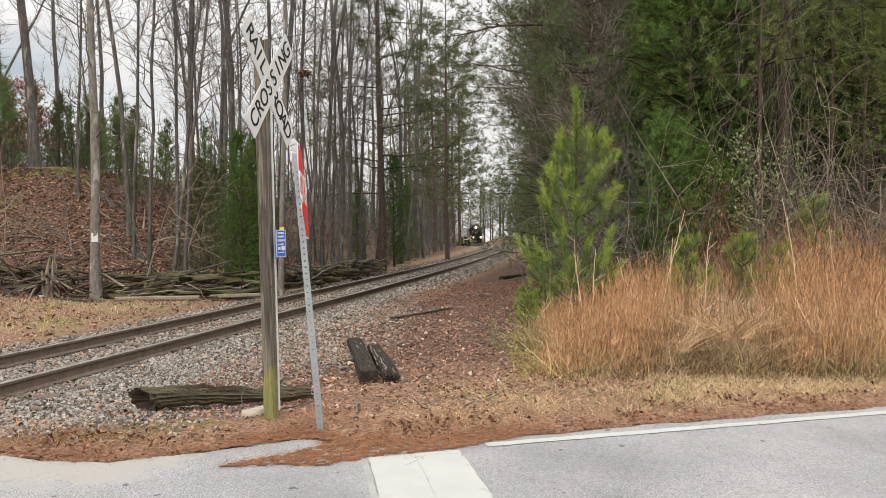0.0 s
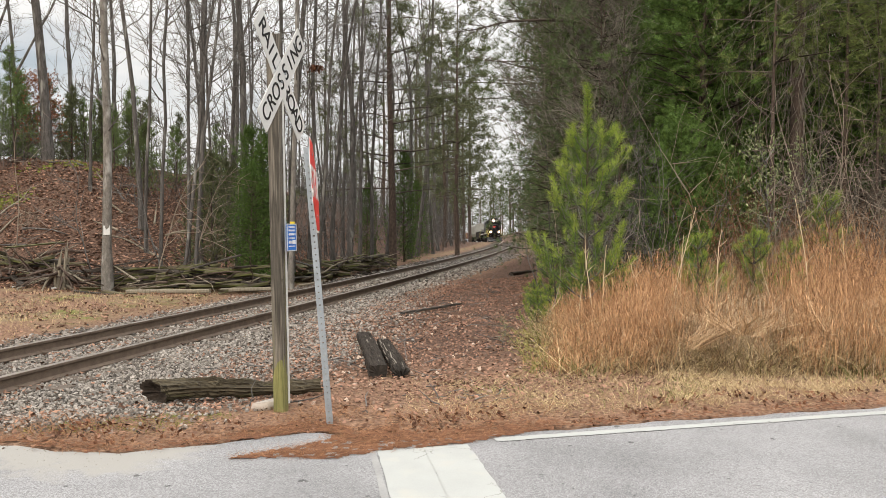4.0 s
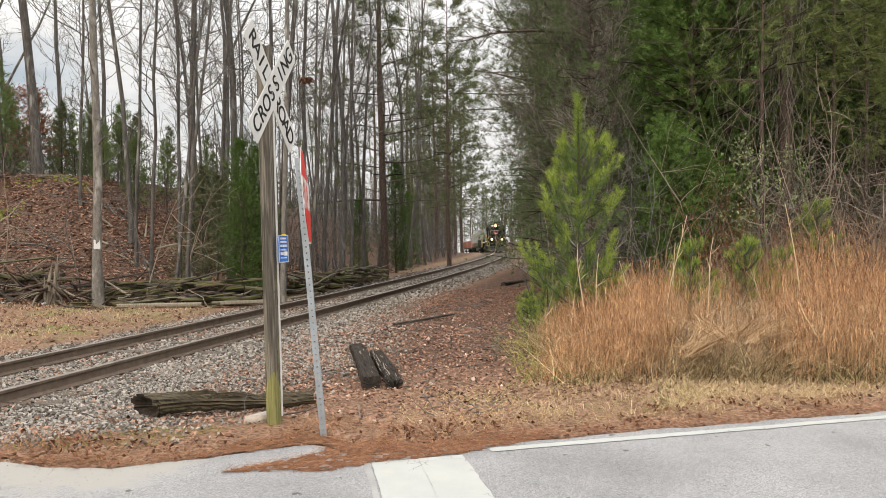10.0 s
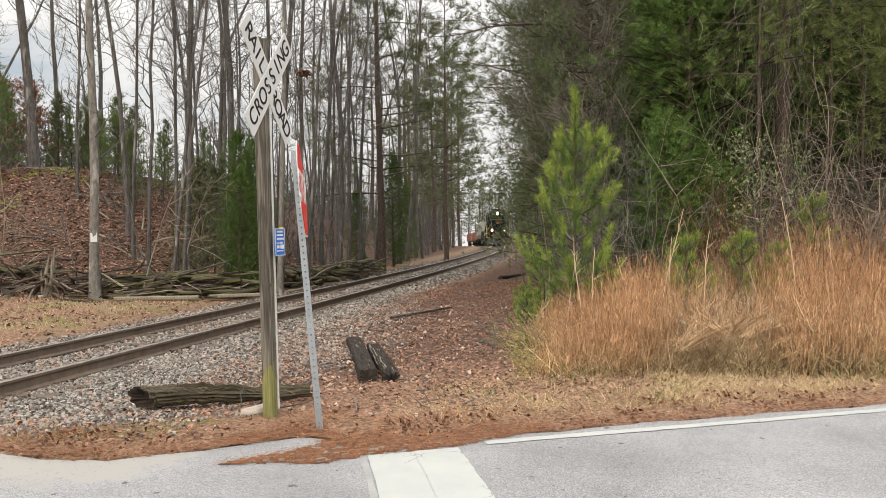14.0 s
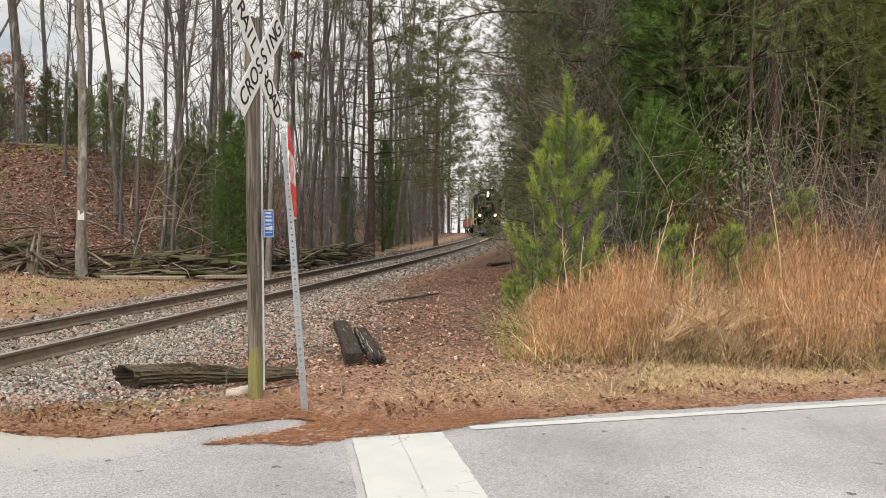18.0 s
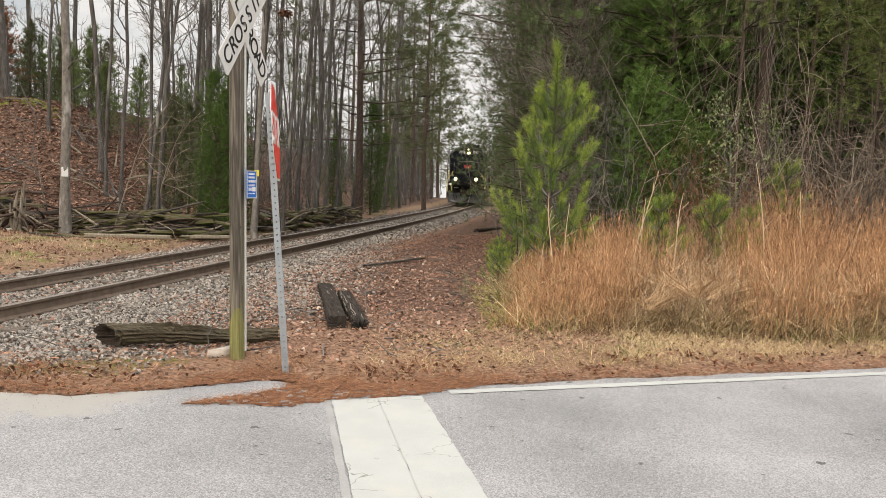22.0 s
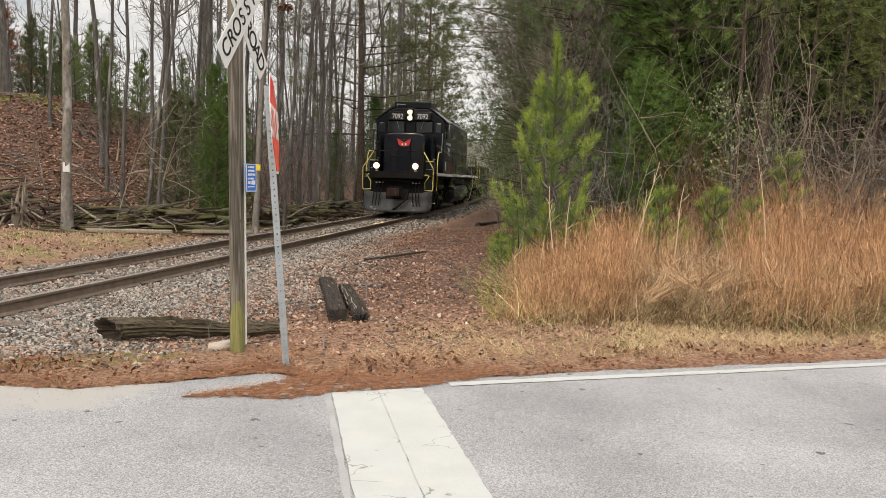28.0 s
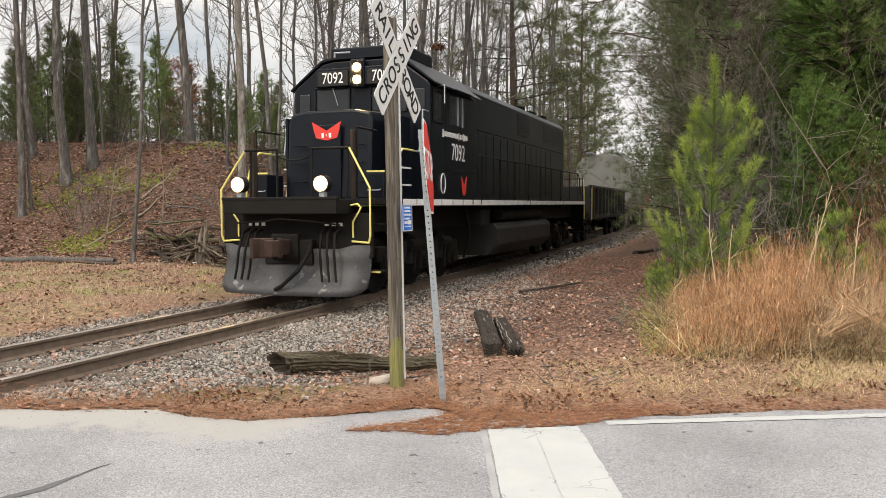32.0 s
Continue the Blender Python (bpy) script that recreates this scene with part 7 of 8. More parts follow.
many = RC.integers(25, 75, len(cx))
spread_to = np.repeat(RC.uniform(0, 2 * np.pi, len(cx)), many) + RC.normal(0, 0.42, many.sum())
x, y = np.repeat(cx, many) + RC.normal(0, 0.05, many.sum()), np.repeat(cy, many) + RC.normal(0, 0.05, many.sum())
rise = np.repeat(RC.uniform(0.9, 3.0, len(cx)), many)
stems("straw_fans", x, y, RC.uniform(0.35, 0.85, len(x)), 0.007, 0.25, 0.18, M_FANSTRAW, "fans of bleached straw flattened over the tangle", np.stack([rise * np.cos(spread_to), rise * np.sin(spread_to), np.zeros(len(x))], -1), np.repeat(RC.uniform(0.12, 0.45, len(cx)), many))
x, y = strew(34000, 0.6, 11.0, 7.6, 12.5, lambda x, y: tall_here(x, y + 0.1) * (1 - 0.8 * share(x, y)))
stems("olive_tangle", x, y, RC.uniform(0.12, 0.62, len(x)), 0.006, 0.6, 0.6, M_OLIVE, "tangle of dull olive-brown stems below the grass")
x, y = strew(16000, 0.6, 11.0, 7.8, 12.0, lambda x, y: tall_here(x, y + 0.2) * smooth_step(0.05, 0.4, rough_xy(1.3 * x, 1.1 * y)))
stems("weeds", x, y, RC.uniform(0.10, 0.42, len(x)), 0.011, 0.7, 0.6, M_GREENGRASS, "green weeds among the dry grass")
x, y = strew(2000, 0.75, 1.5, 8.6, 12.5, lambda x, y: smooth_step(0.5, 0.1, np.abs(x - 0.85 - 0.09 * (y - 8.8))))
stems("yellow_green_grass", x, y, RC.uniform(0.05, 0.26, len(x)), 0.007, 0.5, 0.7, surface("yellow_green_grass", (0.10, 0.10, 0.025), (0.38, 0.34, 0.11), 2, 0.8, 0, fine=10, island=0.8, spread=1.0), "yellow-green grass at the edge of the bank")


def verge_here(x, y):
    p = y - asphalt_edge(x)
    patchy = 0.35 + 0.65 * smooth_step(-0.25, 0.25, rough_xy(1.6 * x + 2, 1.6 * y))
    return smooth_step(0.30, 0.75, p + 0.15 * rough_xy(2 * x, 2 * y)) * smooth_step(-0.95, 0.3, x + 0.12 * (y - 7)) * smooth_step(0.25, -0.15, y - 8.6 - 0.05 * x) * patchy


x, y = strew(130000, -1.2, 9.0, 6.0, 9.2, verge_here)
stems("verge_grass", x, y, RC.uniform(0.03, 0.13, len(x)) * (0.6 + 0.5 * smooth_step(0, 2, x)), 0.0045, 0.7, 0.7, M_TANGRASS, "short dry tan grass along the verge")
x, y = strew(16000, -1.0, 9.0, 6.0, 9.2, lambda x, y: verge_here(x, y) * smooth_step(0.0, 0.5, rough_xy(1.1 * x + 4, 1.3 * y)))
stems("verge_grass", x, y, RC.uniform(0.04, 0.15, len(x)), 0.006, 0.6, 0.6, M_GREENGRASS, "green tufts in the verge grass")
x, y = strew(26000, -6.5, 0.8, 5.2, 7.4, lambda x, y: smooth_step(0.22, 0.55, y - asphalt_edge(x) + 0.15 * rough_xy(2 * x, 2 * y)) * smooth_step(1.25, 0.7, y - asphalt_edge(x)) * (0.25 + 0.75 * smooth_step(-0.1, 0.3, rough_xy(1.8 * x, 1.4 * y))))
stems("withered_grass", x, y, RC.uniform(0.03, 0.14, len(x)), 0.006, 0.9, 0.8, M_DEADRUST, "withered red-brown grass beside the road")
x, y = strew(30000, -5.5, -1.7, 5.8, 7.25, lambda x, y: smooth_step(0.35, 0.1, np.hypot((x + 2.75) / 1.3, (y - 6.35 - 0.25 * (x + 2.7)) / 0.42) - 0.45 + 0.3 * rough_xy(2.5 * x, 3 * y)))
stems("mossy_grass", x, y, RC.uniform(0.015, 0.05, len(x)), 0.006, 0.8, 0.5, M_MOSS, "low mossy green growth before the log")
x, y = strew(30000, -20, -4, 9, 21.5, lambda x, y: 0.5 * smooth_step(-2.0, -3.0, x - track_x(y)) * smooth_step(-0.2, 0.5, rough_xy(0.6 * x, 0.6 * y) + 0.4))
blades("thin_grass", x, y, RC.uniform(0.03, 0.11, len(x)), 0.008, M_TANGRASS, "thin dry grass beyond the track", 0.8)
x, y = strew(14000, -20, -5, 11, 20.5, lambda x, y: 0.6 * smooth_step(-3.0, -4.0, x - track_x(y)) * smooth_step(0.1, 0.5, rough_xy(0.5 * x + 1, 0.5 * y)))
blades("green_grass", x, y, RC.uniform(0.03, 0.10, len(x)), 0.010, M_GREENGRASS, "sparse green grass beyond the track", 0.8)

x, y = strew(3500, -7, -1.2, 4.2, 6.8, lambda x, y: smooth_step(-0.65, -0.02, y - asphalt_edge(x) + 0.15 * rough_xy(2 * x, 2 * y)) * smooth_step(0.16, 0.0, y - asphalt_edge(x)))
z = np.maximum(ground_z(x, y), 0.004) + 0.004
v, f = stone_form(4)
stuff("pale_grit", scatter("pale_grit", v, f, np.stack([x, y, z], -1), spins(len(x), RC), RC.uniform(0.0015, 0.004, len(x))), surface("pale_grit", (0.20, 0.18, 0.155), (0.40, 0.37, 0.33), 4, 0.9, 0, fine=30, island=0.8), "pale sandy grit along the asphalt's edge", "gravel")

# twigs and pale stones on the clay
lines = []
x, y = strew(900, -3.5, 3.0, 6.6, 26, lambda x, y: smooth_step(1.6, 2.4, x - track_x(y)) * smooth_step(1.3, 0.6, x - 0.03 * (y - 8)) * smooth_step(0.6, 1.0, y - asphalt_edge(x)))
for a, b in zip(x, y):
    turn = RC.uniform(0, 2 * np.pi)
    lines.append((wander((a, b, float(ground_z(a, b)) + 0.02), (math.cos(turn), math.sin(turn), RC.uniform(0, 0.12)), float(RC.uniform(0.08, 0.5)), RC, 3, 0.2), np.array([0.006, 0.005, 0.004, 0.002]) * RC.uniform(0.6, 1.4)))
tagged(mesh_part("fallen_twigs", tubes_mesh("fallen_twigs", lines, 4), M_TWIG), "small dry twigs strewn on the clay", "twigs", kind="stuff")
x, y = strew(420, -2.5, 2.5, 6.6, 18, lambda x, y: smooth_step(2.2, 3.0, x - track_x(y)) * smooth_step(1.3, 0.6, x - 0.03 * (y - 8)) * smooth_step(0.7, 1.1, y - asphalt_edge(x)))
v, f = stone_form(12)
stuff("loose_stones", scatter("loose_stones", v, f, np.stack([x, y, ground_z(x, y) + 0.01], -1), spins(len(x), RC), RC.uniform(0.01, 0.035, len(x))), surface("loose_pale_stone", (0.22, 0.15, 0.11), (0.58, 0.46, 0.37), 4, 0.9, 0.2, fine=30, island=0.8), "pale loose stones on the clay", "gravel")

# ---- young pines and shrubs before the wood ----
def shoot_pine(seed, height, reach, whorls, brush):
    """A young pine: a leader and whorls of upswept shoots, each like a bottle brush of dark needles with a bright fresh tip."""
    r = np.random.default_rng(seed)
    leader = wander((0, 0, -0.1), (0, 0, 1), height, r, 10, 0.015, 0.1)
    shoots, lines = [], [(leader[2:], 0.95, 0.0), (leader[7:], 1.05, 0.35)]
    for k in range(whorls):
        f = 0.06 + 0.74 * k / (whorls - 1)
        p = leader[int(f * 10)] + (0, 0, r.uniform(-0.05, 0.05))
        n = r.integers(4, 6)
        for c in range(n):
            a = 2 * np.pi * (c + r.uniform(-0.25, 0.25)) / n + k
            ln = reach * (1.17 - 0.88 * f) * r.uniform(0.65, 1.15)
            line = wander(p, (np.cos(a), np.sin(a), 0.35), ln, r, 6, 0.06, 0.20)
            lines.append((line, 0.95, 0.72))
            shoots.append((line, np.linspace(0.014, 0.005, 7)))
            for e in (3, 4):
                side = wander(line[e], unit(line[-1] - line[0]) + r.normal(0, 0.5, 3) + (0, 0, 0.25), ln * r.uniform(0.25, 0.45), r, 3, 0.05, 0.22)
                lines.append((side, 0.75, 0.6))
                shoots.append((side, np.array([0.007, 0.006, 0.005, 0.004])))
    sets = {True: [], False: []}
    for line, size, tip in lines:
        total = np.linalg.norm(np.diff(line, axis=0), axis=1).sum()
        n = max(6, int(total / 0.018))
        s = np.linspace(0.22, 1.0, n)
        q = s * (len(line) - 1)
        j = np.minimum(q.astype(int), len(line) - 2)
        p = line[j] + (line[j + 1] - line[j]) * (q - j)[:, None]
        w = np.array([unit(line[i + 1] - line[i]) for i in j]) + r.normal(0, 0.25, (n, 3))
        fresh = s + r.normal(0, 0.08, n) > (tip or 9)
        for on in (True, False):
            sets[on].append((p[fresh == on], w[fresh == on], np.full((fresh == on).sum(), size)))
    made = []
    for on, fan in ((False, 0.95), (True, 0.55)):
        p, w, k = (np.concatenate(v) for v in zip(*sets[on]))
        v, f = tuft(16, fan, 0.020, r)
        made.append(scatter("new_growth" if on else "foliage", v, f, p, aims(w, r), brush * k * r.uniform(0.75, 1.1, len(k))))
    return tubes_mesh("trunk", [(leader, np.linspace(0.035, 0.008, 11))], 8), tubes_mesh("branchwork", shoots, 4), made[0], made[1]


YOUNG = shoot_pine(81, 3.15, 1.20, 7, 0.165)
plant("young_pine", YOUNG, 1.77, 11.3, 0.97, 20, YOUNGS, "bright green young pine in the rust-coloured grass", "tree", z=0.62)
SMALL = [shoot_pine(83 + k, 1.25, 0.62, 5, 0.13) for k in range(2)]
for b, d, s, k in [(0.297, 11.6, 0.95, 0), (0.365, 11.8, 1.0, 1), (0.412, 11.9, 0.85, 0), (0.20, 11.2, 0.8, 1), (0.455, 13.0, 1.15, 0), (0.138, 12.6, 0.8, 1), (0.115, 13.6, 0.5, 0), (0.095, 13.0, 0.6, 1), (0.092, 14.6, 0.6, 0), (0.112, 15.2, 0.95, 1)]:
    plant("pine_seedling", SMALL[k], *at_bearing(b, d), s, 77 * k + 100 * b, YOUNGS, "small green pine growing in dry grass", "tree", "small pines in the grass")
for b, d, s, k in [(0.385, 12.9, 1.25, 0), (0.335, 13.6, 1.0, 1), (0.43, 13.6, 1.1, 1)]:
    plant("leafy_shrub", SHRUB[k], *at_bearing(b, d), s, 90 * k, (M_TWIG, M_TWIG, M_SHRUB), "thin shrub with pale grey-green leaves", "shrub", "shrubs before the cedars")
plant("leafy_shrub", SHRUB[0], 0.62, 11.2, 0.22, 30, (M_TWIG, M_TWIG, M_SHRUB), "low green plant on the clay", "shrub")

# ---- old timbers and logs ----
def old_timber(name, length, wide, high, material, label, category, a, b, seed, rot=0.02, group=""):
    """A weathered beam from a to b on its underside, with split and crumbling faces."""
    r = np.random.default_rng(seed)
    n, k = 16, 12
    ang = np.linspace(0, 2 * np.pi, k, endpoint=False) + np.pi / 4
    sq = np.stack([np.sign(np.cos(ang)) * np.abs(np.cos(ang)) ** 0.5, np.sign(np.sin(ang)) * np.abs(np.sin(ang)) ** 0.5], -1)
    groove = 1 + r.normal(0, rot * 2, k)
    v = []
    for i, s in enumerate(np.linspace(0, 1, n)):
        wear = groove + r.normal(0, rot, k)
        v.append(np.stack([np.full(k, s * length) + (r.normal(0, rot, k) if i in (0, n - 1) else 0), sq[:, 0] * wide / 2 * wear, sq[:, 1] * high / 2 * wear + high / 2], -1))
    v = np.concatenate(v + [[[0.01, 0, high / 2]], [[length - 0.01, 0, high / 2]]])
    i, j = np.meshgrid(np.arange(n - 1), np.arange(k), indexing="ij")
    i, j = i.ravel(), j.ravel()
    faces = [tuple(int(c) for c in q) for q in np.stack([i * k + j, (i + 1) * k + j, (i + 1) * k + (j + 1) % k, i * k + (j + 1) % k], 1)]
    faces += [(q, (q + 1) % k, n * k) for q in range(k)] + [((n - 1) * k + (q + 1) % k, (n - 1) * k + q, n * k + 1) for q in range(k)]
    me = bpy.data.meshes.new(name)
    me.from_pydata([tuple(p) for p in v], [], faces)
    ob = mesh_part(name, me, material)
    way = (Vector(b) - Vector(a)).normalized()
    up = Vector((0, 0, 1))
    side = up.cross(way).normalized()
    up = way.cross(side)
    ob.matrix_world = Matrix(((way.x, side.x, up.x, a[0]), (way.y, side.y, up.y, a[1]), (way.z, side.z, up.z, a[2]), (0, 0, 0, 1)))
    return tagged(ob, label, category, group)


M_LOG = surface("rotten_dark_timber", (0.005, 0.0045, 0.004), (0.115, 0.094, 0.060), 5, 0.95, 0.9, fine=22, stretch=(1.0, 9, 9), spread=0.42, stain=(0.085, 0.085, 0.035), stain_scale=1.6, stain_cut=(0.60, 0.74))
M_DARKTIE = surface("creosoted_tie", (0.008, 0.007, 0.006), (0.10, 0.083, 0.068), 4, 0.9, 0.8, fine=16, stretch=(0.9, 10, 10), spread=0.4)
M_TIEFACE = surface("checked_tie_face", (0.004, 0.0035, 0.003), (0.062, 0.050, 0.041), 4, 0.95, 0.9, fine=14, stretch=(1.0, 10, 10), spread=0.34, stain=(0.20, 0.18, 0.16), stain_scale=3.0, stain_cut=(0.64, 0.70), spec=0.12)
M_SPLINTER = surface("pale_split_wood", (0.10, 0.085, 0.07), (0.36, 0.32, 0.27), 6, 0.9, 0.3, stretch=(1.0, 9, 9))
M_GREYPLANK = surface("mossy_grey_plank", (0.03, 0.026, 0.018), (0.185, 0.158, 0.10), 3, 0.95, 0.7, fine=16, stretch=(0.8, 9, 9), spread=0.5, stain=(0.10, 0.11, 0.035), stain_scale=1.5, stain_cut=(0.5, 0.66))
M_HOLLOW = surface("dark_rotten_heartwood", (0.008, 0.006, 0.005), (0.05, 0.036, 0.026), 12, 0.95, 0.8, fine=50)


def rotten_log():
    """A half-rotten round log with a split along its top and a hollow end."""
    r = np.random.default_rng(8)
    a, b = np.array((-2.86, 7.24, -0.03)), np.array((-1.38, 7.73, -0.05))
    way = unit(b - a)
    side = unit(np.cross((0, 0, 1), way))
    up = np.cross(way, side)
    turn = Matrix(((way[0], side[0], up[0], a[0]), (way[1], side[1], up[1], a[1]), (way[2], side[2], up[2], a[2]), (0, 0, 0, 1)))
    a, b, way, side, up = np.zeros(3), np.array((float(np.linalg.norm(b - a)), 0, 0)), np.array((1.0, 0, 0)), np.array((0, 1.0, 0)), np.array((0, 0, 1.0))
    n, k = 52, 32
    ang = np.linspace(0, 2 * np.pi, k, endpoint=False)
    ridge = r.normal(0, 0.10, k)
    v = []
    for i, s in enumerate(np.linspace(0, 1, n)):
        rad = 0.096 - 0.014 * s + 0.011 * math.sin(5 * s + 1) + 0.016 * math.exp(-((s / 0.05) ** 2)) + 0.012 * math.sin(23 * s + 2) * smooth_step(0.2, 0.5, s) + 0.02 * math.exp(-(((s - 0.36) / 0.03) ** 2))
        split = 0.42 * np.exp(-(((ang - 1.75 - 0.25 * math.sin(4 * s)) / 0.17) ** 2)) * smooth_step(0.12, 0.3, s)
        crack = 0.30 * np.exp(-(((ang - 2.55 - 0.12 * math.sin(7 * s)) / 0.10) ** 2)) * smooth_step(0.40, 0.5, s) + 0.22 * np.exp(-(((ang - 3.2) / 0.09) ** 2)) * smooth_step(0.9, 0.7, s)
        ring = rad * (1 + ridge * (0.45 + 0.75 * np.sin(5.0 * s + 2.1 * np.arange(k))) + r.normal(0, 0.05, k) - split - crack)
        c = a + (b - a) * s + up * (0.10 + 0.02 * math.sin(6 * s))
        edge = way * 0.012 * r.normal(size=(k, 1)) if i in (0, n - 1) else 0
        edge = edge - way * 0.11 * max(0.0, 1 - i / 5) * (np.cos(ang) + 0.4 * np.sin(ang))[:, None]
        v.append(c + side * (np.cos(ang) * ring)[:, None] + up * (np.sin(ang) * ring * 0.92)[:, None] + edge)
    v = np.concatenate(v)
    i, j = np.meshgrid(np.arange(n - 1), np.arange(k), indexing="ij")
    i, j = i.ravel(), j.ravel()
    q = np.stack([i * k + j, (i + 1) * k + j, (i + 1) * k + (j + 1) % k, i * k + (j + 1) % k], 1)
    root = empty("rotten_log", turn, "half-rotten dark mossy log with a hollow end behind the sign post", "log")
    mesh_part("bark_shell", link_mesh("bark_shell", v, q), M_LOG, root)
    for end, s, depth in ((0, 0.0, 0.09), (n - 1, 1.0, 0.03)):
        rim = v[end * k:(end + 1) * k]
        c = rim.mean(0)
        inward = way * (1 if end == 0 else -1)
        rings = [rim, c + (rim - c) * 0.80 + inward * 0.01, c + (rim - c) * 0.6 + inward * depth, c + (rim - c) * 0.05 + inward * depth * 1.2]
        w = np.concatenate(rings)
        ii, jj = np.meshgrid(np.arange(3), np.arange(k), indexing="ij")
        ii, jj = ii.ravel(), jj.ravel()
        mesh_part("log_end", link_mesh("log_end", w, np.stack([ii * k + jj, (ii + 1) * k + jj, (ii + 1) * k + (jj + 1) % k, ii * k + (jj + 1) % k], 1)), M_HOLLOW, root, "dark hollow end of the log")


def tie_beam(a, b, wide, high, seed, split, label):
    """A squared railway tie with checked faces and sawn ends."""
    r = np.random.default_rng(seed)
    a, b = np.array(a), np.array(b)
    way = unit(b - a)
    side = unit(np.cross((0, 0, 1), way))
    up = np.cross(way, side)
    turn = Matrix(((way[0], side[0], up[0], a[0]), (way[1], side[1], up[1], a[1]), (way[2], side[2], up[2], a[2]), (0, 0, 0, 1)))
    long = float(np.linalg.norm(b - a))
    a, b, way, side, up = np.zeros(3), np.array((long, 0, 0)), np.array((1.0, 0, 0)), np.array((0, 1.0, 0)), np.array((0, 0, 1.0))
    n, k = 40, 36
    ang = np.linspace(0, 2 * np.pi, k, endpoint=False)
    cs, sn = np.cos(ang), np.sin(ang)
    big = np.maximum(np.abs(cs), np.abs(sn))
    sq = np.stack([np.clip(cs / big * 1.02, -1, 1), np.clip(sn / big * 1.02, -1, 1)], -1)
    check = np.where(r.uniform(0, 1, k) < 0.38, -r.uniform(0.03, 0.14 + 0.7 * split, k), 0)
    v = []
    for i, s in enumerate(np.linspace(0, 1, n)):
        wear = 1 + check * (0.5 + 0.5 * math.sin(3 * s + seed)) + r.normal(0, 0.008 + 0.05 * split, k)
        c = a + (b - a) * s + up * high / 2 + side * 0.012 * math.sin(4 * s + seed)
        v.append(c + side * (sq[:, 0] * wide / 2 * wear)[:, None] + up * (sq[:, 1] * high / 2 * wear)[:, None] + (way * r.normal(0, 0.006 + 0.05 * split, (k, 1)) if i in (0, n - 1) else 0))
    v = np.concatenate(v)
    i, j = np.meshgrid(np.arange(n - 1), np.arange(k), indexing="ij")
    i, j = i.ravel(), j.ravel()
    q = np.stack([i * k + j, (i + 1) * k + j, (i + 1) * k + (j + 1) % k, i * k + (j + 1) % k], 1)
    root = empty("railway_tie", turn, label, "railway tie", "discarded ties")
    mesh_part("beam", link_mesh("beam", v, q), M_TIEFACE, root)
    for _ in range(int(14 + 60 * split)):
        x0, w0 = r.uniform(0.02, long - 0.5), r.uniform(-0.5, 0.5) * wide
        line = wander((x0, w0, high * (0.98 - 0.5 * split * r.uniform(0, 0.5))), (1.0, r.normal(0, 0.03), 0.02 + 0.12 * split * r.uniform(0, 1)), r.uniform(0.15, 0.5), r, 4, 0.02)
        mesh_part("splinter", tubes_mesh("splinter", [(line, np.linspace(0.008, 0.002, 5) * r.uniform(0.6, 1.5))], 4), M_SPLINTER if r.uniform() < 0.45 else M_TIEFACE, root)
    for end in (0, n - 1):
        rim = v[end * k:(end + 1) * k]
        c = rim.mean(0, keepdims=True)
        w = np.concatenate([rim, c + (rim - c) * 0.5, c + (rim - c) * 0.02])
        ii, jj = np.meshgrid(np.arange(2), np.arange(k), indexing="ij")
        ii, jj = ii.ravel(), jj.ravel()
        mesh_part("sawn_end", link_mesh("sawn_end", w, np.stack([ii * k + jj, (ii + 1) * k + jj, (ii + 1) * k + (jj + 1) % k, ii * k + (jj + 1) % k], 1)), M_ENDGRAIN, root, "dark brown sawn end")


M_ENDGRAIN = surface("tie_end_grain", (0.006, 0.005, 0.004), (0.055, 0.044, 0.035), 14, 0.9, 0.5, fine=70, spread=0.5)
rotten_log()
tie_beam((-0.90, 8.66, -0.12), (-1.44, 11.55, -0.14), 0.20, 0.20, 2, 0.0, "dark discarded railway tie on the clay")
tie_beam((-0.65, 8.56, -0.12), (-1.09, 11.0, -0.14), 0.175, 0.175, 3, 0.5, "split and crumbling dark railway tie on the clay")
old_timber("board", 1.95, 0.10, 0.04, M_DARKTIE, "dark board lying on the gravel", "board", (-1.12, 14.75, -0.03), (-0.06, 16.4, -0.01), 4, 0.04)
old_timber("old_tie", 1.6, 0.2, 0.16, M_DARKTIE, "dark rotten tie at the edge of the brush", "railway tie", (1.72, 27.5, -0.10), (2.6, 28.8, -0.10), 5, 0.06)
pebble_v, pebble_f = stone_form(9)
rock_me = link_mesh("pale_rock", pebble_v * (0.15, 0.10, 0.075), pebble_f, True)
rock = tagged(mesh_part("pale_rock", rock_me, surface("pale_rock", (0.35, 0.30, 0.26), (0.58, 0.52, 0.46), 5, 0.9, 0.3, fine=40)), "smooth pale rock at the foot of the post", "rock")
rock.matrix_world = pose(-1.72, 6.86, 0.02, 0, 0, 20)

RP = np.random.default_rng(33)


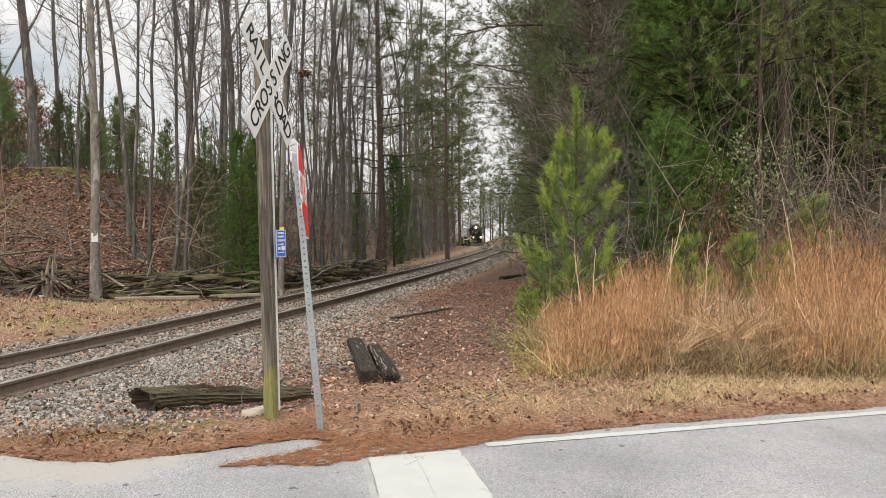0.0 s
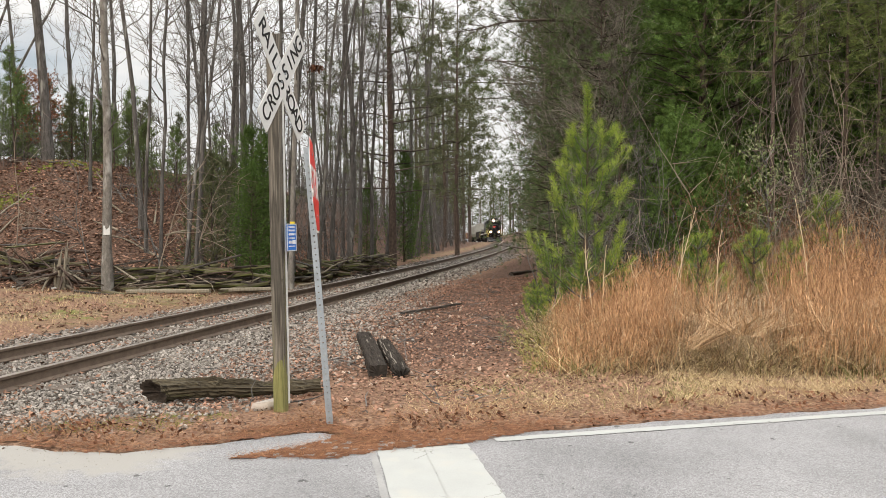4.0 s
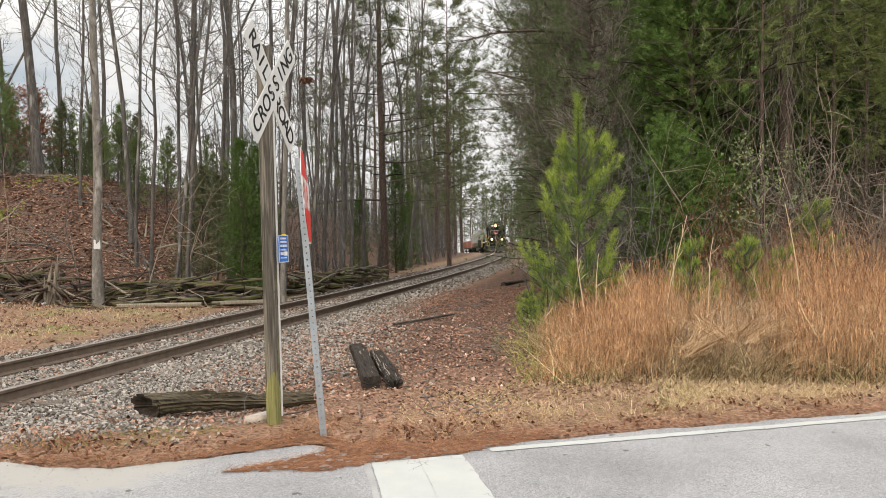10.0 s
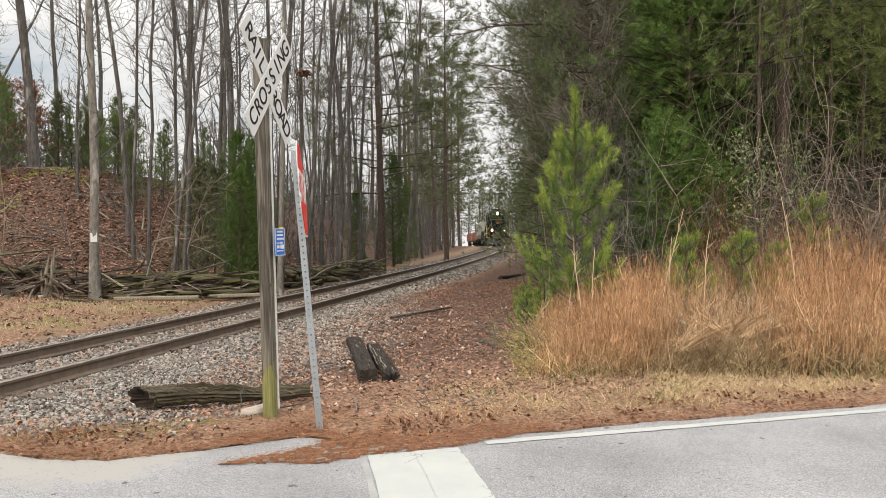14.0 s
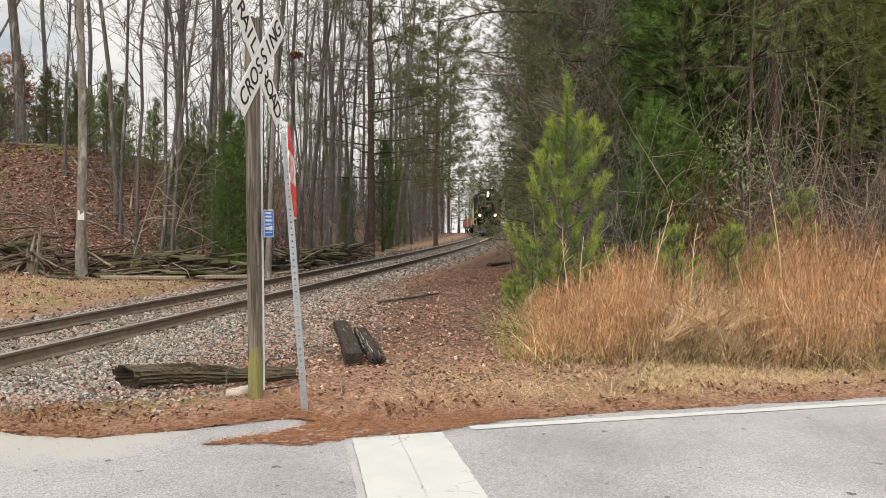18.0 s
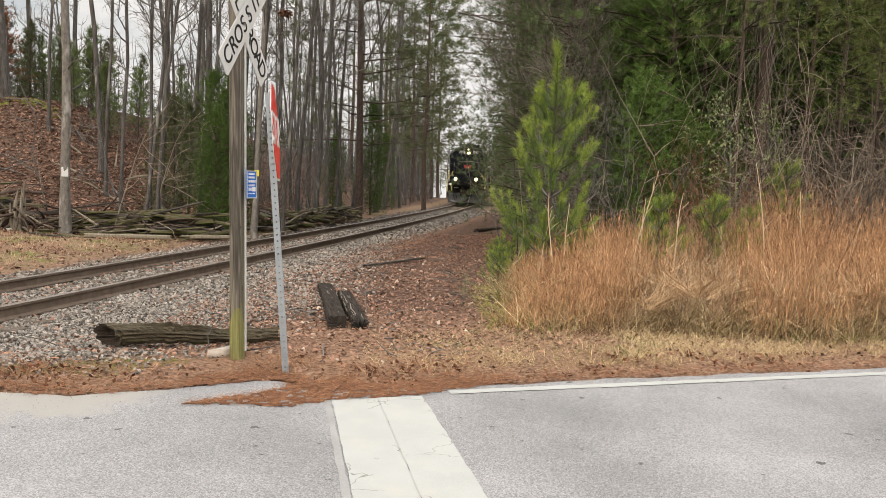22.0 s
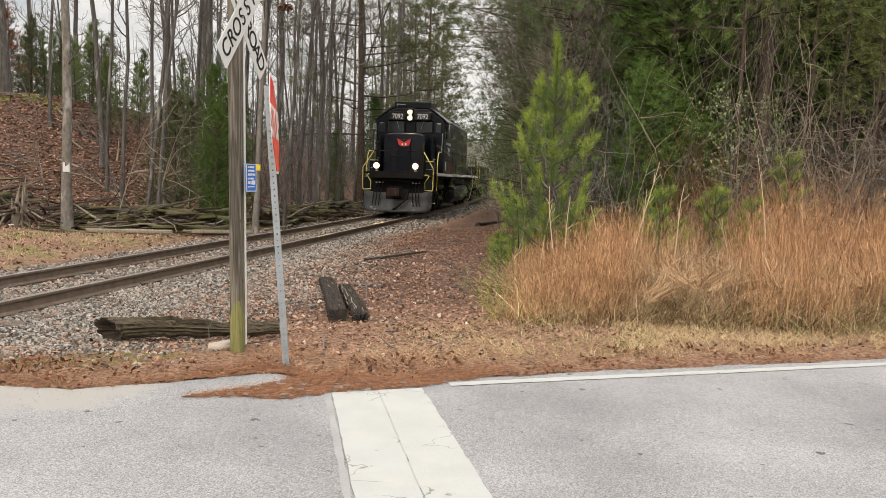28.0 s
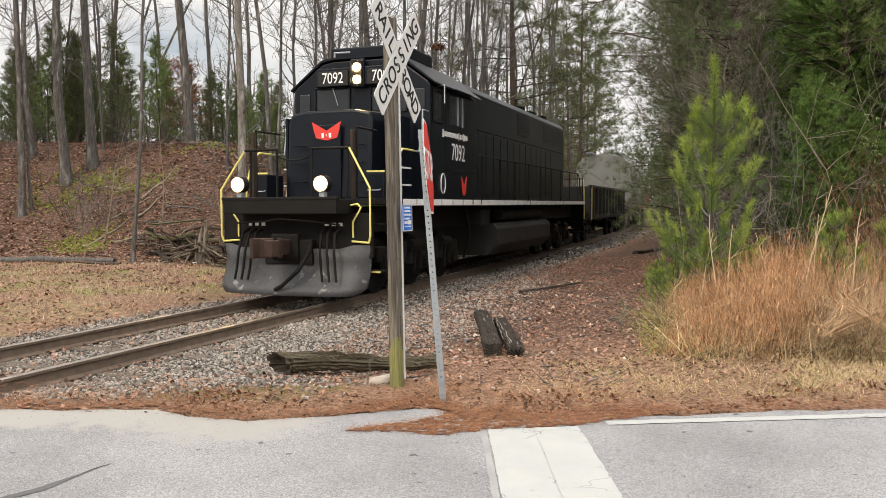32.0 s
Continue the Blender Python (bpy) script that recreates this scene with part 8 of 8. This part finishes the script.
def heap(n, along_a, along_b, spread, layers, lmin, lmax, group, jumble=0.3):
    """A loose pile of planks laid roughly along one way, higher in the middle."""
    a, b = np.array(along_a), np.array(along_b)
    way = unit(b - a)
    for k in range(n):
        s = RP.uniform(0, 1)
        layer = int(RP.integers(0, layers))
        off = RP.normal(0, spread * max(0.15, 1 - 0.2 * layer))
        turn = RP.normal(0, jumble)
        w = np.array([way[0] * math.cos(turn) - way[1] * math.sin(turn), way[0] * math.sin(turn) + way[1] * math.cos(turn)])
        c = a + (b - a) * s + np.array([-way[1], way[0]]) * off
        ln = RP.uniform(lmin, lmax)
        p, q = c - w * ln / 2, c + w * ln / 2
        tilt = RP.normal(0, 0.14)
        z0 = max(float(ground_z(*p)), float(ground_z(*q))) + layer * 0.075 + RP.uniform(0, 0.03)
        mossy = RP.uniform(0, 1)
        old_timber("old_plank", ln, RP.uniform(0.07, 0.20), RP.uniform(0.035, 0.11), M_GREYPLANK if mossy > 0.4 else M_DARKTIE, "weathered mossy timber in a heap by the track" if mossy > 0.4 else "dark rotten timber in a heap by the track", "timber", (*p, z0), (*q, z0 + tilt), 100 + k + n, 0.05, group)


heap(70, (-8.9, 20.8), (-5.8, 21.4), 0.5, 8, 1.1, 2.3, "heap of old timbers", 0.38)
heap(30, (-13.0, 22.2), (-8.5, 21.2), 0.6, 5, 0.7, 2.0, "heap of old timbers", 0.7)
heap(64, (-5.2, 25.0), (-3.4, 34.5), 0.45, 7, 0.9, 2.4, "heap of old timbers", 0.55)
for k in range(150):
    (ax, ay), (bx, by) = [((-13.5, 22.2), (-9.6, 20.9)), ((-9.6, 20.8), (-5.6, 21.3)), ((-5.2, 25.5), (-3.4, 34.5))][k % 3]
    s = RP.uniform(0, 1)
    x, y = ax + (bx - ax) * s + RP.normal(0, 0.4), ay + (by - ay) * s + RP.normal(0, 0.5)
    a = RP.uniform(0, 2 * np.pi)
    line = wander((x, y, float(ground_z(x, y)) + RP.uniform(0.05, 0.45)), (math.cos(a), math.sin(a), RP.uniform(-0.15, 0.45)), float(RP.uniform(0.6, 2.0)), RP, 5, 0.12)
    line[:, 2] = np.maximum(line[:, 2], ground_z(line[:, 0], line[:, 1]) + 0.03)
    tagged(mesh_part("dead_branch", tubes_mesh("dead_branch", [(line, np.linspace(float(RP.uniform(0.015, 0.045)), 0.006, 6))], 5), M_OLDWOOD if k % 4 == 0 else M_PINEBARK), "dead grey branch in the timber heap", "branch", "dead branches in the heap")
for p, q, s in [((-8.5, 19.9, -0.06), (-6.4, 20.0, -0.05), 7), ((-6.2, 20.2, -0.05), (-4.6, 20.9, -0.05), 8)]:
    old_timber("pale_plank", (Vector(q) - Vector(p)).length, 0.14, 0.10, M_OLDWOOD, "pale straight plank before the heap", "timber", p, q, s, 0.02, "heap of old timbers")

log_r = np.random.default_rng(52)
for a, b, dia in [((-17.2, 20.6), (-13.0, 20.3), 0.20), ((-14.4, 20.2), (-12.6, 19.9), 0.09), ((-12.6, 23.3), (-11.2, 23.6), 0.11), ((-9.9, 23.5), (-8.3, 23.9), 0.10)]:
    n = 9
    way_ = np.linspace(0, 1, n)[:, None]
    line = np.array(a) + (np.array(b) - np.array(a)) * way_ + log_r.normal(0, 0.03, (n, 2))
    line = np.column_stack([line, ground_z(line[:, 0], line[:, 1]) + dia * 0.35])
    tagged(mesh_part("fallen_log", tubes_mesh("fallen_log", [(line, dia / 2 * np.linspace(1.0, 0.75, n) * log_r.uniform(0.9, 1.1, n))], 9), M_BARK if dia > 0.15 else M_PINEBARK), "weathered fallen log among the leaves", "log", "fallen logs")
# bits of white litter, built from the pebble form
for b, d, size in [(-0.522, 20.7, 0.07), (-0.575, 21.0, 0.05), (-0.60, 20.0, 0.04)]:
    x, y = at_bearing(b, d)
    scrap = tagged(mesh_part("white_scrap", link_mesh("white_scrap", pebble_v * (1.4 * size, size, 0.6 * size), pebble_f, True), M_WHITE), "small white scrap lying on the leaves", "stone", "white stones")
    scrap.matrix_world = pose(x, y, float(ground_z(x, y)) + 0.3 * size, 0, 0, 300 * b)

# ---- a torn stump with roots ----
r = np.random.default_rng(4)
sx, sy = at_bearing(-0.513, 20.9)
sz = float(ground_z(sx, sy))
stump = empty("torn_stump", Matrix(), "tall splintered grey stump with spreading dead roots", "stump")
for k in range(11):
    a = 2 * np.pi * k / 11
    mesh_part("splinter", tubes_mesh("splinter", [(wander((sx + 0.11 * math.cos(a), sy + 0.11 * math.sin(a), sz - 0.05), (0.05 * math.cos(a) + 0.06, 0.05 * math.sin(a), 1), (1.25, 0.9, 0.7, 1.05, 0.55)[k % 5] * r.uniform(0.85, 1.1), r, 4, 0.05), np.linspace(0.085, 0.008, 5))], 6), M_OLDWOOD, stump)
for k in range(20):
    a = r.uniform(0, 2 * np.pi)
    mesh_part("root", tubes_mesh("root", [(wander((sx, sy, sz + r.uniform(0.15, 0.5)), (math.cos(a), math.sin(a), -0.05), r.uniform(0.6, 1.7), r, 6, 0.2, -0.09), np.linspace(0.05, 0.006, 7))], 6), M_PINEBARK if k % 3 else M_OLDWOOD, stump)

# ---- tall dry stalks, fallen branches, moss ----
def stalk(x, y, h, lean, seed):
    r = np.random.default_rng(seed)
    z = float(ground_z(x, y)) - 0.03
    main = wander((x, y, z), (lean, r.normal(0, 0.05), 1), h, r, 6, 0.04)
    lines = [(main, np.linspace(0.009, 0.004, 7))]
    for k in range(4):
        lines.append((wander(main[r.integers(3, 6)], (r.normal(0, 0.5), r.normal(0, 0.5), 0.8), 0.18, r, 2, 0.1), np.array([0.004, 0.003, 0.002])))
    return tagged(mesh_part("dry_stalk", tubes_mesh("dry_stalk", lines, 5), M_DRYSTALK), "tall pale dry weed stalk in the grass", "plant", "dry stalks")


M_DRYSTALK = surface("pale_dry_stalk", (0.38, 0.28, 0.17), (0.68, 0.56, 0.38), 3, 0.85, 0.1, fine=20)
for k, (b, d, h, lean) in enumerate([(0.256, 10.4, 1.75, 0.22), (0.318, 10.6, 1.45, 0.02), (0.437, 10.8, 1.9, 0.03), (0.168, 10.6, 1.5, -0.03), (0.176, 10.7, 1.35, 0.05), (0.145, 10.9, 1.3, 0.0), (0.235, 10.9, 1.1, -0.2),
                                     (0.275, 11.2, 1.2, 0.1), (0.49, 11.5, 1.4, -0.1), (0.53, 11.0, 1.2, 0.25), (0.40, 10.9, 1.0, -0.3)]):
    stalk(*at_bearing(b, d), h, lean, 200 + k)
for k in range(26):
    b, d = float(RP.uniform(-0.72, -0.20)), float(RP.uniform(21.5, 29))
    x, y = at_bearing(b, d)
    a = RP.uniform(0, np.pi)
    line = wander((x, y, float(ground_z(x, y)) + 0.05), (math.cos(a), 0.4 * math.sin(a), RP.uniform(-0.02, 0.2)), float(RP.uniform(0.8, 2.6)), RP, 6, 0.12)
    line[:, 2] = np.maximum(line[:, 2], ground_z(line[:, 0], line[:, 1]) + 0.04)
    tagged(mesh_part("fallen_branch", tubes_mesh("fallen_branch", [(line, np.linspace(0.045, 0.012, 7))], 6), M_OLDWOOD if k % 3 else M_BARK), "grey fallen branch on the leafy bank", "branch", "fallen branches")
for b, d, s in [(-0.70, 27.2, 0.7), (-0.66, 27.0, 0.5), (-0.685, 23.5, 0.45), (-0.69, 22.6, 0.35), (-0.50, 29.2, 0.5), (-0.60, 26.5, 0.4), (-0.73, 26.0, 0.5)]:
    x, y = at_bearing(b, d)
    ux, uy = RP.normal(0, 1.5 * s, 260), RP.normal(0, s * 0.8, 260)
    pts = np.stack([x + ux, y + uy, ground_z(x + ux, y + uy) + 0.015], -1)
    v, f = stone_form(6)
    tagged(mesh_part("moss_patch", scatter("moss_patch", v, f, pts, spins(260, RP), RP.uniform(0.02, 0.075, 260)[:, None] * np.array([1, 1, 0.7])), M_MOSS), "yellow-green moss patch on the leafy bank", "moss", "moss patches", "stuff")
M_OAKLEAF = surface("withered_oak_leaves", (0.13, 0.045, 0.022), (0.36, 0.15, 0.075), 3, 0.8, 0, fine=12, island=0.8, spread=1.0)
OAK = conifer_meshes(95, 3.4, 1.2, 0.2, 50, 8, BROAD, 0.42, lambda f: 0.9 - 0.4 * f, 0.5, 0.0, 0.06, 0.2)
plant("withered_oak", OAK, *at_bearing(-0.535, 31.0), 1.0, 0, (M_BARK, M_TWIG, M_OAKLEAF), "small oak with withered red-brown leaves", "tree")


def motions():
    """Keys the train along its track."""
    for thing, gap, bogie_a, bogie_b in moving:
        walk(thing, rows_for(gap, bogie_a, bogie_b))
    for axle, y in turning:
        walk(axle, [(float(t), pose(0, y, 0.51, math.degrees((front_s(t) - front_s(0)) / 0.51))) for t in np.linspace(0, 32, 281)])


motions()
